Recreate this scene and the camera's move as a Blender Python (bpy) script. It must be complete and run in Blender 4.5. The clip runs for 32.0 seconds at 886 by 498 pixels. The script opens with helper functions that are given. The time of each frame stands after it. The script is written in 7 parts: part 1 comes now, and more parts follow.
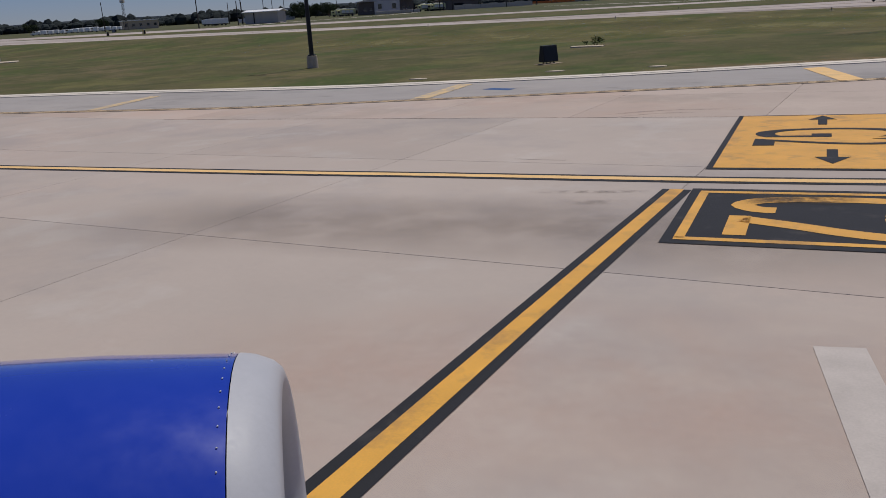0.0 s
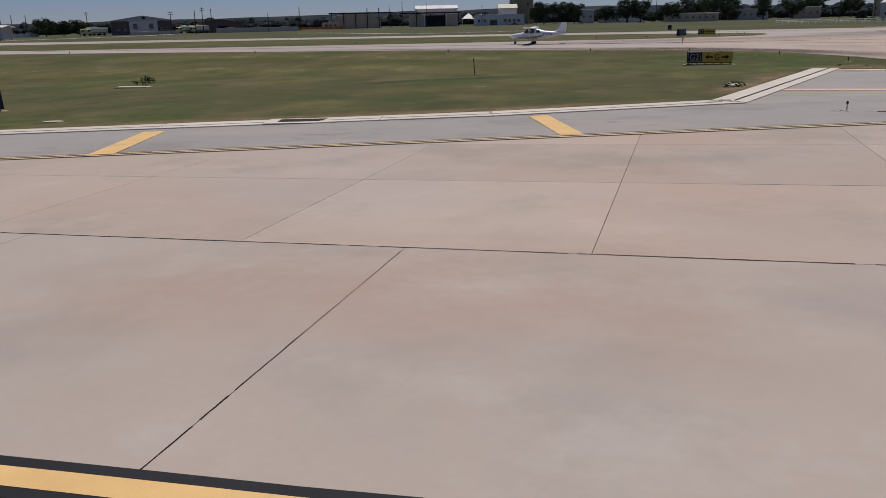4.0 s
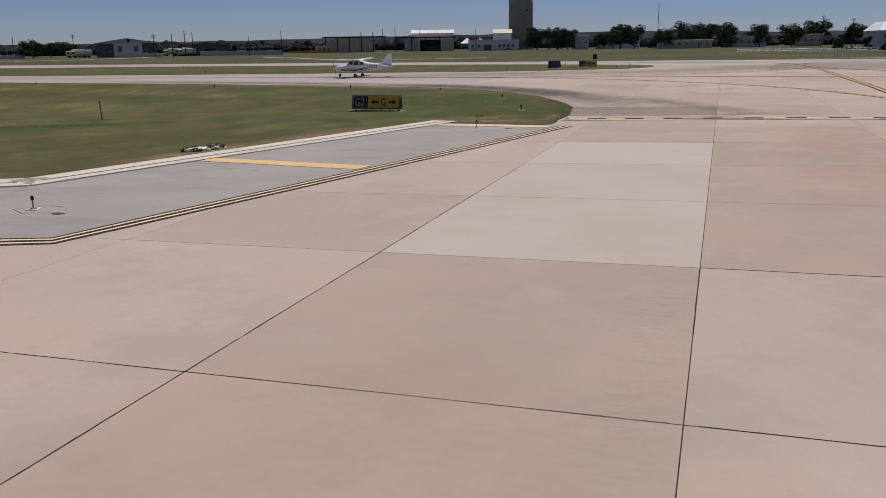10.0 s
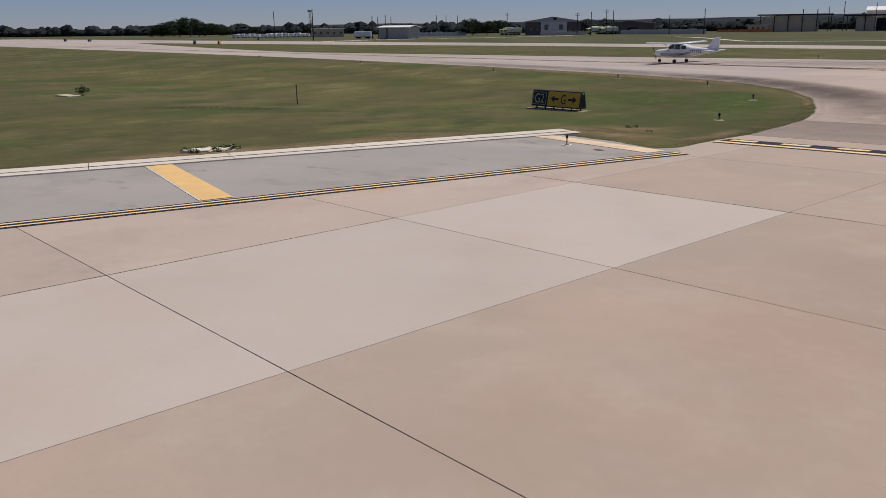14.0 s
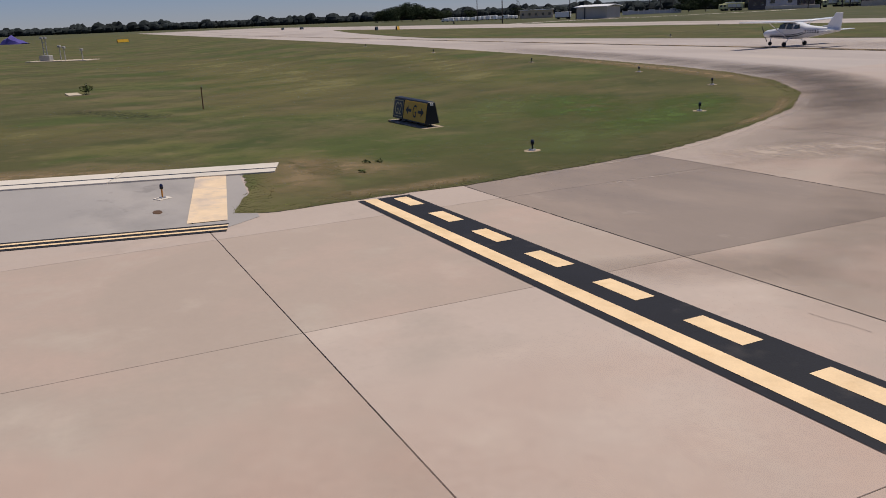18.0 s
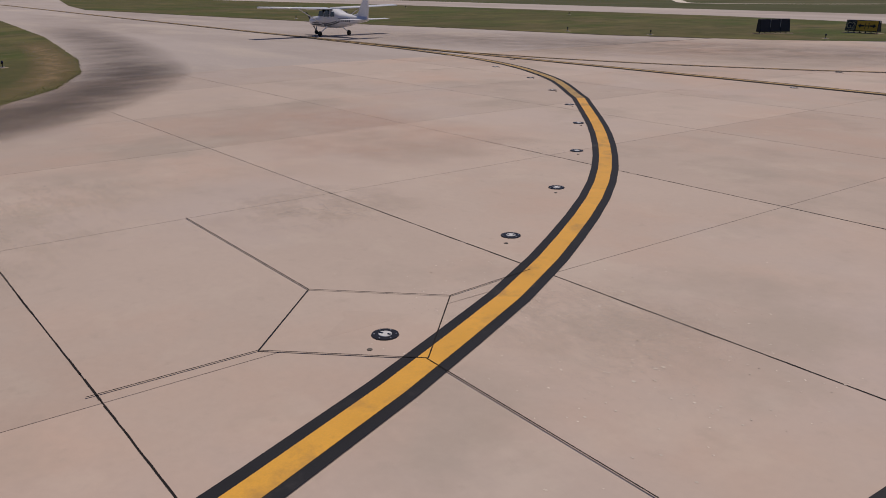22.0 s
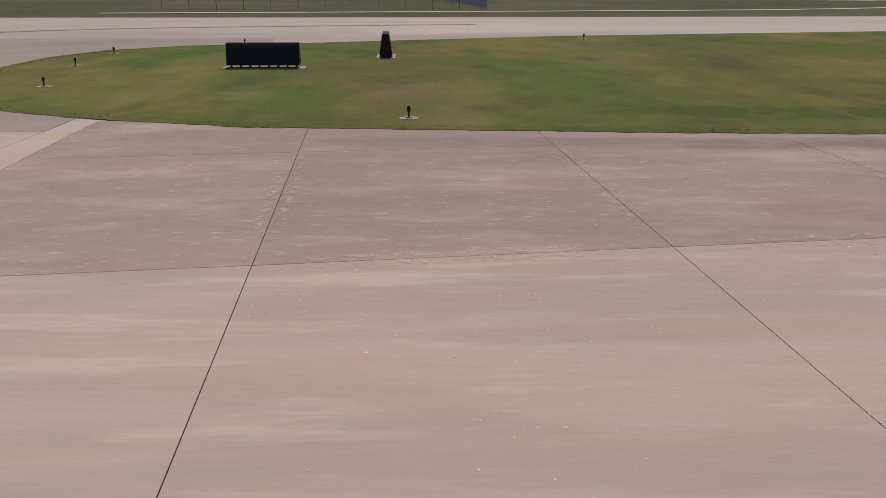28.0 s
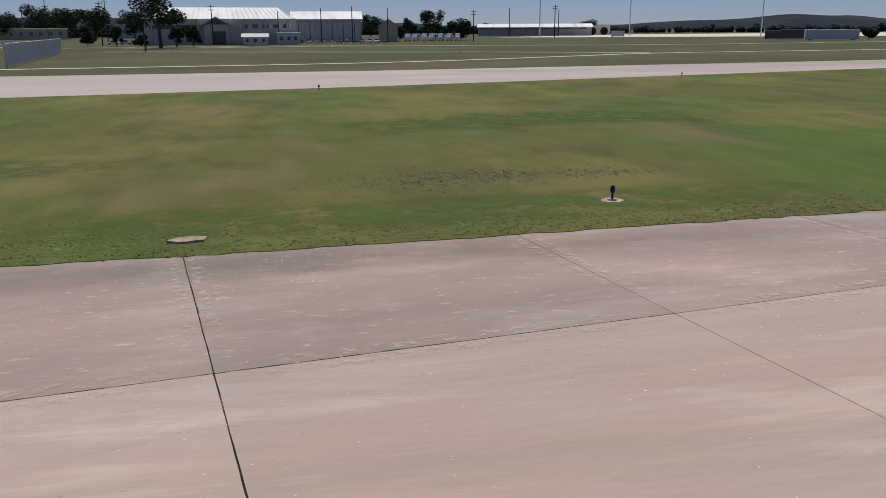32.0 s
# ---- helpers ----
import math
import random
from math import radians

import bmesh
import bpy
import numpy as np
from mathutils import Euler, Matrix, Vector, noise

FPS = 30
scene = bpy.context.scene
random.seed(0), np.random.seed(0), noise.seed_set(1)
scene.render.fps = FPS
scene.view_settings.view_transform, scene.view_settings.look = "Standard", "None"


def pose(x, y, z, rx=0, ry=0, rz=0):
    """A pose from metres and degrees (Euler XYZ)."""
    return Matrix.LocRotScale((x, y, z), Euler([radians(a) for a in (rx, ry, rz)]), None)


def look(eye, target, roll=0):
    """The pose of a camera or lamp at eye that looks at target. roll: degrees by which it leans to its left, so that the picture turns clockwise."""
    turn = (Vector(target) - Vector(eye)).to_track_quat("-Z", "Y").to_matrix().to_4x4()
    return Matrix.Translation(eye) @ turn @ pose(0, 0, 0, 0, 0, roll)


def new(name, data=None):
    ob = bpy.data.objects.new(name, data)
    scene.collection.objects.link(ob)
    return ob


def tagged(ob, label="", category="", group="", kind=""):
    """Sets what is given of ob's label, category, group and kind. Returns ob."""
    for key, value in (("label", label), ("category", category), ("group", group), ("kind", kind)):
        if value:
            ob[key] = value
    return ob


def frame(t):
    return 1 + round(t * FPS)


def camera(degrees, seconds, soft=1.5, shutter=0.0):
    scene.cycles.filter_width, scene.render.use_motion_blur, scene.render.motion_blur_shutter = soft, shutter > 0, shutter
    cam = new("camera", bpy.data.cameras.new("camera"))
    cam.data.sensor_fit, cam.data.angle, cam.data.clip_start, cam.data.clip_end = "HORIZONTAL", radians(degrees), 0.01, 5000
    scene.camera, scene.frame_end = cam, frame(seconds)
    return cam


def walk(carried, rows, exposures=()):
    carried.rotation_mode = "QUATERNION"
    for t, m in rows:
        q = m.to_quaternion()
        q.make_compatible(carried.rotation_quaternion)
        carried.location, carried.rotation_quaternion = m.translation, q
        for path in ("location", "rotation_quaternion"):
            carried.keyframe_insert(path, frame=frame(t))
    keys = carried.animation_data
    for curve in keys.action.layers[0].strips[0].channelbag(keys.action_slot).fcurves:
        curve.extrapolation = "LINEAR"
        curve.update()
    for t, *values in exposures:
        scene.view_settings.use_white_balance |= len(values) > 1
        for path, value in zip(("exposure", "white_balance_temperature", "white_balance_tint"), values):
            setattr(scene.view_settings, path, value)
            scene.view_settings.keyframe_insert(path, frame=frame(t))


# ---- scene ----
cam = camera(57.32, 32.0, soft=0.9)
# seconds, eye x y z, yaw, pitch, roll
PATH = [
    (0.00, -36.112, -67.412, 2.924, 29.19, -16.74, 3.37),
    (0.50, -33.984, -66.124, 2.992, 28.45, -16.61, 2.35),
    (1.00, -31.970, -64.427, 3.007, 27.63, -16.59, 2.00),
    (1.50, -29.964, -62.633, 3.039, 25.86, -16.61, 2.70),
    (2.00, -27.847, -60.962, 3.079, 23.93, -16.15, 3.08),
    (2.50, -25.729, -59.291, 3.119, 22.57, -15.40, 0.61),
    (3.00, -23.643, -57.502, 3.132, 21.05, -15.38, 0.34),
    (3.50, -21.541, -55.784, 3.169, 17.60, -15.79, 1.45),
    (4.00, -19.438, -54.125, 3.203, 15.80, -15.67, 1.29),
    (4.50, -17.350, -52.515, 3.205, 14.59, -15.48, 1.35),
    (6.50, -8.951, -46.606, 3.408, 13.09, -16.27, 0.55),
    (7.00, -6.884, -45.197, 3.419, 12.79, -15.64, 0.45),
    (7.50, -4.835, -43.841, 3.465, 12.65, -16.54, 0.86),
    (8.00, -2.860, -42.494, 3.523, 12.04, -15.36, 1.35),
    (8.50, -1.042, -41.091, 3.558, 12.56, -15.58, 1.30),
    (9.00, 0.651, -39.648, 3.586, 13.97, -16.19, 1.18),
    (9.50, 2.214, -38.170, 3.614, 15.56, -14.45, 1.09),
    (10.00, 3.678, -36.621, 3.638, 18.09, -14.09, 0.84),
    (10.50, 5.091, -34.976, 3.657, 21.46, -15.07, 0.96),
    (11.00, 6.395, -33.215, 3.675, 24.73, -14.44, 1.74),
    (11.50, 7.529, -31.273, 3.698, 28.52, -15.16, 1.59),
    (12.00, 8.548, -29.257, 3.723, 32.13, -14.94, 2.07),
    (12.50, 9.478, -27.232, 3.750, 36.33, -14.87, 1.64),
    (13.00, 10.346, -25.262, 3.777, 40.80, -15.64, 2.01),
    (13.50, 11.077, -23.171, 3.798, 44.62, -15.29, 1.13),
    (15.50, 12.552, -13.441, 3.761, 56.72, -15.99, 1.85),
    (16.00, 12.782, -10.907, 3.740, 58.61, -15.91, 1.96),
    (16.50, 12.973, -8.323, 3.730, 60.39, -15.76, 2.46),
    (17.00, 13.143, -5.679, 3.729, 61.57, -15.69, 2.79),
    (17.50, 13.310, -2.967, 3.737, 63.07, -15.71, 2.72),
    (18.00, 13.555, -0.186, 3.769, 64.23, -16.05, 2.34),
    (18.50, 13.705, 2.697, 3.771, 65.26, -16.16, 1.75),
    (19.00, 13.650, 5.708, 3.707, 65.91, -16.92, 1.53),
    (19.50, 13.823, 8.781, 3.730, 64.59, -16.19, 1.11),
    (20.00, 14.149, 11.995, 3.779, 63.39, -16.60, 1.10),
    (20.50, 14.554, 15.427, 3.794, 60.54, -15.88, 1.30),
    (21.00, 15.246, 18.824, 3.734, 58.05, -16.21, 1.39),
    (21.50, 16.157, 22.307, 3.734, 55.13, -16.75, 1.27),
    (22.00, 17.368, 25.742, 3.764, 52.10, -18.07, 0.03),
    (22.50, 18.900, 29.308, 3.747, 48.11, -17.53, 0.38),
    (23.00, 20.744, 32.792, 3.729, 44.23, -17.81, 0.08),
    (23.50, 22.880, 36.191, 3.754, 39.58, -18.22, 0.07),
    (24.00, 25.357, 39.499, 3.778, 35.09, -18.75, -0.57),
    (24.50, 28.232, 42.878, 3.721, 29.31, -18.60, 0.13),
    (25.00, 31.328, 45.756, 3.748, 23.86, -18.77, 0.59),
    (25.50, 34.631, 48.357, 3.747, 18.15, -18.75, 1.05),
    (26.00, 38.263, 50.854, 3.751, 13.89, -19.59, 0.68),
    (26.50, 42.009, 52.838, 3.763, 8.68, -19.50, 0.57),
    (28.50, 60.498, 58.660, 3.743, -3.86, -18.11, 0.46),
    (29.00, 64.678, 59.447, 3.773, -6.90, -17.65, 1.05),
    (29.30, 67.200, 60.082, 3.715, -8.17, -17.50, 0.66),
    (29.60, 69.670, 60.383, 3.743, -9.44, -16.96, 0.65),
    (30.00, 73.033, 60.839, 3.751, -10.60, -16.18, 0.63),
    (30.30, 75.508, 61.139, 3.769, -11.29, -15.87, 0.30),
    (30.60, 78.089, 61.546, 3.766, -11.53, -15.91, -0.11),
    (31.00, 81.470, 62.119, 3.751, -12.21, -15.88, 0.54),
    (31.50, 85.777, 62.736, 3.746, -12.01, -15.75, 0.11),
    (32.00, 89.994, 63.345, 3.733, -11.93, -15.18, 0.25),
]
# seconds, stops, kelvin, tint of the film camera's own exposure and white balance
EXPOSURES = [(0, -0.08, 6350, 10), (1, 0.14, 6350, 10), (2, 0.04, 6400, 10), (3, -0.04, 6450, 10), (4.5, -0.01, 6600, 10), (9, 0.05, 6650, 10), (12, 0.12, 6750, 10), (18, 0.20, 6750, 11), (19, 0.34, 6780, 11), (20, 0.34, 6800, 11), (21, 0.07, 6830, 12), (22, -0.20, 6900, 15), (23.5, -0.19, 7050, 18), (26, -0.16, 7100, 18), (29, 0.09, 6700, 11), (31, 0.14, 6500, 9), (32, 0.22, 6450, 9)]
walk(cam, [(t, pose(x, y, z, 90 + p, r, w)) for t, x, y, z, w, p, r in PATH], EXPOSURES)

# ---------------------------------------------------------------- light
SUN_EL, SUN_AZ = 70.0, 8.0          # degrees above the horizon; azimuth from +y towards +x
scene.view_settings.exposure = 0.0
world = bpy.data.worlds.new("sky")
scene.world = world
world.use_nodes = True
wn = world.node_tree.nodes
sky = wn.new("ShaderNodeTexSky")
sky.sky_type = "NISHITA"
sky.sun_disc = False
sky.sun_elevation = radians(SUN_EL)
sky.sun_rotation = radians(SUN_AZ)
sky.altitude = 900.0
sky.air_density, sky.dust_density, sky.ozone_density = 1.0, 0.0, 2.5
wn["Background"].inputs["Strength"].default_value = 0.055
blue = wn.new("ShaderNodeVectorMath")
blue.operation = "MULTIPLY"
blue.inputs[1].default_value = (0.56, 0.64, 0.99)
world.node_tree.links.new(sky.outputs[0], blue.inputs[0])
world.node_tree.links.new(blue.outputs[0], wn["Background"].inputs["Color"])
sun = new("sun", bpy.data.lights.new("sun", "SUN"))
sun.data.energy, sun.data.angle, sun.data.color = 3.28, radians(0.55), (1.0, 0.95, 0.875)
sd = Vector((math.sin(radians(SUN_AZ)) * math.cos(radians(SUN_EL)), math.cos(radians(SUN_AZ)) * math.cos(radians(SUN_EL)), math.sin(radians(SUN_EL))))
sun.matrix_world = look(sd * 200, (0, 0, 0))

# ---------------------------------------------------------------- materials


def rgb(c):
    return (c[0], c[1], c[2], 1.0)


def mat(name, base, rough=0.8, metal=0.0, spread=0.12, grain=(6.0, 60.0), bump=0.15, per=0.0, isle=0.0, tint=None, tint_scale=0.3, tint_cut=(0.5, 0.7), tint_amt=1.0, spec=0.3, coat=0.0, stretch=(1, 1, 1), tints=()):
    """A procedural surface: two scales of value noise, an optional second colour in patches, bump, and variation between objects or islands."""
    m = bpy.data.materials.new(name)
    m.use_nodes = True
    nt = m.node_tree
    nd, ln = nt.nodes, nt.links
    b = nd["Principled BSDF"]
    geo = nd.new("ShaderNodeNewGeometry")
    mp = nd.new("ShaderNodeMapping")
    mp.inputs["Scale"].default_value = stretch
    ln.new(geo.outputs["Position"], mp.inputs["Vector"])

    def noise_tex(scale, detail=4.0, rough_=0.55):
        n = nd.new("ShaderNodeTexNoise")
        n.inputs["Scale"].default_value = scale
        n.inputs["Detail"].default_value = detail
        n.inputs["Roughness"].default_value = rough_
        ln.new(mp.outputs[0], n.inputs["Vector"])
        return n.outputs["Fac"]

    def mathn(op, a, b_):
        n = nd.new("ShaderNodeMath")
        n.operation = op
        for k, v in enumerate((a, b_)):
            if isinstance(v, (int, float)):
                n.inputs[k].default_value = v
            else:
                ln.new(v, n.inputs[k])
        return n.outputs[0]

    def remap(v, a0, a1, b0, b1):
        n = nd.new("ShaderNodeMapRange")
        for k, x in zip(("From Min", "From Max", "To Min", "To Max"), (a0, a1, b0, b1)):
            n.inputs[k].default_value = x
        ln.new(v, n.inputs["Value"])
        return n.outputs[0]

    big = noise_tex(1.0 / grain[0], 5.0, 0.6)
    fine = noise_tex(grain[1], 3.0, 0.6)
    val = mathn("ADD", remap(big, 0.25, 0.75, 1 - spread, 1 + spread), remap(fine, 0.25, 0.75, -spread * 0.55, spread * 0.55))
    if per:
        oi = nd.new("ShaderNodeObjectInfo")
        val = mathn("MULTIPLY", val, remap(oi.outputs["Random"], 0, 1, 1 - per, 1 + per))
    if isle:
        val = mathn("MULTIPLY", val, remap(geo.outputs["Random Per Island"], 0, 1, 1 - isle, 1 + isle))
    col = nd.new("ShaderNodeRGB")
    col.outputs[0].default_value = rgb(base)
    out = col.outputs[0]
    if tint:
        mx = nd.new("ShaderNodeMix")
        mx.data_type = "RGBA"
        mx.inputs[7].default_value = rgb(tint)
        ln.new(out, mx.inputs[6])
        patch = noise_tex(tint_scale, 6.0, 0.62)
        ln.new(remap(patch, tint_cut[0], tint_cut[1], 0, tint_amt), mx.inputs[0])
        out = mx.outputs[2]
    for colour, scale, lo, hi, amount in tints:
        mx = nd.new("ShaderNodeMix")
        mx.data_type = "RGBA"
        mx.inputs[7].default_value = rgb(colour)
        ln.new(out, mx.inputs[6])
        ln.new(remap(noise_tex(scale, 6.0, 0.62), lo, hi, 0, amount), mx.inputs[0])
        out = mx.outputs[2]
    mul = nd.new("ShaderNodeVectorMath")
    mul.operation = "SCALE"
    ln.new(out, mul.inputs[0])
    ln.new(val, mul.inputs["Scale"])
    ln.new(mul.outputs[0], b.inputs["Base Color"])
    b.inputs["Metallic"].default_value = metal
    b.inputs["Specular IOR Level"].default_value = spec
    ln.new(remap(fine, 0.2, 0.8, max(0.02, rough - 0.08), min(1.0, rough + 0.08)), b.inputs["Roughness"])
    if coat:
        b.inputs["Coat Weight"].default_value = coat
        b.inputs["Coat Roughness"].default_value = 0.06
    if bump:
        bp = nd.new("ShaderNodeBump")
        bp.inputs["Strength"].default_value = bump
        bp.inputs["Distance"].default_value = 0.01
        ln.new(fine, bp.inputs["Height"])
        ln.new(bp.outputs[0], b.inputs["Normal"])
    return m


PINK, GREY, PALE, LILAC = (0.455, 0.330, 0.262), (0.335, 0.282, 0.235), (0.53, 0.452, 0.372), (0.425, 0.355, 0.318)
CONC = mat("concrete_slab", (0.434, 0.352, 0.296), 0.85, spread=0.05, grain=(3.4, 9.0), per=0.07, bump=0.18, tints=[(PINK, 0.12, 0.49, 0.64, 0.65), (LILAC, 0.09, 0.50, 0.64, 0.7), (GREY, 0.21, 0.52, 0.64, 0.55), (PALE, 0.55, 0.55, 0.68, 0.25), (GREY, 3.0, 0.60, 0.72, 0.3)])
CONC_ROSE = mat("rose_brown_slab", (0.385, 0.308, 0.252), 0.85, spread=0.05, grain=(3.4, 9.0), per=0.04, bump=0.18, tints=[((0.43, 0.325, 0.266), 0.22, 0.47, 0.60, 0.8), (GREY, 0.3, 0.52, 0.66, 0.5), (PALE, 0.6, 0.54, 0.70, 0.25)])
CONC_DUSK = mat("darkened_traffic_slab", (0.262, 0.210, 0.175), 0.88, spread=0.07, grain=(3.0, 9.0), per=0.03, bump=0.2, stretch=(0.5, 1, 1), tints=[((0.32, 0.252, 0.205), 0.2, 0.48, 0.62, 0.75), ((0.20, 0.165, 0.146), 0.35, 0.5, 0.64, 0.6), (PALE, 1.4, 0.62, 0.72, 0.25)])
CONC_APRON = mat("grey_apron_concrete", (0.410, 0.346, 0.298), 0.85, spread=0.05, grain=(3.4, 9.0), per=0.04, bump=0.18, tints=[((0.425, 0.342, 0.290), 0.10, 0.50, 0.62, 0.7), ((0.32, 0.282, 0.262), 0.17, 0.50, 0.64, 0.6), ((0.46, 0.415, 0.375), 0.5, 0.55, 0.68, 0.4)])
CONC_LIGHT = mat("concrete_slab_new", (0.475, 0.415, 0.368), 0.85, spread=0.04, grain=(4.0, 12.0), per=0.05, bump=0.12, tints=[((0.46, 0.385, 0.325), 0.2, 0.45, 0.65, 0.8), (LILAC, 0.35, 0.55, 0.7, 0.4)])
CONC_GREYED = mat("grey_weathered_pavement", (0.285, 0.242, 0.208), 0.9, spread=0.07, grain=(5.0, 8.0), per=0.03, bump=0.18, stretch=(0.4, 1, 1), tints=[((0.245, 0.212, 0.188), 0.12, 0.48, 0.62, 0.7), ((0.34, 0.285, 0.24), 0.25, 0.54, 0.68, 0.5)])
CONC_FAR = mat("concrete_far", (0.408, 0.352, 0.318), 0.88, spread=0.10, grain=(14.0, 8.0), bump=0.1, stretch=(0.35, 1, 1), tints=[((0.31, 0.262, 0.230), 0.05, 0.46, 0.62, 0.8), (PALE, 0.12, 0.52, 0.66, 0.5)])
CONC_WORN = mat("concrete_worn", (0.372, 0.300, 0.255), 0.9, spread=0.07, grain=(1.6, 16.0), per=0.04, bump=0.4, stretch=(0.16, 1.0, 1), tints=[(PINK, 0.25, 0.48, 0.62, 0.7), (LILAC, 0.8, 0.50, 0.62, 0.6), (GREY, 0.9, 0.52, 0.64, 0.6), (PALE, 1.4, 0.54, 0.66, 0.45), (GREY, 4.0, 0.58, 0.66, 0.4)])
CONC_OUTER = mat("concrete_outer_row", (0.288, 0.228, 0.194), 0.9, spread=0.10, grain=(1.6, 16.0), per=0.06, bump=0.4, stretch=(0.4, 1.1, 1), tints=[(PINK, 0.25, 0.50, 0.66, 0.4), (LILAC, 0.6, 0.52, 0.64, 0.4), (PALE, 0.5, 0.58, 0.70, 0.3), (GREY, 1.6, 0.54, 0.64, 0.5), (PALE, 7.0, 0.60, 0.66, 0.5)])
FILLER = mat("joint_filler", (0.014, 0.012, 0.011), 0.95, spread=0.2)
ASPH = mat("asphalt_shoulder", (0.325, 0.298, 0.278), 0.9, spread=0.07, grain=(2.5, 30.0), bump=0.3, stretch=(0.6, 1, 1), tints=[((0.36, 0.325, 0.295), 0.18, 0.48, 0.62, 0.7), ((0.24, 0.222, 0.208), 0.30, 0.54, 0.66, 0.6), ((0.19, 0.172, 0.16), 0.9, 0.62, 0.70, 0.5)])
KERB = mat("kerb_concrete", (0.60, 0.54, 0.46), 0.85, spread=0.09, grain=(1.2, 40.0), per=0.05)
SLOT = mat("drain_slot", (0.014, 0.013, 0.012), 0.95)
YELLOW = mat("yellow_paint", (0.70, 0.36, 0.05), 0.45, spec=0.5, spread=0.12, grain=(0.8, 50.0), tint=(0.36, 0.20, 0.06), tint_scale=1.6, tint_cut=(0.52, 0.66), tint_amt=0.6, bump=0.1)
# worn yellow, with low-angle glare on far paint put into its colour
YELLOW_DULLED = mat("worn_glare_dulled_yellow_paint", (0.38, 0.25, 0.10), 0.7, spread=0.14, grain=(0.8, 50.0), tint=(0.24, 0.17, 0.09), tint_scale=1.3, tint_cut=(0.48, 0.62), tint_amt=0.7)
YELLOW_PALE = mat("faded_yellow_paint", (0.74, 0.475, 0.195), 0.65, spread=0.09, grain=(0.8, 50.0), tint=(0.52, 0.40, 0.22), tint_scale=1.4, tint_cut=(0.55, 0.75), tint_amt=0.6, bump=0.1)
YELLOW_FADED = mat("nearly_worn_off_yellow_paint", (0.58, 0.42, 0.22), 0.75, spread=0.1, grain=(0.8, 40.0), tint=(0.36, 0.31, 0.26), tint_scale=1.6, tint_cut=(0.46, 0.58), tint_amt=0.8)
BLACKP = mat("black_paint", (0.014, 0.014, 0.016), 0.7, spread=0.18, grain=(0.9, 50.0), tint=(0.07, 0.062, 0.055), tint_scale=1.6, tint_cut=(0.58, 0.8), tint_amt=0.6, bump=0.1)
CREAMP = mat("faded_cream_paint", (0.80, 0.585, 0.345), 0.7, spread=0.10, grain=(0.6, 45.0), tint=(0.60, 0.40, 0.20), tint_scale=1.5, tint_cut=(0.5, 0.68), tint_amt=0.5)
YELLOW_CREAM = mat("sun_bleached_yellow_paint", (0.74, 0.56, 0.37), 0.75, spread=0.10, grain=(0.7, 40.0), tint=(0.52, 0.43, 0.36), tint_scale=1.1, tint_cut=(0.48, 0.64), tint_amt=0.8)
WHITEP = mat("old_white_paint", (0.58, 0.54, 0.48), 0.7, spread=0.12, grain=(0.5, 40.0))
BLUEP = mat("blue_paint", (0.035, 0.085, 0.21), 0.7, spread=0.12)
TAN, OLIVE, LUSH, STRAW, DEEP = (0.165, 0.125, 0.070), (0.105, 0.094, 0.043), (0.066, 0.085, 0.026), (0.142, 0.132, 0.050), (0.055, 0.066, 0.025)
GRASS = mat("mown_grass", (0.084, 0.081, 0.034), 0.95, spread=0.13, grain=(1.1, 9.0), bump=0.9, spec=0.1, stretch=(0.7, 0.6, 1), tints=[(OLIVE, 0.06, 0.45, 0.54, 1.0), (LUSH, 0.10, 0.50, 0.58, 0.9), (STRAW, 0.18, 0.52, 0.62, 0.6), (TAN, 0.22, 0.53, 0.66, 0.55), (DEEP, 0.42, 0.52, 0.64, 0.65), (TAN, 1.6, 0.55, 0.67, 0.35), (DEEP, 4.0, 0.56, 0.68, 0.45)])
STRAW_E, LUSH_E = (0.165, 0.150, 0.045), (0.076, 0.116, 0.026)
GRASS_EAST = mat("lush_mown_grass", (0.106, 0.107, 0.034), 0.95, spread=0.14, grain=(1.0, 8.0), bump=0.9, spec=0.1, stretch=(0.7, 0.36, 1), tints=[(LUSH_E, 0.11, 0.45, 0.57, 0.9), (STRAW_E, 0.17, 0.48, 0.62, 0.8), (TAN, 0.24, 0.52, 0.66, 0.6), (DEEP, 0.42, 0.52, 0.66, 0.55), (TAN, 1.6, 0.54, 0.68, 0.35), (DEEP, 4.0, 0.56, 0.68, 0.4)])
GRASS_FAR = mat("far_grass", (0.076, 0.080, 0.038), 0.95, spread=0.16, grain=(30.0, 2.0), bump=0.2, spec=0.1, tints=[((0.118, 0.104, 0.062), 0.03, 0.44, 0.62, 0.8), ((0.060, 0.075, 0.030), 0.05, 0.50, 0.66, 0.8)])
BLADES = mat("grass_blades", (0.19, 0.20, 0.066), 0.9, spread=0.2, grain=(3.0, 4.0), isle=0.45, bump=0.0, spec=0.1, tints=[(TAN, 0.35, 0.46, 0.60, 0.9)])
FLAKE = mat("pale_concrete_flake", (0.56, 0.49, 0.42), 0.9, spread=0.1, isle=0.2, bump=0.0)
RUBBER = mat("rubber_mark", (0.13, 0.115, 0.10), 0.9, spread=0.2)

# ---------------------------------------------------------------- ground


def rise(x, y):
    """The pavement falls to the kerb drain on its west side and is level north of it."""
    s = min(max((45 - y) / 35, 0), 1)
    return 0.018 * min(max(x - 10, -75), 0) * s * s * (3 - 2 * s)


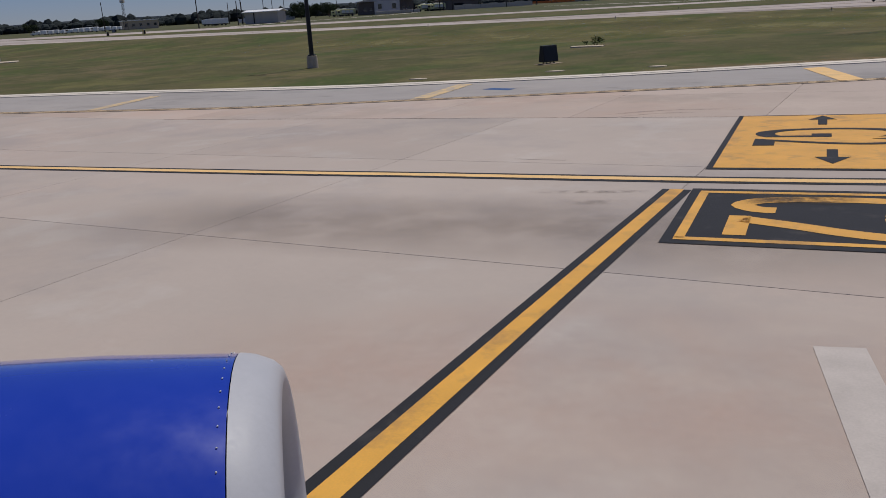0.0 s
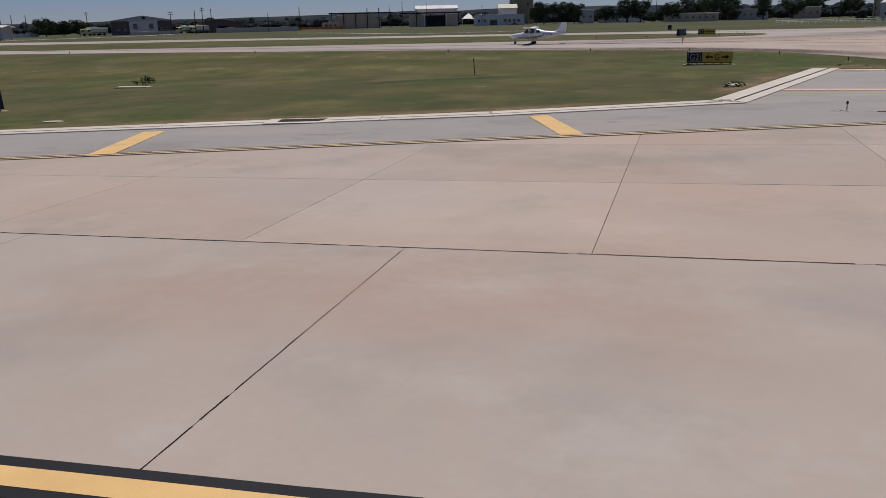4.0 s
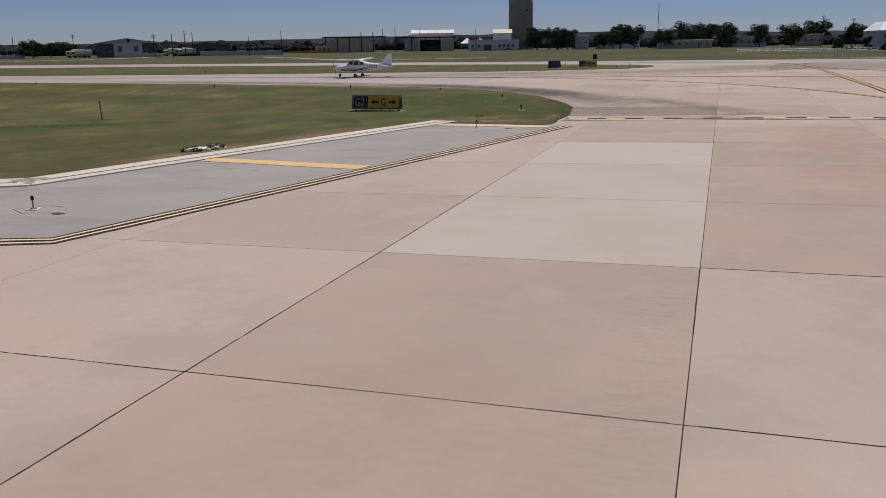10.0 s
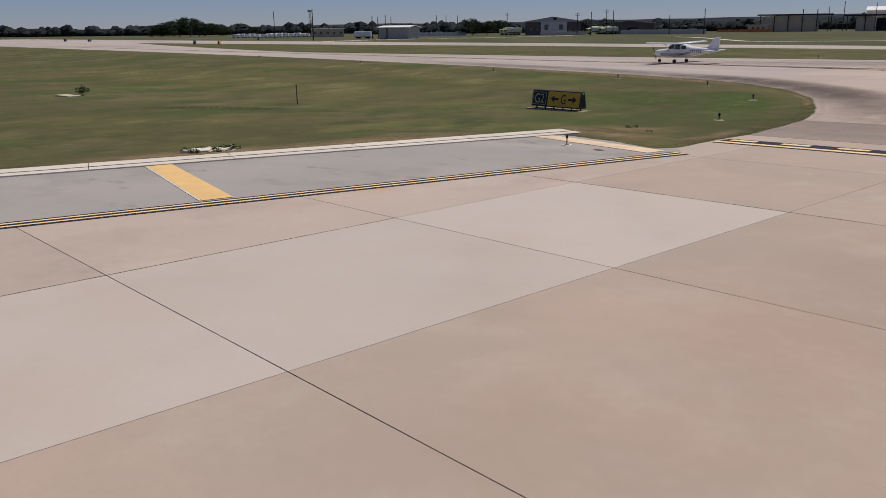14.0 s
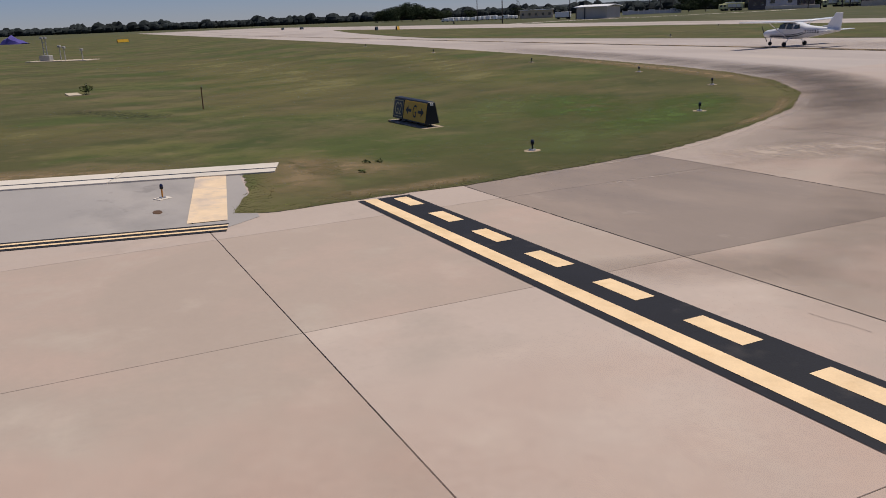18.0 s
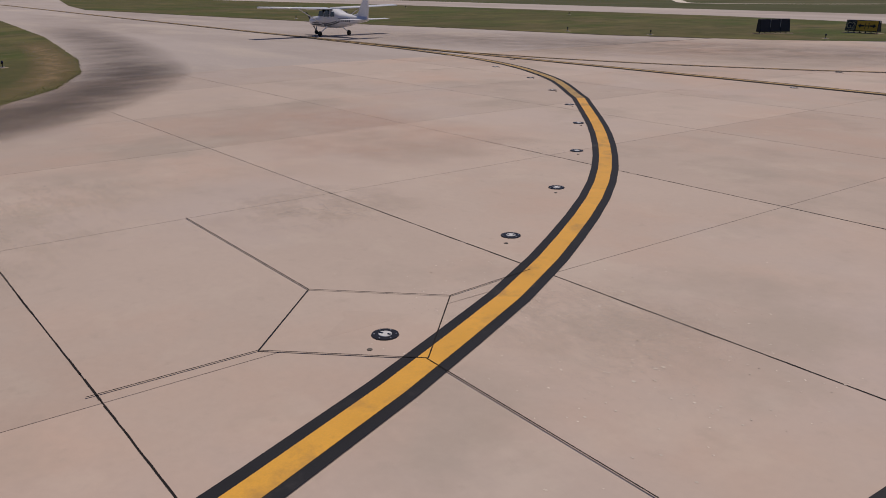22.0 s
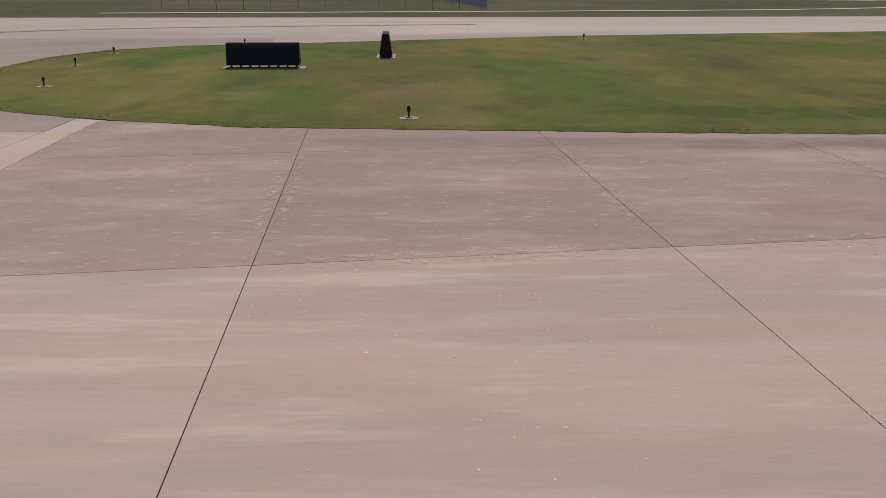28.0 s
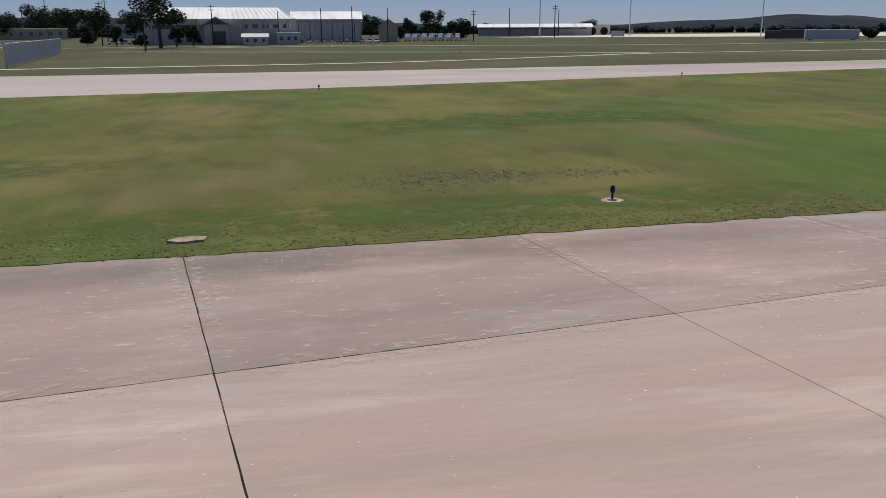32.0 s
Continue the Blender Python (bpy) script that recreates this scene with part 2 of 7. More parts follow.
def link(name, bm, material, parent=None, label="", smooth=False):
    me = bpy.data.meshes.new(name)
    bm.to_mesh(me)
    bm.free()
    me.materials.append(material)
    if smooth:
        me.polygons.foreach_set("use_smooth", [True] * len(me.polygons))
    ob = new(name, me)
    if parent:
        ob.parent = parent
    if label:
        ob["label"] = label
    return ob


def part(name, bm, material, parent, label="", smooth=False):
    return link(name, bm, material, parent, label, smooth)


def thing(name, label, category, at=(0, 0, 0), turn=0.0, group=""):
    ob = new(name)
    ob.matrix_world = pose(*at, 0, 0, turn)
    return tagged(ob, label, category, group)


def box(bm, cx, cy, cz, sx, sy, sz, bevel=0.0, turn=0.0, taper=1.0):
    """A box by its centre and size, its top scaled by taper, with its upright and upper edges rounded."""
    r = bmesh.ops.create_cube(bm, size=1.0)
    vs = r["verts"]
    for v in vs:
        k = taper if v.co.z > 0 else 1.0
        v.co = Vector((v.co.x * sx * k, v.co.y * sy * k, v.co.z * sz))
    if bevel:
        es = list({e for v in vs for e in v.link_edges})
        vs = list({v for f_ in bmesh.ops.bevel(bm, geom=es, offset=bevel, segments=1, affect="EDGES")["faces"] for v in f_.verts} | {v for v in vs if v.is_valid})
    m = pose(cx, cy, cz, 0, 0, turn)
    for v in vs:
        v.co = m @ v.co
    return bm


def tube(bm, a, b, r0, r1=None, n=10):
    """A tapered round bar from a to b."""
    r1 = r0 if r1 is None else r1
    a, b = Vector(a), Vector(b)
    d = b - a
    bmesh.ops.create_cone(bm, cap_ends=True, segments=n, radius1=r0, radius2=r1, depth=d.length, matrix=Matrix.Translation((a + b) / 2) @ d.to_track_quat("Z", "Y").to_matrix().to_4x4())
    return bm


def sheet(name, outline, material, off, label, parent=None, kind="structure", thick=0.0):
    """A flat piece of ground by its outline, laid on the slope."""
    bm = bmesh.new()
    bm.faces.new([bm.verts.new((x, y, 0)) for x, y in outline])
    cuts = [((k, 0, 0), (1, 0, 0)) for k in (-65, -55, -45, -35, -25, -15, -5, 5, 10)] + [((0, k, 0), (0, 1, 0)) for k in (10, 13, 16, 19, 22, 25, 28, 31, 34, 37, 40, 43, 45)]
    for co, no in cuts:
        bmesh.ops.bisect_plane(bm, geom=bm.verts[:] + bm.edges[:] + bm.faces[:], plane_co=co, plane_no=no)
    bmesh.ops.triangulate(bm, faces=bm.faces[:])
    for v in bm.verts:
        v.co.z = rise(v.co.x, v.co.y) + off
    bmesh.ops.recalc_face_normals(bm, faces=bm.faces[:])
    if bm.faces and sum(f_.normal.z for f_ in bm.faces) < 0:
        bmesh.ops.reverse_faces(bm, faces=bm.faces[:])
    ob = link(name, bm, material, parent)
    if kind:
        tagged(ob, label, "", "", kind)
    elif label:
        ob["label"] = label
    return ob


def smooth_line(pts, step=1.2):
    """Points along a smooth curve through pts."""
    P = [Vector((*p, 0)) for p in pts]
    P = [P[0] * 2 - P[1]] + P + [P[-1] * 2 - P[-2]]
    out = []
    for i in range(1, len(P) - 2):
        a, b, c, d = P[i - 1:i + 3]
        n = max(1, int((c - b).length / step))
        for k in range(n):
            t = k / n
            out.append(0.5 * (2 * b + (c - a) * t + (2 * a - 5 * b + 4 * c - d) * t * t + (3 * b - a - 3 * c + d) * t ** 3))
    out.append(P[-2])
    return out


def band(bm, line, lo, hi, off):
    """A strip along a line, from lo to hi metres to its left, laid on the slope."""
    prev = None
    for i, p in enumerate(line):
        d = (line[min(i + 1, len(line) - 1)] - line[max(i - 1, 0)]).normalized()
        n = Vector((-d.y, d.x, 0))
        q = []
        for k in (lo, hi):
            v = p + n * k
            q.append(bm.verts.new((v.x, v.y, rise(v.x, v.y) + off)))
        if prev:
            bm.faces.new((prev[0], q[0], q[1], prev[1]))
        prev = q
    return bm


def stain_mat(name, colour, cut=(0.40, 0.62), scale=0.6, alpha=0.75, stretch=(1, 1, 1)):
    """A thin film of dirt or wear: its edge fades by the mesh's own weight, broken up by noise."""
    m = bpy.data.materials.new(name)
    m.use_nodes = True
    nd, ln = m.node_tree.nodes, m.node_tree.links
    b = nd["Principled BSDF"]
    b.inputs["Base Color"].default_value = rgb(colour)
    b.inputs["Roughness"].default_value = 0.9
    b.inputs["Specular IOR Level"].default_value = 0.2
    geo, mp, n, at = nd.new("ShaderNodeNewGeometry"), nd.new("ShaderNodeMapping"), nd.new("ShaderNodeTexNoise"), nd.new("ShaderNodeAttribute")
    mp.inputs["Scale"].default_value = stretch
    n.inputs["Scale"].default_value, n.inputs["Detail"].default_value, n.inputs["Roughness"].default_value = scale, 7.0, 0.68
    at.attribute_name = "weight"
    ln.new(geo.outputs["Position"], mp.inputs["Vector"])
    ln.new(mp.outputs[0], n.inputs["Vector"])
    r = nd.new("ShaderNodeMapRange")
    for k, x in zip(("From Min", "From Max", "To Min", "To Max"), (cut[0], cut[1], 0, alpha)):
        r.inputs[k].default_value = x
    ln.new(n.outputs["Fac"], r.inputs["Value"])
    mu = nd.new("ShaderNodeMath")
    mu.operation = "MULTIPLY"
    ln.new(r.outputs[0], mu.inputs[0])
    ln.new(at.outputs["Fac"], mu.inputs[1])
    ln.new(mu.outputs[0], b.inputs["Alpha"])
    return m


def stain(parent, pts, half, material, off=0.004, name="stain"):
    """A soft-edged smear along a smooth curve, half metres to either side."""
    line = smooth_line(pts, 0.5 if half < 1 else 0.7)
    n = len(line)
    vs, fs, ws = [], [], []
    m = 5 if half < 1 else 11
    cross = [(c, 1 - abs(c) ** 1.6) for c in (-1 + 2 * k / (m - 1) for k in range(m))]
    for i, p in enumerate(line):
        d = (line[min(i + 1, n - 1)] - line[max(i - 1, 0)]).normalized()
        e = min(1.0, min(i, n - 1 - i) / max(1, n * 0.22))
        for c, w in cross:
            q = p + Vector((-d.y, d.x, 0)) * c * half
            vs.append((q.x, q.y, rise(q.x, q.y) + off))
            ws.append(w * e)
    for i in range(n - 1):
        for k in range(m - 1):
            fs.append((i * m + k, i * m + m + k, i * m + m + 1 + k, i * m + 1 + k))
    me = bpy.data.meshes.new(name)
    me.from_pydata(vs, [], fs)
    at = me.attributes.new("weight", "FLOAT", "POINT")
    at.data.foreach_set("value", ws)
    me.materials.append(material)
    ob = new(name, me)
    ob.parent = parent
    return ob

bm = bmesh.new()
XS = [-4200, -2400, -1400, -800, -500, -320, -200, -120, -65, -55, -45, -35, -25, -15, -5, 5, 10, 30, 80, 160, 300, 500, 900, 1600, 2600, 4200]
YS = [-3000, -1200, -400, -160, -80, -40, 0, 10, 14, 18, 22, 26, 30, 34, 38, 42, 45, 60, 120, 200, 320, 500, 800, 1300, 2200, 4400]
gv = [[bm.verts.new((x, y, rise(x, y) - 0.09)) for x in XS] for y in YS]
for j in range(len(YS) - 1):
    for i in range(len(XS) - 1):
        bm.faces.new((gv[j][i], gv[j][i + 1], gv[j + 1][i + 1], gv[j + 1][i]))
tagged(link("ground", bm, GRASS_FAR), "wide flat airfield grass, dry green and tan", kind="structure")

# all paved ground as one sheet; grass islands and slabs lie on it
RUNWAY_N = [(-700, 172), (-200, 150), (-40, 141), (50, 140), (100, 141), (160, 149), (300, 182), (700, 280)]
sheet("taxiway_pavement", [(-700, -170), (700, -170)] + RUNWAY_N[::-1], CONC_FAR, -0.016, "weathered beige concrete taxiway and runway pavement")

sheet("north_pavement", [(10, 84.42), (46.3, 84.42), (48, 100), (46, 112), (14, 112)], CONC_GREYED, -0.010, "grey weathered pavement between junction and runway")
ISLE_WEST = [(-700, -158), (-140, -43.5), (-82, -30.6), (-50.1, -25.6), (-27.3, -19.5), (-17.4, -15.7), (-10.9, 4.6), (-10.1, 4.5), (-7.0, 4.05), (-4.3, 3.1), (-3.8, 3.9), (-3.95, 6.0), (-3.85, 8.7), (-4.2, 11.6), (-4.7, 15.3), (-5.8, 18.7), (-6.9, 21.2), (-9.1, 25.6),
             (-12.6, 30.0), (-17.4, 33.6), (-22.8, 35.9), (-30.0, 37.7), (-51.2, 40.9), (-94.0, 45.0), (-153.0, 48.5), (-400, 58), (-700, 70)]
ISLE_NORTH = [(-305, 105), (-225, 84), (-152, 68), (-122, 63.0), (-86.0, 67.0), (-52.4, 71.2), (-41.6, 73.6), (-26.5, 76.2), (-15.2, 80.5), (-8.4, 86.5), (-6.0, 92.3), (-5.3, 97.5), (-5.8, 102.0), (-8.5, 106.5), (-16, 110.4), (-28, 115.0), (-45, 118.4), (-110, 119.5), (-160, 115.5), (-220, 111.5), (-300, 107.5)]
ISLE_EAST = [(37.3, 95.0), (37.7, 91.1), (39.2, 87.1), (40.6, 84.8), (42.4, 82.3), (45.8, 80.6), (51.2, 78.9), (62.0, 77.9), (72.5, 77.35), (89.0, 77.3), (103.0, 77.8), (130, 80), (200, 90), (700, 165),
             (700, 255), (300, 168), (148, 131.5), (97, 119.0), (64.7, 113.2), (48, 107.2), (42.0, 105.6), (38.6, 102.5), (37.3, 98.5)]


def rough_edge(outline, step, amount, seed):
    """The outline with points every step metres near the pavement, pushed in and out a little as grass grows."""
    rnd = random.Random(seed)
    out = []
    for (x0, y0), (x1, y1) in zip(outline, outline[1:] + outline[:1]):
        d = math.hypot(x1 - x0, y1 - y0)
        near = min(abs(x0), abs(x1)) < 110 and d < 60
        n = max(1, int(d / step)) if near else 1
        for k in range(n):
            t = k / n
            j = amount if near else 0
            out.append((x0 + (x1 - x0) * t + rnd.uniform(-j, j), y0 + (y1 - y0) * t + rnd.uniform(-j, j)))
    return out


for nm, o, s, lab in (("grass_west", ISLE_WEST, 3, "mown green grass field with tan dry patches beside the taxiway"), ("grass_north", ISLE_NORTH, 5, "mown green grass strip between taxiway and runway"), ("grass_east", ISLE_EAST, 7, "mown green grass field with yellow flowers and dry patches")):
    sheet(nm, rough_edge(o, 0.3, 0.06, s), GRASS_EAST if "east" in nm else GRASS, 0.012, lab)

# shoulder of grey asphalt between the edge line and the kerb
EDGE = [(-140, -52.2), (-72, -38.6), (-41.0, -32.0), (-9.75, -23.0), (-3.0, 2.7)]
KERB_LINE = [(-140, -44.3), (-82, -31.6), (-49.9, -26.7), (-26.8, -20.7), (-16.65, -16.6), (-9.29, 5.31)]
sheet("asphalt_shoulder", EDGE + [(-3.6, 3.5), (-9.3, 4.3)] + KERB_LINE[::-1], ASPH, 0.006, "smooth grey asphalt taxiway shoulder with dark stains")

# ---------------------------------------------------------------- kerb with its slot drain
kerb = tagged(new("kerb"), "pale concrete kerb with a dark slot drain along it", "kerb", kind="structure")
rnd = random.Random(4)
for (x0, y0), (x1, y1) in zip(KERB_LINE[:-1], KERB_LINE[1:]):
    d = Vector((x1 - x0, y1 - y0, 0))
    L = d.length
    d.normalize()
    n = Vector((-d.y, d.x, 0))
    count = max(1, int(L / 4.5))
    for k in range(count):
        a, b = L * k / count + 0.012, L * (k + 1) / count - 0.012
        bm = bmesh.new()
        for lo, hi in ((-0.1, 0.52), (0.68, 1.6)):
            cor = []
            for s_, w_ in ((a, lo), (b, lo), (b, hi), (a, hi)):
                p = Vector((x0, y0, 0)) + d * s_ + n * w_
                cor.append(p)
            low = [bm.verts.new((p.x, p.y, rise(p.x, p.y) - 0.02)) for p in cor]
            top = [bm.verts.new((p.x, p.y, rise(p.x, p.y) + 0.05)) for p in cor]
            bm.faces.new(top)
            for i in range(4):
                bm.faces.new((low[i], low[(i + 1) % 4], top[(i + 1) % 4], top[i]))
        bmesh.ops.recalc_face_normals(bm, faces=bm.faces[:])
        part("kerb_stone", bm, KERB, kerb)
    # shallow strip painted near-black for the shade down in the slot
    bm = bmesh.new()
    band(bm, [Vector((x0, y0, 0)) + d * (L * i / 12) for i in range(13)], 0.50, 0.70, 0.016)
    part("drain_slot", bm, SLOT, kerb, "drain slot with its inner shade painted black")

# ---------------------------------------------------------------- painted lines


def painted_line(name, pts, label, yellow=0.30, black=0.16, off=0.010, material=None, parent=None):
    line = smooth_line(pts)
    ob = tagged(new(name), label, "marking", kind="structure")
    bm = bmesh.new()
    band(bm, line, -yellow / 2 - black, yellow / 2 + black, off)
    part("black_border", bm, BLACKP, ob)
    bm = bmesh.new()
    band(bm, line, -yellow / 2, yellow / 2, off + 0.004)
    part("yellow_stripe", bm, material or YELLOW, ob)
    return ob


painted_line("apron_line", [(-75, -52.6), (-52.3, -51.2), (-46.4, -50.76), (-39.5, -50.3), (-33.3, -49.65), (-28.8, -49.2), (-24.5, -49.0), (-20.9, -48.85), (-14, -48.3), (-4, -46.2), (6, -42)], "yellow taxi line with black borders on concrete", 0.30, 0.16, material=YELLOW_PALE)
painted_line("stand_line", [(-40.02, -72), (-40.0, -62.9), (-40.0, -57.3), (-39.97, -51.3)], "yellow stand line with black borders on concrete", 0.28, 0.15)
painted_line("curved_taxi_line", [(17.5, -8), (17.2, 4), (16.0, 15), (14.2, 22), (12.1, 28.05), (10.9, 31.0), (9.55, 33.75), (6.8, 38.0), (3.15, 42.1), (-2.1, 46.95)], "curved yellow taxi line with black borders on concrete", 0.285, 0.148)
painted_line("curved_taxi_line_end", [(-2.1, 46.95), (-7.5, 50.85), (-14.3, 53.8), (-24, 55.4), (-42, 56.3)], "worn, glare-dulled far end of the curved yellow taxi line", 0.285, 0.148, material=YELLOW_DULLED)
painted_line("connector_line", [(15.25, 16), (15.35, 28), (15.65, 36), (15.8, 47.7), (16.03, 56.3), (16.35, 70), (16.5, 88), (16.0, 103), (11.8, 114.5), (3, 120.5), (-14, 124)], "straight yellow taxi line with black borders on concrete", 0.30, 0.155, off=0.016)
painted_line("taxiway_centre_line", [(4, 56.3), (16, 56.3), (28, 56.42), (34, 56.50), (40, 56.72), (46, 57.3), (54, 58.4), (64, 59.7), (110, 65.5)], "long yellow taxiway centre line on concrete", 0.30, 0.15, off=0.022)
painted_line("taxiway_centre_line_west", [(-420, 66), (-190, 60), (-90, 57.2), (-42, 56.3), (-10, 56.3), (4, 56.3)], "long worn, glare-dulled yellow taxiway centre line on concrete", 0.30, 0.15, off=0.022, material=YELLOW_DULLED)
painted_line("north_curve_line", [(-42, 56.35), (-24.4, 56.3), (-11.8, 58.3), (0.1, 63.9), (8.7, 72.7), (14.0, 82), (16.3, 92)], "thin curved yellow taxi line on concrete", 0.15, 0.06, off=0.028, material=YELLOW_DULLED)
painted_line("east_curve_line", [(16.4, 92), (17.0, 86.5), (19.6, 79.3), (24.1, 71.9), (28.0, 67.6), (33.5, 63.3), (38.6, 60.3), (43.9, 58.4), (52, 57.9), (64, 59.0)], "curved yellow taxi line with black borders on concrete", 0.30, 0.16, off=0.034)
painted_line("runway_curve_line", [(16.0, 101), (17.6, 108.5), (22.1, 115.4), (34.8, 122.8), (60, 127.5)], "thin yellow lead-on line curving to the runway", 0.16, 0.12, off=0.022)

# double yellow edge line along the shoulder
edge = tagged(new("edge_line"), "double yellow taxiway edge line with black gaps", "marking", kind="structure")
line = []
for (x0, y0), (x1, y1) in zip(EDGE[:-1], EDGE[1:]):
    n = int(math.hypot(x1 - x0, y1 - y0) / 2) + 1
    line += [Vector((x0 + (x1 - x0) * k / n, y0 + (y1 - y0) * k / n, 0)) for k in range(n)]
line.append(Vector((*EDGE[-1], 0)))
bm = bmesh.new()
band(bm, line, -0.37, 0.37, 0.010)
part("black_border", bm, BLACKP, edge)
for c in (-0.165, 0.165):
    bm = bmesh.new()
    band(bm, line, c - 0.062, c + 0.062, 0.014)
    part("yellow_stripe", bm, CREAMP, edge)

# yellow bars across the shoulder
for (x0, y0), (x1, y1), w in (((-38.05, -31.15), (-40.05, -25.2), 0.92), ((-22.8, -26.5), (-24.9, -20.7), 0.80), ((-55.9, -34.7), (-56.75, -28.5), 0.92), ((-74, -38.6), (-76, -32.4), 0.76), ((-7.3, -11.7), (-14.4, -10.2), 0.80), ((-3.75, 2.42), (-10.0, 3.62), 0.84)):
    bm = bmesh.new()
    band(bm, smooth_line([(x0, y0), (x1, y1)]), -w / 2, w / 2, 0.020)
    bar = tagged(link("shoulder_bar", bm, YELLOW_FADED if x0 < -50 else YELLOW_CREAM if y0 > 0 else YELLOW_PALE), "sun-bleached cream bar across the shoulder's end" if y0 > 0 else "yellow painted bar across the grey shoulder", "marking", "bars on the shoulder", "structure")
    if -20 < y0 < 0:
        bm = bmesh.new()
        band(bm, smooth_line([(x0, y0), (x1, y1)]), w / 2, w / 2 + 0.07, 0.018)
        part("pale_edge", bm, WHITEP, bar)

# boundary marking: one solid and one dashed line on black
hold = tagged(new("boundary_marking"), "solid and dashed yellow boundary lines on a black band", "marking", kind="structure")
hx0, hx1, hy = -3.72, 33.0, 5.80
bm = bmesh.new()
band(bm, [Vector((hx0 + (hx1 - hx0) * k / 20, hy, 0)) for k in range(21)], 0, 1.28, 0.010)
part("black_band", bm, BLACKP, hold)
bm = bmesh.new()
band(bm, [Vector((hx0 + (hx1 - hx0) * k / 20, hy, 0)) for k in range(21)], 0.15, 0.46, 0.014)
part("solid_line", bm, CREAMP, hold)
for k in range(19):
    x = hx0 + 0.22 + k * 1.93
    bm = bmesh.new()
    band(bm, [Vector((x, hy, 0)), Vector((x + 1.0, hy, 0))], 0.79, 1.12, 0.014)
    part("dash", bm, CREAMP, hold)

# ---------------------------------------------------------------- materials of things
STEEL = mat("cast_steel", (0.42, 0.43, 0.44), 0.45, 0.7, spread=0.12, grain=(0.2, 60))
LIGHTMETAL = mat("pale_worn_metal", (0.62, 0.62, 0.60), 0.5, 0.3, spread=0.1, grain=(0.1, 60))
BLACKM = mat("black_enamel", (0.016, 0.016, 0.018), 0.45, spread=0.15, grain=(0.5, 30))
SIGN_YEL = mat("sign_yellow_face", (0.70, 0.40, 0.035), 0.5, spread=0.05, grain=(0.5, 25), bump=0.03)
SIGN_DARK = mat("sign_black_face", (0.019, 0.018, 0.018), 0.4, spread=0.08, bump=0.03)
SIGN_TXT = mat("sign_pale_letters", (0.52, 0.43, 0.22), 0.5, spread=0.05, bump=0.0)
SIGN_BLACKTXT = mat("sign_black_letters", (0.012, 0.012, 0.012), 0.5, spread=0.05, bump=0.0)
PAD = mat("pale_concrete_pad", (0.50, 0.42, 0.32), 0.9, spread=0.14, grain=(0.3, 30), bump=0.4)
CHALK = mat("bleached_broken_concrete", (0.66, 0.63, 0.57), 0.95, spread=0.10, grain=(0.25, 20), bump=0.4, tint=(0.42, 0.38, 0.31), tint_scale=4.0, tint_cut=(0.54, 0.66), tint_amt=0.6)
PAD_DIRTY = mat("soil_stained_concrete_pad", (0.40, 0.315, 0.225), 0.95, spread=0.18, grain=(0.3, 14), bump=0.4, tint=(0.20, 0.15, 0.09), tint_scale=2.5, tint_cut=(0.45, 0.6), tint_amt=0.8)
ORANGE = mat("orange_stem_paint", (0.55, 0.23, 0.04), 0.55, spread=0.1)
BLUEGLASS = mat("blue_lens", (0.01, 0.015, 0.05), 0.15, spread=0.05, bump=0.0)
RUST = mat("rusty_steel", (0.10, 0.055, 0.03), 0.8, spread=0.2, grain=(0.2, 40))
LEAF = mat("tree_leaves", (0.034, 0.048, 0.022), 0.8, spread=0.25, grain=(2.0, 3.0), isle=0.45, bump=0.0, spec=0.15)
BARK = mat("bark", (0.10, 0.075, 0.055), 0.95, spread=0.25, grain=(0.4, 12), bump=0.6)
WEED = mat("weed_leaves", (0.095, 0.12, 0.038), 0.85, spread=0.25, isle=0.4, bump=0.0)
WHITE = mat("white_aircraft_paint", (0.80, 0.80, 0.79), 0.3, spread=0.03, grain=(0.6, 30), bump=0.02, coat=0.4, spec=0.5)
STRIPE = mat("dark_stripe_paint", (0.03, 0.035, 0.05), 0.3, spread=0.05, bump=0.0, coat=0.3)
GLASS = mat("dark_window_glass", (0.015, 0.02, 0.025), 0.06, spread=0.02, bump=0.0, spec=0.8)
TYRE = mat("tyre_rubber", (0.02, 0.02, 0.02), 0.85, spread=0.15)
WALL_TAN = mat("tan_stucco", (0.52, 0.42, 0.30), 0.9, spread=0.08, grain=(4, 6))
WALL_GREY = mat("grey_metal_siding", (0.52, 0.465, 0.40), 0.7, spread=0.07, grain=(5, 3), stretch=(3, 3, 0.1))
WALL_PALE = mat("pale_lilac_wall", (0.58, 0.55, 0.54), 0.8, spread=0.06, grain=(5, 4))
WALL_DARK = mat("dark_brown_siding", (0.14, 0.115, 0.105), 0.8, spread=0.1, grain=(5, 4))
WALL_WHITE = mat("white_block_wall", (0.72, 0.69, 0.64), 0.85, spread=0.07, grain=(4, 6))
ROOF_WHITE = mat("white_metal_roof", (0.75, 0.75, 0.74), 0.5, spread=0.10, grain=(6, 2), tint=(0.55, 0.54, 0.52), tint_scale=0.12, stretch=(2, 0.4, 1))
ROOF_LILAC = mat("pale_lilac_metal_roof", (0.46, 0.44, 0.47), 0.55, spread=0.07, grain=(6, 3), stretch=(2, 0.4, 1))
ROOF_CREAM = mat("cream_metal_roof", (0.66, 0.60, 0.47), 0.6, spread=0.08, grain=(6, 3))
# near-black colour stands in for the shade inside doorways, arches and the intake
DARK = mat("painted_opening_shade", (0.012, 0.012, 0.014), 0.8, spread=0.1)
TOWERM = mat("tan_tower_concrete", (0.30, 0.27, 0.23), 0.9, spread=0.06, grain=(9, 2))
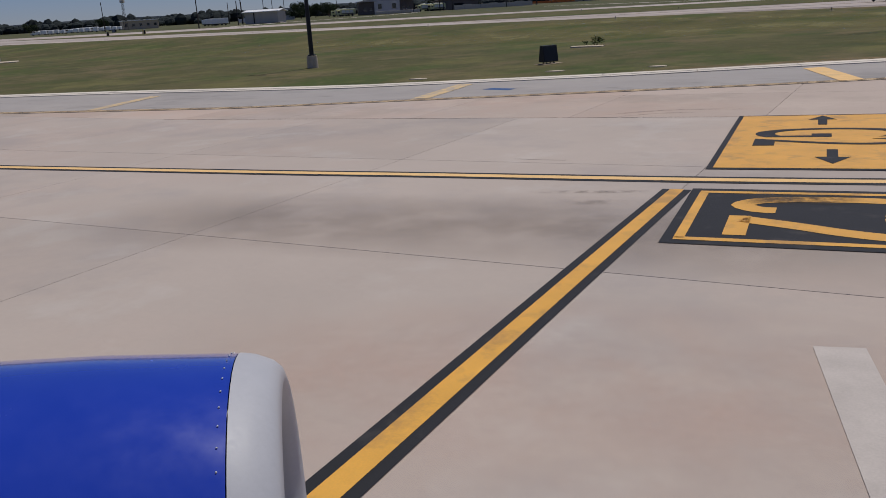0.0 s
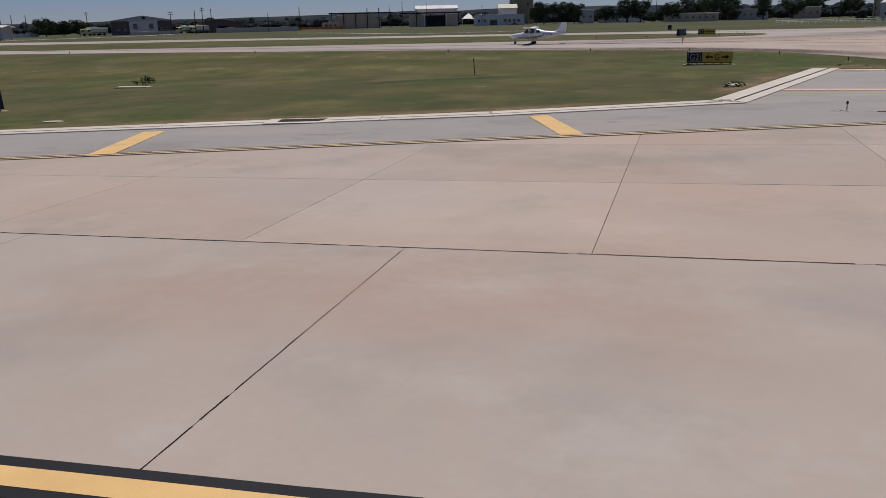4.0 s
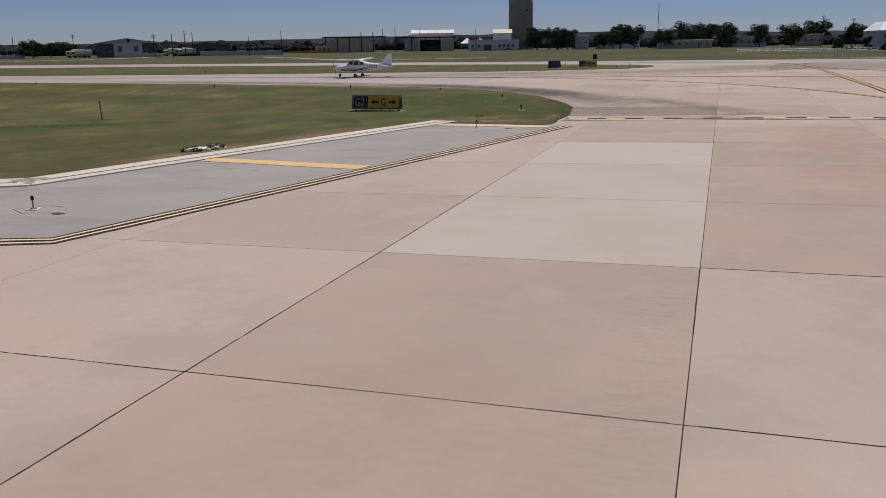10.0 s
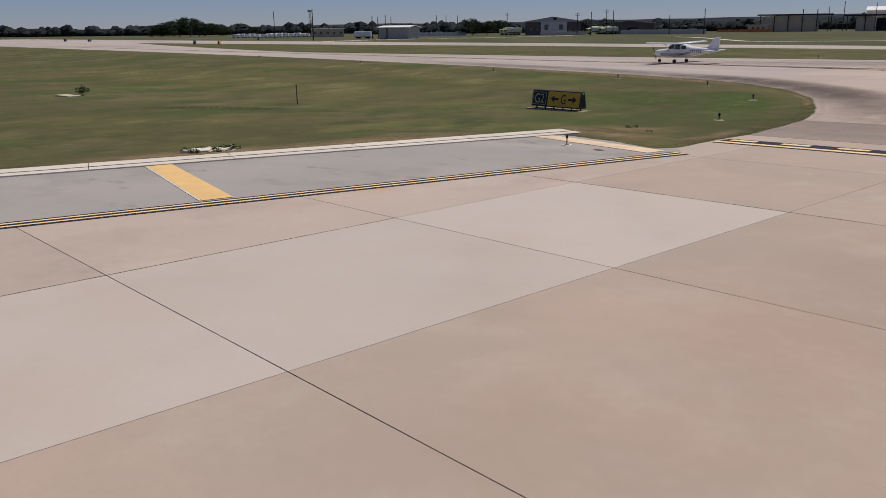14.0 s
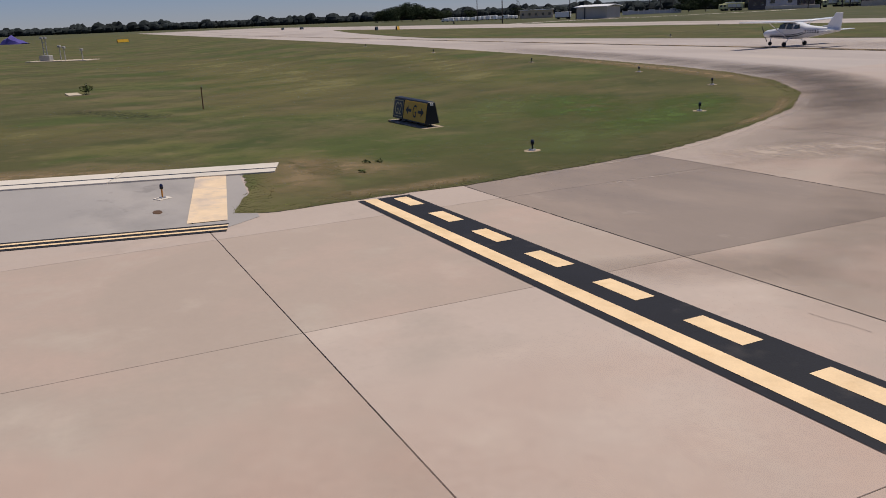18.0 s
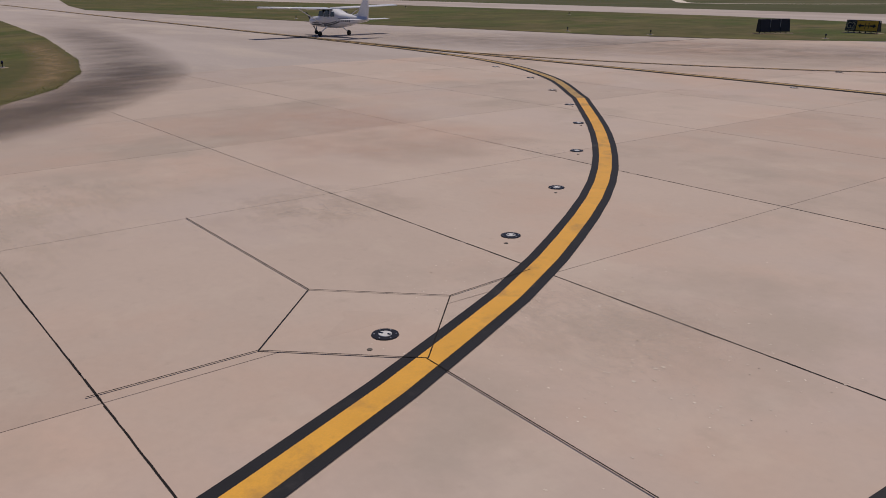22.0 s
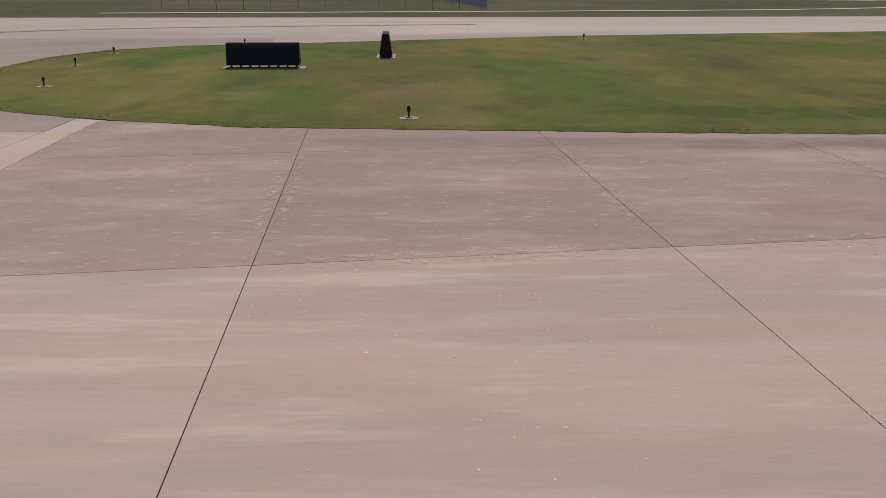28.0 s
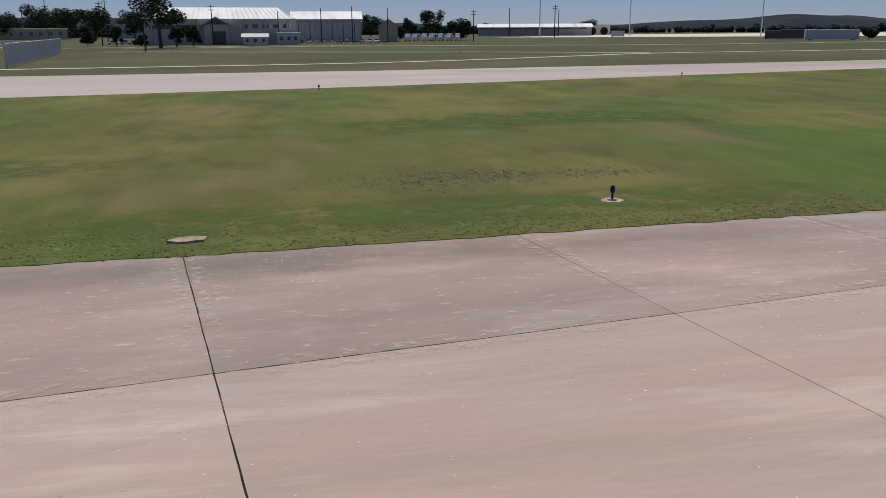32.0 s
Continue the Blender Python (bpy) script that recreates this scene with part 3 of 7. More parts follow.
LIME = mat("lime_yellow_truck_paint", (0.60, 0.58, 0.30), 0.4, spread=0.04, bump=0.0)
CARPAINT = mat("assorted_car_paint", (0.45, 0.45, 0.46), 0.35, spread=0.03, per=0.8, bump=0.0)
WOODPOLE = mat("dark_utility_pole_wood", (0.055, 0.045, 0.04), 0.9, spread=0.2)
ORANGE_NET = mat("orange_safety_net", (0.62, 0.17, 0.05), 0.8, spread=0.15)
FENCE = mat("grey_mesh_fence", (0.20, 0.20, 0.20), 0.7, spread=0.15, grain=(3, 8))
# blue-grey of distance haze is put into the woods' and hills' base colours
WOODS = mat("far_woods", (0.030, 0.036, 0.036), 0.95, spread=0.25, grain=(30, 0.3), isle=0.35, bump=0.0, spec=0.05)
HILLS = mat("haze_toned_hills", (0.024, 0.030, 0.039), 0.95, spread=0.22, grain=(120, 0.03), tint=(0.036, 0.043, 0.046), tint_scale=0.006, tint_cut=(0.45, 0.6), bump=0.0, spec=0.05)

FADED = mat("worn_pale_paint", (0.455, 0.405, 0.365), 0.8, spread=0.12, grain=(0.5, 40.0))


def letters(text, size, width, parent, place, material, name="lettering", thick=0.003):
    """Lettering as a mesh, squeezed to a given width; place: its pose, with the text's middle at the origin."""
    cu = bpy.data.curves.new("text", "FONT")
    cu.body, cu.size, cu.extrude, cu.align_x, cu.align_y = text, size, thick, "CENTER", "CENTER"
    tmp = bpy.data.objects.new("text", cu)
    scene.collection.objects.link(tmp)
    me = bpy.data.meshes.new_from_object(tmp)
    bpy.data.objects.remove(tmp)
    xs = [v.co.x for v in me.vertices]
    ys = [v.co.y for v in me.vertices]
    k, cx, cy = width / (max(xs) - min(xs)), (max(xs) + min(xs)) / 2, (max(ys) + min(ys)) / 2
    hk = size / (max(ys) - min(ys))
    for v in me.vertices:
        v.co = Vector(((v.co.x - cx) * k, (v.co.y - cy) * hk, v.co.z))
    me.materials.clear()
    me.materials.append(material)
    ob = new(name, me)
    ob.parent = parent
    ob.matrix_basis = place
    return ob


def arrow(length, width, parent, place, material):
    """A flat arrow along +x."""
    bm = bmesh.new()
    h = length * 0.45
    pts = [(-length / 2, -width * .16), (length / 2 - h, -width * .16), (length / 2 - h, -width / 2), (length / 2, 0), (length / 2 - h, width / 2), (length / 2 - h, width * .16), (-length / 2, width * .16)]
    bm.faces.new([bm.verts.new((x, y, 0)) for x, y in pts])
    r = bmesh.ops.extrude_face_region(bm, geom=bm.faces[:])
    for v in r["geom"]:
        if isinstance(v, bmesh.types.BMVert):
            v.co.z += 0.003
    bmesh.ops.recalc_face_normals(bm, faces=bm.faces[:])
    ob = part("arrow", bm, material, parent)
    ob.matrix_basis = place
    return ob


# ---------------------------------------------------------------- painted sign panels on the apron
def lie(x, y, turn, off):
    """A pose flat on the sloping pavement."""
    return Matrix.Translation((x, y, rise(x, y) + off)) @ pose(0, 0, 0, 0, -math.degrees(math.atan(0.018)), 0) @ pose(0, 0, 0, 0, 0, turn)


def quad_sheet(name, parent, cx, cy, w, l, turn, off, material):
    bm = bmesh.new()
    c, s = math.cos(radians(turn)), math.sin(radians(turn))
    vs = []
    for a, b in ((-1, -1), (1, -1), (1, 1), (-1, 1)):
        x, y = cx + a * w / 2 * c - b * l / 2 * s, cy + a * w / 2 * s + b * l / 2 * c
        vs.append(bm.verts.new((x, y, rise(x, y) + off)))
    bm.faces.new(vs)
    return part(name, bm, material, parent)


panel = tagged(new("direction_marking"), "yellow painted direction panel with black letters and arrows", "marking", kind="structure")
PT = 5.0
quad_sheet("black_border", panel, -37.73, -44.9, 5.0, 8.25, PT, 0.014, BLACKP)
quad_sheet("yellow_panel", panel, -37.73, -44.9, 4.72, 7.95, PT, 0.018, YELLOW)
letters("G2", 3.75, 2.7, panel, lie(-37.66, -44.75, -90 + PT, 0.022), BLACKP)
arrow(1.75, 0.74, panel, lie(-38.15, -41.95, 90 + PT, 0.022), BLACKP)
arrow(1.75, 0.74, panel, lie(-37.45, -47.5, -90 + PT, 0.022), BLACKP)
panel = tagged(new("location_marking"), "black painted location panel with worn yellow letters", "marking", kind="structure")
quad_sheet("black_panel", panel, -36.95, -52.9, 5.15, 3.9, PT, 0.014, BLACKP)
for dx, dy, w, l in ((0, 1.66, 4.78, 0.17), (0, -1.66, 4.78, 0.17), (2.31, 0, 0.15, 3.3), (-2.31, 0, 0.17, 3.3)):
    c, s = math.cos(radians(PT)), math.sin(radians(PT))
    quad_sheet("yellow_frame", panel, -36.95 + dx * c - dy * s, -52.9 + dx * s + dy * c, w, l, PT, 0.019, YELLOW)


def brushed(pts, width, cx, cy, turn, off, material, parent):
    """One painted stroke of a letter: pts in the letter's own plane, reading along +x."""
    c, s = math.cos(radians(turn)), math.sin(radians(turn))
    bm = bmesh.new()
    band(bm, smooth_line([(cx + u * c - v * s, cy + u * s + v * c) for u, v in pts], 0.12), -width / 2, width / 2, off)
    part("painted_stroke", bm, material, parent)


for pts, w in (([(-0.28, 0.70), (-0.22, 1.22), (-0.55, 1.58), (-0.98, 1.35), (-1.17, 0.75), (-1.2, 0), (-1.15, -0.8), (-0.98, -1.35), (-0.66, -1.58), (-0.36, -1.32), (-0.32, -1.0)], 0.40),
               ([(0.26, 0.66), (0.28, 1.2), (0.66, 1.55), (1.08, 1.3), (1.2, 0.8), (1.02, 0.1), (0.66, -0.7), (0.34, -1.5)], 0.40), ([(0.12, -1.55), (0.75, -1.55), (1.36, -1.55)], 0.36)):
    brushed(pts, w, -36.9, -52.9, -90 + PT, 0.020, YELLOW, panel)
bm = bmesh.new()
band(bm, smooth_line([(-54.2, -31.05), (-52.6, -31.6)]), -0.32, 0.32, 0.012)
tagged(link("blue_marking", bm, BLUEP), "faded blue painted rectangle on the grey shoulder", "marking", kind="structure")
for (x0, y0), (x1, y1), w in (((-36.5, -58.45), (-35.4, -63.0), 0.52), ((-14.02, -35.5), (-13.86, -34.45), 0.10)):
    bm = bmesh.new()
    band(bm, smooth_line([(x0, y0), (x1, y1)]), -w / 2, w / 2, 0.010)
    tagged(link("old_bar_marking", bm, FADED), "worn pale bar painted on the apron concrete", "marking", kind="structure")

# grating set into the kerb
gr = tagged(new("drain_grating"), "dark iron drain grating set in the pale kerb", "grating")
gx, gy, gt = -34.9, -22.0, 14.6
gr.matrix_world = Matrix.Translation((gx, gy, rise(gx, gy) + 0.052)) @ pose(0, 0, 0, 0, 0, gt)
bm = bmesh.new()
box(bm, 0, -0.08, 0.0, 3.1, 1.68, 0.012, 0.003)
part("frame", bm, KERB, gr)
# thin black plate: the pit's shade is painted, no hole is cut
bm = bmesh.new()
box(bm, 0, 0, 0.008, 2.02, 0.95, 0.012, 0.003)
part("pit", bm, SLOT, gr)
for k in range(12):
    bm = bmesh.new()
    box(bm, -0.9 + k * 0.164, 0, 0.018, 0.025, 0.92, 0.012, 0.003)
    part("bar", bm, RUST, gr)


# ---------------------------------------------------------------- lights
def edge_light(x, y, stem_mat=None, pad=0.28, tall=0.0):
    r = random.Random(int(x * 31 + y * 17))
    z = rise(x, y)
    t = thing("edge_light", "black taxiway edge light on a pale round pad" if pad else "orange-stemmed edge light on the grey shoulder", "edge light", (x, y, z), r.uniform(0, 360), "taxiway edge lights")
    if pad:
        bm = bmesh.new()
        n = 18
        ring = [bm.verts.new((pad * r.uniform(0.82, 1.1) * 1.15 * math.cos(k * 2 * math.pi / n), pad * r.uniform(0.82, 1.1) * math.sin(k * 2 * math.pi / n), 0.035)) for k in range(n)]
        low = [bm.verts.new((v.co.x * 1.06, v.co.y * 1.06, 0.0)) for v in ring]
        bm.faces.new(ring)
        for k in range(n):
            bm.faces.new((low[k], low[(k + 1) % n], ring[(k + 1) % n], ring[k]))
        part("pad", bm, PAD_DIRTY, t)
    bm = bmesh.new()
    tube(bm, (0, 0, 0.0), (0, 0, 0.075), 0.13, 0.12, 14)
    part("base_plate", bm, STEEL, t)
    bm = bmesh.new()
    tube(bm, (0, 0, 0.07), (0, 0, 0.24 + tall), 0.03, 0.028, 10)
    part("stem", bm, stem_mat or BLACKM, t)
    bm = bmesh.new()
    tube(bm, (0, 0, 0.24 + tall), (0, 0, 0.30 + tall), 0.055, 0.065, 12)
    part("collar", bm, BLACKM, t)
    bm = bmesh.new()
    bmesh.ops.create_uvsphere(bm, u_segments=12, v_segments=8, radius=0.062, matrix=Matrix.Translation((0, 0, 0.335 + tall)) @ Matrix.Diagonal((1, 1, 1.35, 1)))
    part("lens", bm, BLUEGLASS, t, "dark blue glass lens", True)
    k = 0.72 if tall else 0.88
    t.matrix_world = t.matrix_world @ Matrix.Diagonal((k, k, k, 1))
    return t


for (x, y), (cx, cy) in (((-13.2, -20.0), (-12.04, -20.38)), ((-7.24, 1.95), (-5.55, 1.62))):
    t = edge_light(x, y, ORANGE, 0.0, 0.12)
    bm = bmesh.new()
    box(bm, 0, 0, 0.02, 0.5, 0.42, 0.05, 0.01, 20)
    part("pad", bm, KERB, t)
    bm = bmesh.new()
    z = rise(cx, cy)
    top = [bm.verts.new((cx + 0.19 * math.cos(i * math.pi / 8), cy + 0.10 * math.sin(i * math.pi / 8), z + 0.022)) for i in range(16)]
    rim = [bm.verts.new((cx + 0.205 * math.cos(i * math.pi / 8), cy + 0.112 * math.sin(i * math.pi / 8), z + 0.002)) for i in range(16)]
    bm.faces.new(top)
    for i in range(16):
        bm.faces.new((rim[i], rim[(i + 1) % 16], top[(i + 1) % 16], top[i]))
    tagged(link("cable_cover", bm, RUST), "dark oval iron cable cover set in the shoulder", "cover")
# thin saw cut round the first light's patch of asphalt
bm = bmesh.new()
for (ax, ay), (bx, by) in (((-13.85, -20.05), (-13.2, -19.45)), ((-13.2, -19.45), (-12.62, -19.55)), ((-13.85, -20.05), (-13.1, -20.5)), ((-13.1, -20.5), (-12.3, -20.3))):
    band(bm, [Vector((ax, ay, 0)), Vector((bx, by, 0))], -0.009, 0.009, 0.011)
tagged(link("saw_cut", bm, SLOT), "thin saw cut round a patch of the asphalt shoulder", kind="structure")
for x, y in ((-7.47, 12.81), (-11.15, 22.81), (-18.5, 30.4), (-28.4, 33.7), (-44.3, 35.6), (-70, 38.8), (-100, 42), (42.2, 87.3), (40.35, 94.6), (39.9, 100.5), (45.4, 106.0), (55.4, 80.2), (69.5, 79.8), (97.35, 79.95), (124, 82.5),
             (65.8, 110.2), (93.1, 116.3), (122, 123.5), (-10.2, 89.0), (-9.0, 97.2), (-9.8, 103.3), (-13.5, 85.0), (-24.5, 79.0), (-32, 77.5), (-70, 72.2), (-60, 107), (-100, 109), (-21, 107.6)):
    edge_light(x, y)


def inset_light(x, y, turn):
    z = rise(x, y)
    t = thing("inset_light", "round black inset pavement light with a pale cross centre", "inset light", (x, y, z), turn, "inset taxiway lights")
    bm = bmesh.new()
    tube(bm, (0, 0, -0.01), (0, 0, 0.012), 0.165, 0.155, 24)
    part("ring", bm, BLACKM, t)
    bm = bmesh.new()
    tube(bm, (0, 0, 0.0), (0, 0, 0.018), 0.082, 0.076, 20)
    part("cover", bm, LIGHTMETAL, t)
    for a in (0, 180):
        bm = bmesh.new()
        box(bm, 0.05 * math.cos(radians(a)), 0.05 * math.sin(radians(a)), 0.018, 0.045, 0.03, 0.008, 0.002)
        part("light_window", bm, GLASS, t)
    for k in range(6):
        a = radians(60 * k + 25)
        bm = bmesh.new()
        tube(bm, (0.125 * math.cos(a), 0.125 * math.sin(a), 0.008), (0.125 * math.cos(a), 0.125 * math.sin(a), 0.017), 0.011, 0.009, 6)
        part("bolt", bm, STEEL, t)
    bm = bmesh.new()
    tube(bm, (0.02, -0.42, -0.005), (0.02, -0.42, 0.01), 0.035, 0.03, 10)
    part("core_plug", bm, RUBBER, t)
    return t


for x, y, a in ((12.2, 26.6, 20), (10.33, 30.39, 30), (8.37, 34.1, 35), (6.56, 36.96, 40), (4.26, 39.98, 45), (1.49, 43.01, 50), (-1.29, 45.55, 55), (-4.35, 47.85, 60), (-8.0, 50.2, 62), (-12.5, 52.2, 70), (16.24, 40.95, 5), (30.94, 55.72, 90), (0.86, 55.6, 90), (15.2, 55.6, 90), (-15, 55.6, 90), (-30, 55.6, 90),
                (21.6, 78.1, -60), (23.6, 74.6, -60), (25.3, 71.9, -50), (27.32, 69.3, -50), (29.98, 66.79, -45), (32.6, 64.75, -40), (35.45, 62.84, -35), (38.45, 61.26, -30), (41.7, 60.0, -25), (45.5, 59.1, -15),
                (-6.5, 60.2, 60), (-1.0, 62.6, 50), (3.8, 66.2, 45), (7.6, 70.3, 40), (11.2, 75.5, 30)):
    inset_light(x, y, a)


# ---------------------------------------------------------------- signs
def airfield_sign(name, at, turn, width, label, faces, tall=0.86, depth=0.62, legs=6, pad=True, ribs=0):
    """A lit taxiway sign: a long box with sloping faces on short legs. faces: panels from one end to the other as (share of the width, face, letters); its front looks along -y."""
    z = rise(*at)
    t = thing(name, label, "airfield sign", (*at, z), turn)
    zb, top = 0.17, 0.30
    if pad:
        bm = bmesh.new()
        box(bm, 0, 0, 0.02, width + 0.45, depth + 0.3, 0.06, 0.012)
        part("pad", bm, PAD_DIRTY, t)
    bm = bmesh.new()
    hw = width / 2
    pr = [(-depth / 2, zb), (depth / 2, zb), (top / 2, zb + tall), (-top / 2, zb + tall)]
    a = [bm.verts.new((-hw, y, zz)) for y, zz in pr]
    b = [bm.verts.new((hw, y, zz)) for y, zz in pr]
    bm.faces.new(a[::-1])
    bm.faces.new(b)
    for k in range(4):
        bm.faces.new((a[k], a[(k + 1) % 4], b[(k + 1) % 4], b[k]))
    bmesh.ops.bevel(bm, geom=bm.edges[:], offset=0.018, segments=1, affect="EDGES")
    bmesh.ops.recalc_face_normals(bm, faces=bm.faces[:])
    part("housing", bm, BLACKM, t)
    for k in range(legs):
        bm = bmesh.new()
        x = -hw + 0.15 + (width - 0.3) * k / (legs - 1)
        tube(bm, (x, 0, 0.05), (x, 0, zb + 0.02), 0.035, 0.03, 8)
        tube(bm, (x, 0, 0.06), (x, 0, 0.085), 0.075, 0.07, 8)
        part("leg", bm, BLACKM, t)
    lean = math.atan2((depth - top) / 2, tall)
    for side in (0, 1):
        x0 = -hw
        base = pose(0, 0, 0, 0, 0, 180 * side)
        for share, face, text in faces:
            w = width * share
            xc = x0 + w / 2
            x0 += w
            m = base @ Matrix.Translation((xc, -(depth + top) / 4 - 0.006, zb + tall / 2)) @ pose(0, 0, 0, 90 - math.degrees(lean), 0, 0)
            bm = bmesh.new()
            box(bm, 0, 0, 0, w - 0.05, tall - 0.10, 0.016, 0.004)
            fp = part("face_panel", bm, SIGN_YEL if face == "yellow" else SIGN_DARK, t)
            fp.matrix_basis = m
            ink = SIGN_BLACKTXT if face == "yellow" else SIGN_TXT
            up = Matrix.Translation((0, 0, 0.012))
            if face == "black" and text:
                for dx, dy, bw, bh in ((0, (tall - .2) / 2, w - .16, 0.025), (0, -(tall - .2) / 2, w - .16, 0.025), ((w - .18) / 2, 0, 0.025, tall - .2), (-(w - .18) / 2, 0, 0.025, tall - .2)):
                    bm = bmesh.new()
                    box(bm, dx, dy, 0.011, bw, bh, 0.004)
                    part("border_line", bm, SIGN_TXT, t).matrix_basis = m
            if text:
                core = text.strip("<>")
                letters(core, 0.50, 0.33 * len(core), t, m @ up, ink)
                if "<" in text:
                    arrow(0.56, 0.36, t, m @ Matrix.Translation((-w * 0.27, 0, 0.012)) @ pose(0, 0, 0, 0, 0, 180), ink)
                if ">" in text:
                    arrow(0.56, 0.36, t, m @ Matrix.Translation((w * 0.27, 0, 0.012)), ink)
    for k in range(ribs):
        bm = bmesh.new()
        box(bm, -hw + width * (k + 1) / (ribs + 1), -(depth + top) / 4 - 0.015, zb + tall / 2, 0.03, 0.02, tall - 0.1)
        part("rib", bm, STEEL, t).matrix_basis = Matrix.Identity(4)
    bm = bmesh.new()
    box(bm, hw + 0.008, 0, zb + tall - 0.1, 0.012, 0.13, 0.09, 0.003)
    part("maker_plate", bm, LIGHTMETAL, t)
    return t


airfield_sign("taxiway_sign", (-17.2, 13.2), 0, 3.35, "black and yellow G2 taxiway sign with arrows in the grass", ((0.33, "black", "G2"), (0.67, "yellow", "<G>")))
airfield_sign("dark_sign", (-19.3, 87.7), 66, 2.7, "dark blank back of a taxiway sign with two pale ribs", ((0.34, "black", ""), (0.33, "black", ""), (0.33, "black", "")), 1.0, ribs=2)
airfield_sign("taxiway_sign", (-15.2, 94.0), -6, 2.75, "yellow and black H taxiway sign with arrows on grass", ((0.33, "black", "G2"), (0.67, "yellow", "<H>")))
airfield_sign("dark_sign", (48.9, 93.4), 0, 3.1, "long black sign back on legs in the grass", ((1.0, "black", ""),), 0.92, legs=8)
airfield_sign("yellow_sign", (53.9, 98.6), 92, 1.9, "end of a yellow taxiway sign standing in the grass", ((1.0, "yellow", "<H"),), 1.0, legs=4)
airfield_sign("dark_sign", (-56.9, -16.4), 62, 1.2, "black sign back on a pale slab in the grass", ((1.0, "black", ""),), 1.05, legs=4)
for x, y, a, w, f_ in ((-229, 101, -35, 3.6, "yellow"), (-242, 99, -35, 2.6, "black"), (-300, 26, -60, 4.5, "yellow"), (-390, 117, -30, 6, "black"), (-418, 115, -30, 4, "black"), (-322, 167, -25, 5, "black"), (-22, 152, 0, 0.9, "black")):
    airfield_sign("far_sign", (x, y), a, w, "small distant yellow airfield sign" if f_ == "yellow" else "small distant black airfield sign", ((1.0, f_, ""),), 1.1, legs=3, pad=False)

# ---------------------------------------------------------------- small things in the grass
z = rise(-34.45, 7.6)
t = thing("marker_post", "thin rusty steel marker post leaning in the grass", "post", (-34.45, 7.6, z))
bm = bmesh.new()
tube(bm, (0, 0, 0), (-0.10, 0.03, 1.25), 0.035, 0.03, 8)
part("rod", bm, RUST, t)
bm = bmesh.new()
box(bm, -0.095, 0.03, 1.18, 0.07, 0.07, 0.10, 0.01)
part("cap", bm, RUST, t)

t = thing("broken_headwall", "pale broken concrete drain headwall with rocks in grass", "headwall", (-16.5, -7.4, rise(-16.5, -7.4)), 74)
rr = random.Random(9)
for cx, cy, rad, tip in ((0.0, 0.05, 0.78, 3), (0.92, -0.04, 0.34, -6), (-1.05, 0.02, 0.28, 7), (0.35, -0.3, 0.2, -4), (1.35, 0.06, 0.16, 9)):
    # a flat broken piece with a ragged outline, tipped a little out of the soil
    bm = bmesh.new()
    cor = [(rad * rr.uniform(0.8, 1.12) * math.cos(k * 0.698), rad * 0.42 * rr.uniform(0.75, 1.15) * math.sin(k * 0.698)) for k in range(9)]
    top = [bm.verts.new((x, y, 0.10 + rr.uniform(-.012, .012))) for x, y in cor]
    rim = [bm.verts.new((x * 1.05, y * 1.06, 0.075)) for x, y in cor]
    low = [bm.verts.new((x * 1.07, y * 1.08, -0.06)) for x, y in cor]
    bm.faces.new(top)
    for i in range(9):
        j = (i + 1) % 9
        bm.faces.new((rim[i], rim[j], top[j], top[i]))
        bm.faces.new((low[i], low[j], rim[j], rim[i]))
    part("broken_slab", bm, CHALK, t).matrix_basis = pose(cx * 0.7, cy, 0, tip * 0.6, tip, rr.uniform(-9, 9))
for k in range(18):
    bm = bmesh.new()
    bmesh.ops.create_icosphere(bm, subdivisions=1, radius=1)
    sx, sy, sz = rr.uniform(.07, .2), rr.uniform(.06, .16), rr.uniform(.04, .08)
    m = pose(rr.uniform(-0.95, 0.95), rr.uniform(-0.45, 0.45), sz * 0.5 + 0.02, rr.uniform(-20, 20), rr.uniform(-20, 20), rr.uniform(0, 360))
    for v in bm.verts:
        v.co = m @ Vector((v.co.x * sx * rr.uniform(.8, 1.2), v.co.y * sy * rr.uniform(.8, 1.2), v.co.z * sz))
    part("rock", bm, PAD, t)


def leaf_cloud(bm, lobes, count, size, seed, flat=0.75):
    """Leaf quads scattered near the surface of several lobes (x, y, z, radius)."""
    r = random.Random(seed)
    tot = sum(l[3] ** 2 for l in lobes)
    for cx, cy, cz, rad in lobes:
        for _ in range(int(count * rad ** 2 / tot)):
            u, a = r.uniform(-1, 1), r.uniform(0, 2 * math.pi)
            d = rad * (r.random() ** 0.35)
            s_ = math.sqrt(1 - u * u)
            p = Vector((cx + d * s_ * math.cos(a), cy + d * s_ * math.sin(a), cz + d * u * flat))
            n = Vector((r.gauss(0, 1), r.gauss(0, 1), r.gauss(0.5, 1))).normalized()
            q = n.to_track_quat("Z", "Y")
            s = size * r.uniform(0.6, 1.4)
            w = r.uniform(0.4, 0.7)
            vs = [bm.verts.new(p + q @ Vector((x * s, y * s * w, 0))) for x, y in ((-1, 0), (-0.2, -0.8), (1, 0), (-0.2, 0.8))]
            bm.faces.new(vs)
    return bm


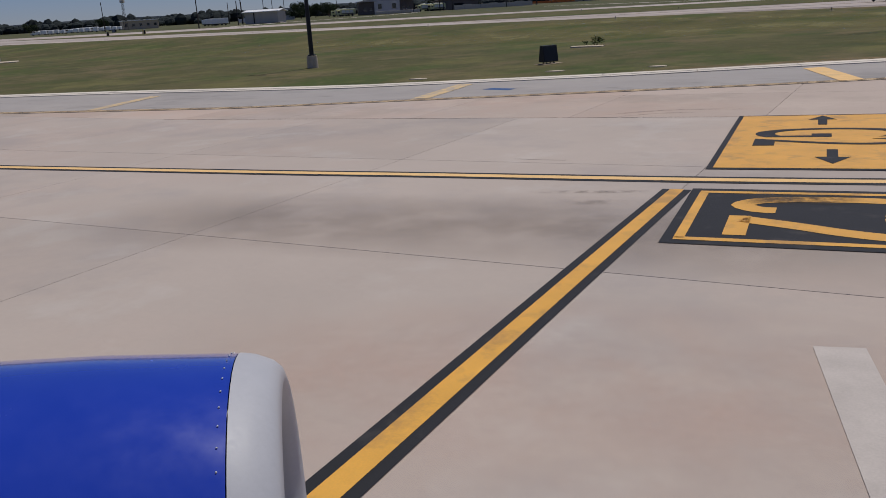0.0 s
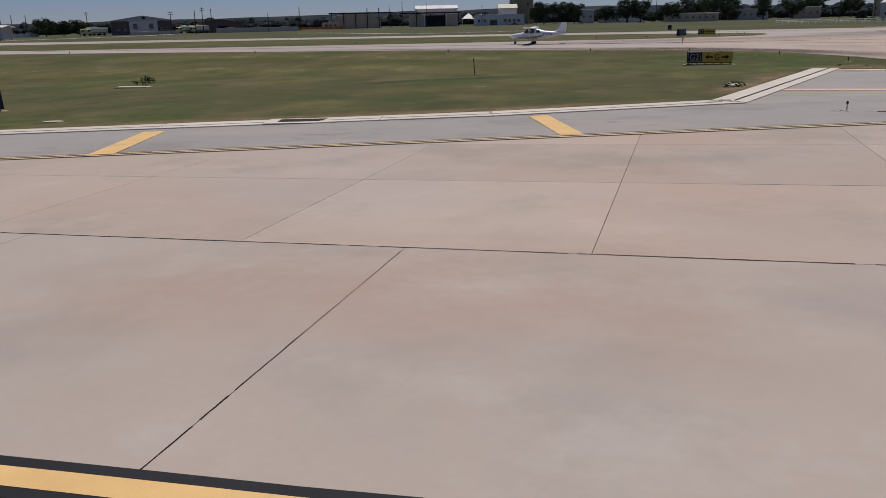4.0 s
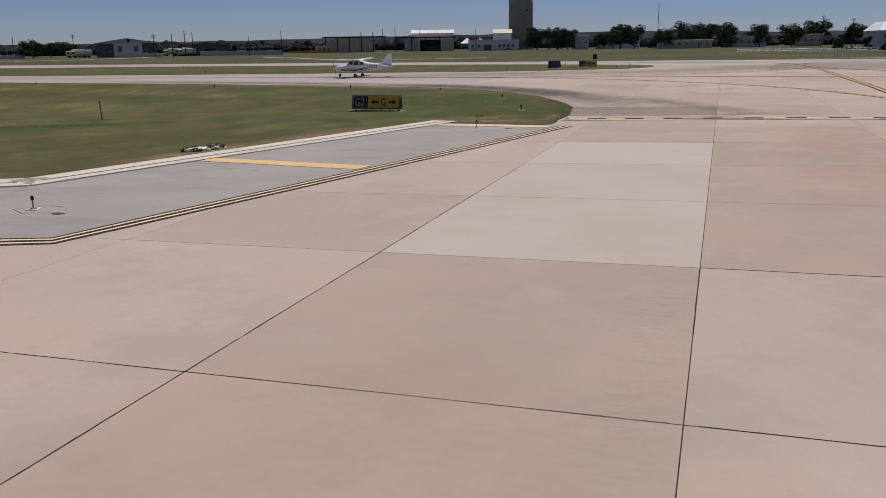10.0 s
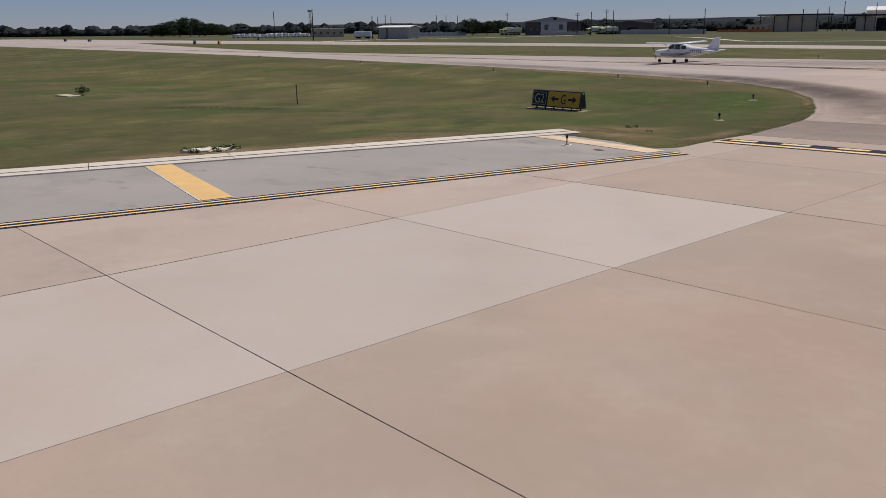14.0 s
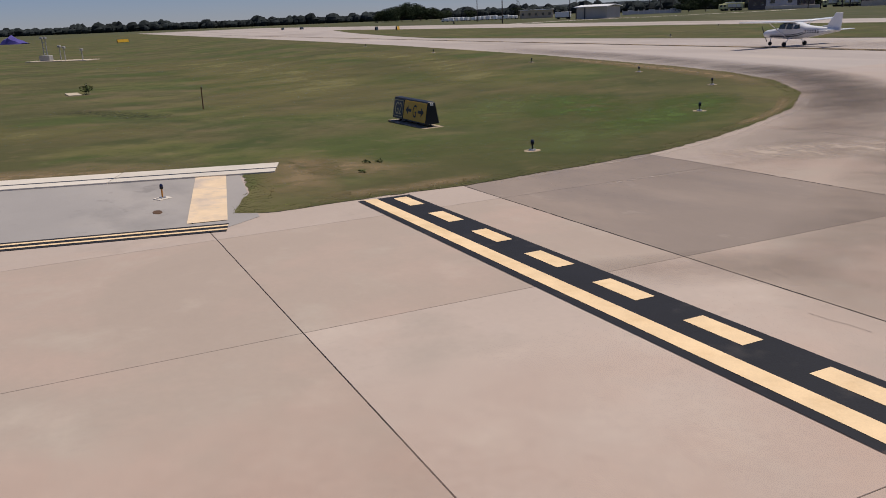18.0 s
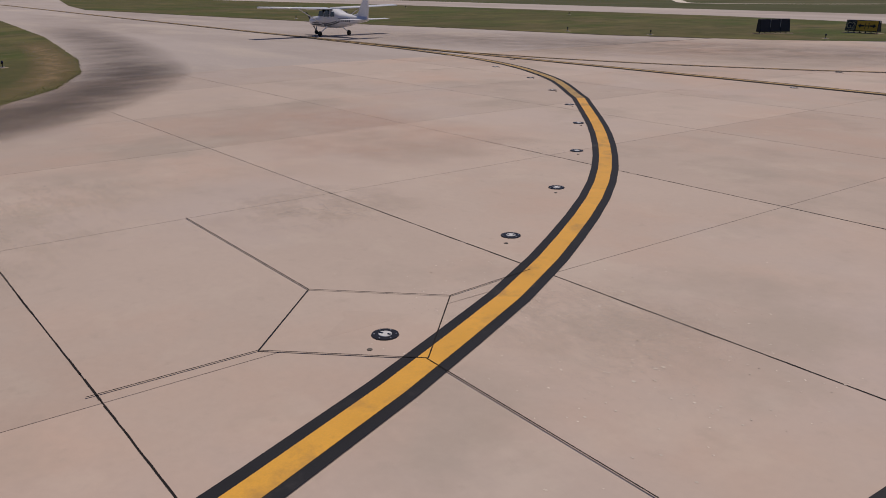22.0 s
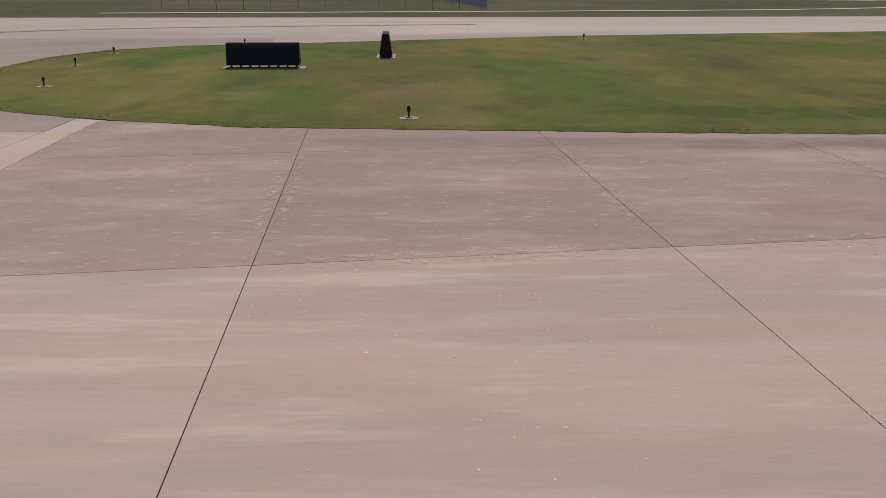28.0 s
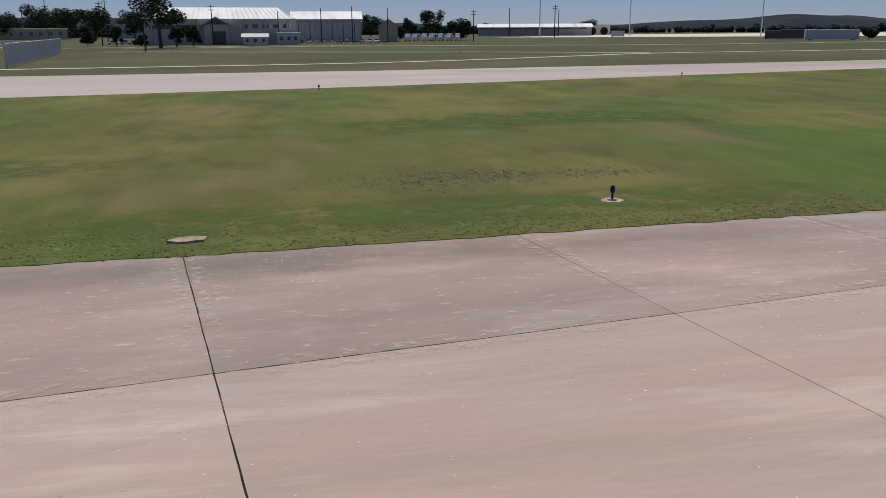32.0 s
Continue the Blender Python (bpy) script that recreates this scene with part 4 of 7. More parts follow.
t = thing("shrub", "sparse green shrub growing beside a pale slab", "shrub", (-60.2, 2.6, rise(-60.2, 2.6)))
bm = bmesh.new()
leaf_cloud(bm, [(0, 0, 0.55, 0.5), (0.45, 0.2, 0.5, 0.35), (-1.0, 0.1, 0.35, 0.3)], 260, 0.09, 5)
part("leaves", bm, WEED, t)
for k in range(6):
    bm = bmesh.new()
    a = k * 1.1
    tube(bm, (0.1 * math.cos(a), 0.1 * math.sin(a), 0), (0.4 * math.cos(a), 0.4 * math.sin(a), 0.75), 0.015, 0.006, 5)
    part("twig", bm, BARK, t)
t = thing("pale_slab", "flat pale concrete slab lying in the grass", "slab", (-60.6, 1.6, rise(-60.6, 1.6)), 5)
bm = bmesh.new()
box(bm, 0, 0, 0.05, 2.8, 1.0, 0.12, 0.02)
part("slab_top", bm, PAD, t)
for x, y, w in ((-54.0, -22.4, 0.9), (-48.3, -21.5, 0.9), (-62, -24.6, 1.0), (88.4, 78.35, 0.6)):
    t = thing("manhole_pad", "small pale concrete patch in the grass", "pad", (x, y, rise(x, y)), 12, "pads in the grass")
    bm = bmesh.new()
    r = random.Random(int(x * 7))
    ring = [bm.verts.new((w * .6 * r.uniform(.75, 1.1) * math.cos(k * .4488), w * .36 * r.uniform(.75, 1.1) * math.sin(k * .4488), 0.055)) for k in range(14)]
    low = [bm.verts.new((v.co.x * 1.05, v.co.y * 1.05, 0)) for v in ring]
    bm.faces.new(ring)
    for k in range(14):
        bm.faces.new((low[k], low[(k + 1) % 14], ring[(k + 1) % 14], ring[k]))
    part("slab_top", bm, PAD_DIRTY if x > 0 else PAD, t)

# tall light mast with its round base
z = rise(-78.5, -13.8)
t = thing("light_mast", "tall black lamp mast on a round concrete base", "lamp mast", (-78.5, -13.8, z))
bm = bmesh.new()
tube(bm, (0, 0, 0), (0, 0, 1.0), 0.45, 0.42, 20)
part("base", bm, PAD, t)
bm = bmesh.new()
tube(bm, (0, 0, 1.0), (0, 0, 16.0), 0.19, 0.10, 12)
part("pole", bm, BLACKM, t)
bm = bmesh.new()
tube(bm, (0, 0, 1.0), (0, 0, 1.08), 0.33, 0.33, 16)
part("flange", bm, BLACKM, t)
for k in (-1, 1):
    bm = bmesh.new()
    box(bm, 0.5 * k, 0, 16.0, 0.7, 0.4, 0.18, 0.03)
    part("lamp_head", bm, BLACKM, t)

ANT_GREY = mat("weathered_grey_enamel", (0.36, 0.35, 0.33), 0.6, spread=0.12, grain=(0.5, 20))
# approach-light gear on a slab far out in the field
t = thing("field_antenna", "grey instrument masts and cabinets on a pale slab", "antenna", (-154, 3, rise(-154, 3)), 50)
bm = bmesh.new()
box(bm, 0, 0, 0.06, 13, 4, 0.16, 0.03)
part("slab_top", bm, PAD, t)
bm = bmesh.new()
box(bm, -3.4, 0, 0.6, 2.2, 1.1, 1.0, 0.06)
part("cabinet", bm, ANT_GREY, t)
for x, hh in ((-3.9, 4.2), (-3.2, 4.2), (-0.4, 2.6), (0.5, 2.4), (4.2, 1.9)):
    bm = bmesh.new()
    tube(bm, (x, 0.2, 0.1), (x, 0.2, hh), 0.10, 0.08, 8)
    box(bm, x, 0.2, hh, 0.5, 0.5, 0.4, 0.05)
    part("mast", bm, ANT_GREY, t)
bm = bmesh.new()
for zz in (1.4, 2.4, 3.4):
    tube(bm, (-3.9, 0.2, zz), (-3.2, 0.2, zz), 0.05, 0.05, 6)
part("rungs", bm, ANT_GREY, t)
# stand-in heap for an unidentified purple-blue shape far across the apron
t = thing("covered_equipment", "unidentified purple-blue peaked shape on the far apron", "equipment", (-472, -12, rise(-472, -12)), 35)
bm = bmesh.new()
rr = random.Random(8)
n = 9
prev = None
for i in range(n):
    u = -8 + 16 * i / (n - 1)
    hh = 4.6 * (1 - abs(u + 2) / 11) * rr.uniform(0.85, 1.1)
    row = [bm.verts.new((u, v * 3.2, hh * z + 0.02)) for v, z in ((-1, 0), (-0.7, 0.7), (0, 1), (0.7, 0.7), (1, 0))]
    if prev:
        for k in range(4):
            bm.faces.new((prev[k], row[k], row[k + 1], prev[k + 1]))
    prev = row
part("tarpaulin", bm, mat("purple_blue_skin", (0.075, 0.06, 0.26), 0.6, spread=0.2, grain=(2.0, 6.0)), t)


# ---------------------------------------------------------------- light aircraft
def loft(bm, rings):
    """A skin through rings of (x, half width, z low, z high), rounded in section."""
    n = 16
    prev = None
    for x, hw, z0, z1 in rings:
        cz, hh = (z0 + z1) / 2, (z1 - z0) / 2
        ring = []
        for k in range(n):
            a = 2 * math.pi * k / n
            c, s = math.cos(a), math.sin(a)
            ring.append(bm.verts.new((x, hw * math.copysign(abs(c) ** 0.75, c), cz + hh * math.copysign(abs(s) ** 0.75, s))))
        if prev:
            for k in range(n):
                bm.faces.new((prev[k], prev[(k + 1) % n], ring[(k + 1) % n], ring[k]))
        else:
            bm.faces.new(ring[::-1])
        prev = ring
    bm.faces.new(prev)
    bmesh.ops.recalc_face_normals(bm, faces=bm.faces[:])
    return bm


def wing(bm, root, tip, chord0, chord1, thick, up=Vector((0, 0, 1))):
    """A tapered wing with a rounded nose from root to tip (leading-edge points), its chord along +x."""
    sec = ((0, 0), (0.05, 0.45), (0.25, 0.6), (0.6, 0.4), (1, 0.03), (0.6, -0.25), (0.25, -0.35), (0.05, -0.3))
    rings = []
    for p, c, k in ((Vector(root), chord0, 1), (Vector(tip), chord1, 0.7)):
        rings.append([bm.verts.new(p + Vector((u * c, 0, 0)) + up * (v * thick * k)) for u, v in sec])
    n = len(sec)
    for k in range(n):
        bm.faces.new((rings[0][k], rings[0][(k + 1) % n], rings[1][(k + 1) % n], rings[1][k]))
    bm.faces.new(rings[0][::-1])
    bm.faces.new(rings[1])
    bmesh.ops.recalc_face_normals(bm, faces=bm.faces[:])
    return bm


plane = thing("light_aircraft", "white high-wing propeller aircraft with dark stripes on the taxiway", "aircraft", (-39.4, 58.7, 0.03), 4)
plane.matrix_world = plane.matrix_world @ Matrix.Diagonal((0.83, 0.97, 0.80, 1))
# nose along -x
bm = bmesh.new()
loft(bm, [(-2.75, 0.28, 0.95, 1.5), (-2.3, 0.48, 0.8, 1.68), (-1.2, 0.58, 0.75, 1.80), (-0.4, 0.62, 0.72, 2.05), (0.3, 0.63, 0.70, 2.48), (1.6, 0.62, 0.72, 2.48), (2.6, 0.52, 0.85, 2.15), (4.2, 0.33, 1.15, 1.95), (6.1, 0.12, 1.50, 1.85)])
part("fuselage", bm, WHITE, plane, "white riveted fuselage", True)
for s in (-1, 1):
    bm = bmesh.new()
    wing(bm, (-0.25, 0.3 * s, 2.46), (-0.05, 6.3 * s, 2.68), 1.75, 1.25, 0.26)
    part("wing", bm, WHITE, plane, "", True)
    bm = bmesh.new()
    wing(bm, (5.1, 0.1 * s, 1.62), (5.35, 2.1 * s, 1.66), 1.1, 0.75, 0.14)
    part("tailplane", bm, WHITE, plane, "", True)
    bm = bmesh.new()
    tube(bm, (0.35, 0.62 * s, 0.95), (0.4, 2.9 * s, 2.5), 0.045, 0.045, 8)
    part("wing_strut", bm, WHITE, plane)
    bm = bmesh.new()
    tube(bm, (0.9, 0.55 * s, 0.95), (0.95, 1.35 * s, 0.3), 0.05, 0.035, 8)
    part("gear_leg", bm, WHITE, plane)
    bm = bmesh.new()
    tube(bm, (0.95, 1.30 * s, 0.22), (0.95, 1.46 * s, 0.22), 0.25, 0.25, 20)
    bmesh.ops.bevel(bm, geom=bm.edges[:], offset=0.03, segments=2, affect="EDGES")
    part("tyre", bm, TYRE, plane)
    for x0, x1, z0, z1 in ((-0.55, 0.25, 1.80, 2.30), (0.35, 1.15, 1.76, 2.33), (1.25, 2.0, 1.80, 2.26)):
        bm = bmesh.new()
        vs = [(x0, 0.615 * s, z0), (x1, 0.625 * s, z0), (x1 - 0.05, 0.60 * s, z1), (x0 + 0.22, 0.59 * s, z1 - 0.03)]
        q = [bm.verts.new((x, y + 0.03 * s, zz)) for x, y, zz in vs]
        q2 = [bm.verts.new((x, y - 0.02 * s, zz)) for x, y, zz in vs]
        bm.faces.new(q)
        for k in range(4):
            bm.faces.new((q[k], q[(k + 1) % 4], q2[(k + 1) % 4], q2[k]))
        bmesh.ops.recalc_face_normals(bm, faces=bm.faces[:])
        part("cabin_window", bm, GLASS, plane)
    for dz, th in ((0.0, 0.07), (-0.16, 0.10)):
        bm = bmesh.new()
        for k in range(10):
            x = -1.6 + k * 0.5
            zc = 1.15 + dz + max(0, (x - 0.6)) ** 2 * 0.09
            hw = (0.60 if x < 1.7 else 0.60 - (x - 1.7) * 0.13) + 0.02
            a = [bm.verts.new((x, (hw) * s, zc + th / 2)), bm.verts.new((x, (hw) * s, zc - th / 2))]
            if k:
                bm.faces.new((pv[0], pv[1], a[1], a[0]))
            pv = a
        part("stripe", bm, STRIPE, plane)
    for k in range(6):
        bm = bmesh.new()
        box(bm, 2.55 + k * 0.27, (0.50 - k * 0.031) * s, 1.52, 0.19, 0.035, 0.34, 0.006)
        part("registration_bar", bm, STRIPE, plane)
bm = bmesh.new()
rings = []
vs = []
for y in (-0.06, 0.06):
    vs.append([bm.verts.new((x, y, zz)) for x, zz in ((3.6, 1.9), (4.7, 2.15), (5.5, 3.35), (6.25, 3.35), (6.2, 2.3), (6.15, 1.75))])
bm.faces.new(vs[0])
bm.faces.new(vs[1][::-1])
for k in range(6):
    bm.faces.new((vs[0][k], vs[0][(k + 1) % 6], vs[1][(k + 1) % 6], vs[1][k]))
bmesh.ops.recalc_face_normals(bm, faces=bm.faces[:])
bmesh.ops.bevel(bm, geom=bm.edges[:], offset=0.03, segments=1, affect="EDGES")
part("fin", bm, WHITE, plane)
bm = bmesh.new()
vs = [bm.verts.new(p) for p in ((-0.62, -0.52, 1.84), (-0.62, 0.52, 1.84), (0.06, 0.5, 2.40), (0.06, -0.5, 2.40))]
vs2 = [bm.verts.new(v.co + Vector((-0.05, 0, 0.04))) for v in vs]
bm.faces.new(vs2)
for k in range(4):
    bm.faces.new((vs[k], vs[(k + 1) % 4], vs2[(k + 1) % 4], vs2[k]))
bmesh.ops.recalc_face_normals(bm, faces=bm.faces[:])
part("windscreen", bm, GLASS, plane)
bm = bmesh.new()
tube(bm, (-2.0, 0, 0.9), (-2.1, 0, 0.28), 0.05, 0.05, 8)
part("nose_leg", bm, STEEL, plane)
bm = bmesh.new()
tube(bm, (-2.1, -0.07, 0.2), (-2.1, 0.07, 0.2), 0.22, 0.22, 20)
bmesh.ops.bevel(bm, geom=bm.edges[:], offset=0.03, segments=2, affect="EDGES")
part("tyre", bm, TYRE, plane)
bm = bmesh.new()
tube(bm, (-2.72, 0, 1.25), (-3.1, 0, 1.25), 0.2, 0.03, 14)
part("spinner", bm, WHITE, plane, "", True)
for a in (25, 205):
    bm = bmesh.new()
    box(bm, 0, 0, 0.5, 0.04, 0.14, 0.95, 0.015, taper=0.6)
    part("propeller_blade", bm, BLACKM, plane).matrix_basis = pose(-2.92, 0, 1.25, a, 0, 0)


# ---------------------------------------------------------------- far buildings
def block(t, name, cx, cy, w, d, h, material, z0=0.0, bevel=0.05, label=""):
    bm = bmesh.new()
    box(bm, cx, cy, z0 + h / 2, w, d, h, bevel)
    return part(name, bm, material, t, label)


def gable(t, name, cx, cy, w, d, z0, rise_, material, over=0.6, thick=0.3, along="x"):
    """A pitched roof with its ridge along x or y, with eaves and thickness."""
    bm = bmesh.new()
    w2, d2 = w / 2 + over, d / 2 + over
    prof = [(-d2, 0), (0, rise_), (d2, 0), (d2, -thick), (0, rise_ - thick), (-d2, -thick)] if along == "x" else [(-w2, 0), (0, rise_), (w2, 0), (w2, -thick), (0, rise_ - thick), (-w2, -thick)]
    L = w2 if along == "x" else d2
    rings = [[bm.verts.new((s * L, u, z0 + v) if along == "x" else (u, s * L, z0 + v)) for u, v in prof] for s in (-1, 1)]
    n = len(prof)
    for k in range(n):
        bm.faces.new((rings[0][k], rings[0][(k + 1) % n], rings[1][(k + 1) % n], rings[1][k]))
    for r in rings:
        bm.faces.new((r[0], r[1], r[4], r[5]))
        bm.faces.new((r[1], r[2], r[3], r[4]))
    bmesh.ops.recalc_face_normals(bm, faces=bm.faces[:])
    for v in bm.verts:
        v.co.x += cx
        v.co.y += cy
    return part(name, bm, material, t)


def gable_end(t, cx, cy, w, z0, rise_, material, along, off):
    """The triangle of wall under a roof's end."""
    for s in (-1, 1):
        bm = bmesh.new()
        a = [(-w / 2, z0), (w / 2, z0), (0, z0 + rise_)]
        if along == "x":
            f_ = [bm.verts.new((cx + s * off, cy + u, v)) for u, v in a]
            g_ = [bm.verts.new((cx + s * (off - 0.3), cy + u, v)) for u, v in a]
        else:
            f_ = [bm.verts.new((cx + u, cy + s * off, v)) for u, v in a]
            g_ = [bm.verts.new((cx + u, cy + s * (off - 0.3), v)) for u, v in a]
        bm.faces.new(f_)
        bm.faces.new(g_[::-1])
        for k in range(3):
            bm.faces.new((f_[k], f_[(k + 1) % 3], g_[(k + 1) % 3], g_[k]))
        bmesh.ops.recalc_face_normals(bm, faces=bm.faces[:])
        part("gable_wall", bm, material, t)


def windows(t, y, xs, z, w, h, material=None, name="window"):
    for x in xs:
        bm = bmesh.new()
        box(bm, x, y, z, w, 0.16, h, 0.02)
        win = part(name, bm, material or GLASS, t)
        bm = bmesh.new()
        box(bm, x, y - 0.06, z - h / 2 - 0.06, w + 0.2, 0.18, 0.1)
        part("sill", bm, WALL_WHITE, win)


# fire station
t = thing("fire_station", "grey fire station with a low pitched roof and pale front wall", "building", (-313, 357, 0), 39)
block(t, "wall", -11, 0, 10, 14, 7.2, WALL_DARK)
block(t, "wall", 11.5, 0, 9, 14, 7.2, WALL_DARK)
block(t, "front_wall", 0.5, -1.5, 15, 14, 7.4, WALL_PALE)
gable(t, "roof", 0, 0, 33, 17, 7.6, 2.6, ROOF_LILAC, along="y")
gable_end(t, 0, 0, 33, 7.4, 2.4, ROOF_LILAC, "y", 8.6)
windows(t, -8.6, (-3.8, 4.6), 4.4, 2.2, 2.8)
windows(t, -7.05, (-12.5, -9.0, 10, 13), 3.2, 1.6, 1.4)
block(t, "vent", 1.0, -8.9, 1.6, 0.4, 1.4, BLACKM, 8.3)
block(t, "low_wall", 6, -13, 26, 0.5, 1.7, WALL_GREY)


def fire_truck(x, y, turn):
    t = thing("fire_truck", "lime yellow airport fire truck parked by the station", "truck", (x, y, 0), turn, "fire trucks")
    block(t, "body", 1.2, 0, 8.6, 3.0, 3.1, LIME, 1.0, 0.15)
    block(t, "lower_band", 1.2, -1.52, 7.6, 0.06, 0.5, WALL_DARK, 1.3, 0.01)
    for k in range(3):
        block(t, "locker_door", -1.4 + k * 2.3, -1.53, 1.9, 0.06, 1.5, LIGHTMETAL, 2.0, 0.02)
    block(t, "cab", -4.2, 0, 2.6, 2.9, 2.7, LIME, 0.9, 0.25)
    block(t, "windscreen", -5.05, 0, 0.98, 2.6, 1.2, GLASS, 2.1, 0.08)
    block(t, "side_window", -4.0, -1.46, 1.2, 0.06, 0.9, GLASS, 2.2, 0.02)
    block(t, "roof_turret", -1.0, 0, 2.5, 1.2, 0.5, LIGHTMETAL, 4.1, 0.08)
    block(t, "roof_rail", 2.0, -1.2, 6.0, 0.1, 0.35, LIGHTMETAL, 4.1, 0.02)
    for wx in (-3.6, 1.5, 3.6):
        for s in (-1, 1):
            bm = bmesh.new()
            tube(bm, (wx, s * 1.1, 0.65), (wx, s * 1.55, 0.65), 0.65, 0.65, 16)
            part("tyre", bm, TYRE, t)
    return t


fire_truck(-328, 338, 30)
fire_truck(-336, 343, 30)
fire_truck(-297, 376, 60)
fire_truck(-291, 381, 60)

t = thing("dark_hangar", "dark brown low hangar with a shallow curved roof", "building", (-287, 396, 0), 34)
block(t, "wall", 0, 0, 28, 16, 5.4, WALL_DARK)
gable(t, "roof", 0, 0, 29, 17, 5.4, 2.2, WALL_DARK, along="y")
gable_end(t, 0, 0, 28, 5.3, 2.1, WALL_DARK, "y", 8.1)
block(t, "door", 2, -8.1, 6, 0.3, 3.6, DARK)
t = thing("grey_wall", "long low grey block wall beyond the runway", "wall", (-249, 373, 0), 31)
for k in range(9):
    block(t, "wall_panel", -20 + k * 5.02, 0, 4.96, 0.4, 2.4 + 0.35 * (k % 3 == 1), WALL_GREY, 0, 0.03)
t = thing("orange_netting", "orange safety netting round a work site", "netting", (-246, 455, 0), 28)
for k in range(10):
    block(t, "net_panel", -14 + k * 3.1, 0, 2.9, 0.12, 1.5, ORANGE_NET, 0.3, 0.01)
    bm = bmesh.new()
    tube(bm, (-15.5 + k * 3.1, 0, 0), (-15.5 + k * 3.1, 0, 2.0), 0.06, 0.06, 6)
    part("stake", bm, WOODPOLE, t)

t = thing("tan_hangar", "tan barrel-roofed hangar with a cream end and dark frame", "building", (-242, 502, 0), 25)
bm = bmesh.new()
prof = [(-18 + k * 3.0, 5.0 + 5.6 * math.sin(math.pi * k / 12) ** 0.7) for k in range(13)]
rings = [[bm.verts.new((x, yy, zz)) for x, zz in [(-18, 0)] + prof + [(18, 0)]] for yy in (-9, 9)]
n = len(rings[0])
for k in range(n):
    bm.faces.new((rings[0][k], rings[0][(k + 1) % n], rings[1][(k + 1) % n], rings[1][k]))
bm.faces.new(rings[0][::-1])
bm.faces.new(rings[1])
bmesh.ops.recalc_face_normals(bm, faces=bm.faces[:])
part("barrel_shell", bm, WALL_TAN, t)
gable(t, "cream_roof", -12, -4, 16, 10, 6.5, 2.6, ROOF_CREAM, along="y")
block(t, "annex", -17, -8, 12, 8, 4.4, WALL_TAN)
block(t, "steel_beam", 4, -9.5, 44, 0.5, 0.9, BLACKM, 9.8, 0.02)
for k in range(6):
    block(t, "steel_post", -16 + k * 8.2, -9.5, 0.5, 0.5, 10.0 + (3.5 if k in (3, 4) else 0), BLACKM, 0, 0.02)
windows(t, -12.05, (-20, -17, -14), 2.4, 1.6, 1.4)

t = thing("open_hangar", "tan hangar with a tall dark doorway and pale roof behind", "building", (-193, 532, 0), 19)
block(t, "wall", 0, 0, 34, 18, 8.6, WALL_TAN)
block(t, "doorway", 1.5, -9.05, 14.5, 0.3, 7.6, DARK)
block(t, "door_jamb", -6.2, -9.3, 0.8, 0.6, 8.2, WALL_WHITE)
block(t, "door_jamb", 9.2, -9.3, 0.8, 0.6, 8.2, WALL_WHITE)
block(t, "upper_hall", 3, 8, 30, 18, 12.4, WALL_PALE)
gable(t, "roof", 3, 8, 30, 18, 12.4, 2.4, ROOF_WHITE, along="x")
gable(t, "side_roof", -13, -2, 10, 14, 8.4, 2.8, ROOF_CREAM, along="y")
block(t, "steel_beam", -2, -9.8, 44, 0.5, 0.9, BLACKM, 9.0, 0.02)
for k in range(5):
    block(t, "steel_post", -22 + k * 10, -9.8, 0.5, 0.5, 9.4, BLACKM, 0, 0.02)

for x, y in ((-179, 583), (-168, 579)):
    t = thing("white_tent", "white peaked fabric shelter", "tent", (x, y, 0), 16, "white shelters")
    bm = bmesh.new()
    bmesh.ops.create_cone(bm, cap_ends=True, segments=4, radius1=7.5, radius2=0.2, depth=4.0, matrix=Matrix.Translation((0, 0, 7)) @ pose(0, 0, 0, 0, 0, 45))
    part("canopy", bm, ROOF_WHITE, t)
    for sx in (-1, 1):
        for sy in (-1, 1):
            bm = bmesh.new()
            tube(bm, (4.8 * sx, 4.8 * sy, 0), (4.8 * sx, 4.8 * sy, 5.2), 0.15, 0.15, 8)
            part("post", bm, LIGHTMETAL, t)

t = thing("white_building", "low white block building with a small gabled loft", "building", (-138, 518, 0), 15)
block(t, "wall", -3, 0, 34, 14, 6.6, WALL_WHITE)
block(t, "loft", 3, 1, 12, 10, 4.6, WALL_WHITE, 6.6)
gable(t, "loft_roof", 3, 1, 12, 10, 11.2, 2.6, ROOF_CREAM, along="x")
windows(t, -7.05, (-17, -13, 1, 4, 7, 10), 3.0, 1.7, 1.9)
block(t, "shutter", -7, -7.1, 5, 0.3, 3.6, WALL_DARK)
block(t, "parapet", -3, -7.0, 34.4, 0.5, 0.5, WALL_PALE, 6.6)

t = thing("control_tower", "tall plain tan concrete tower shaft behind the trees", "tower", (-139, 592, 0), 13)
bm = bmesh.new()
tube(bm, (0, 0, 0), (0, 0, 62), 9.3, 8.9, 24)
part("shaft", bm, TOWERM, t, "", True)
bm = bmesh.new()
tube(bm, (0, 0, 62), (0, 0, 67), 10.5, 11.5, 24)
part("cab_base", bm, TOWERM, t)
for zz in (14, 28, 42):
    block(t, "slit_window", 4.5, -8.2, 0.9, 0.6, 1.4, DARK, zz)

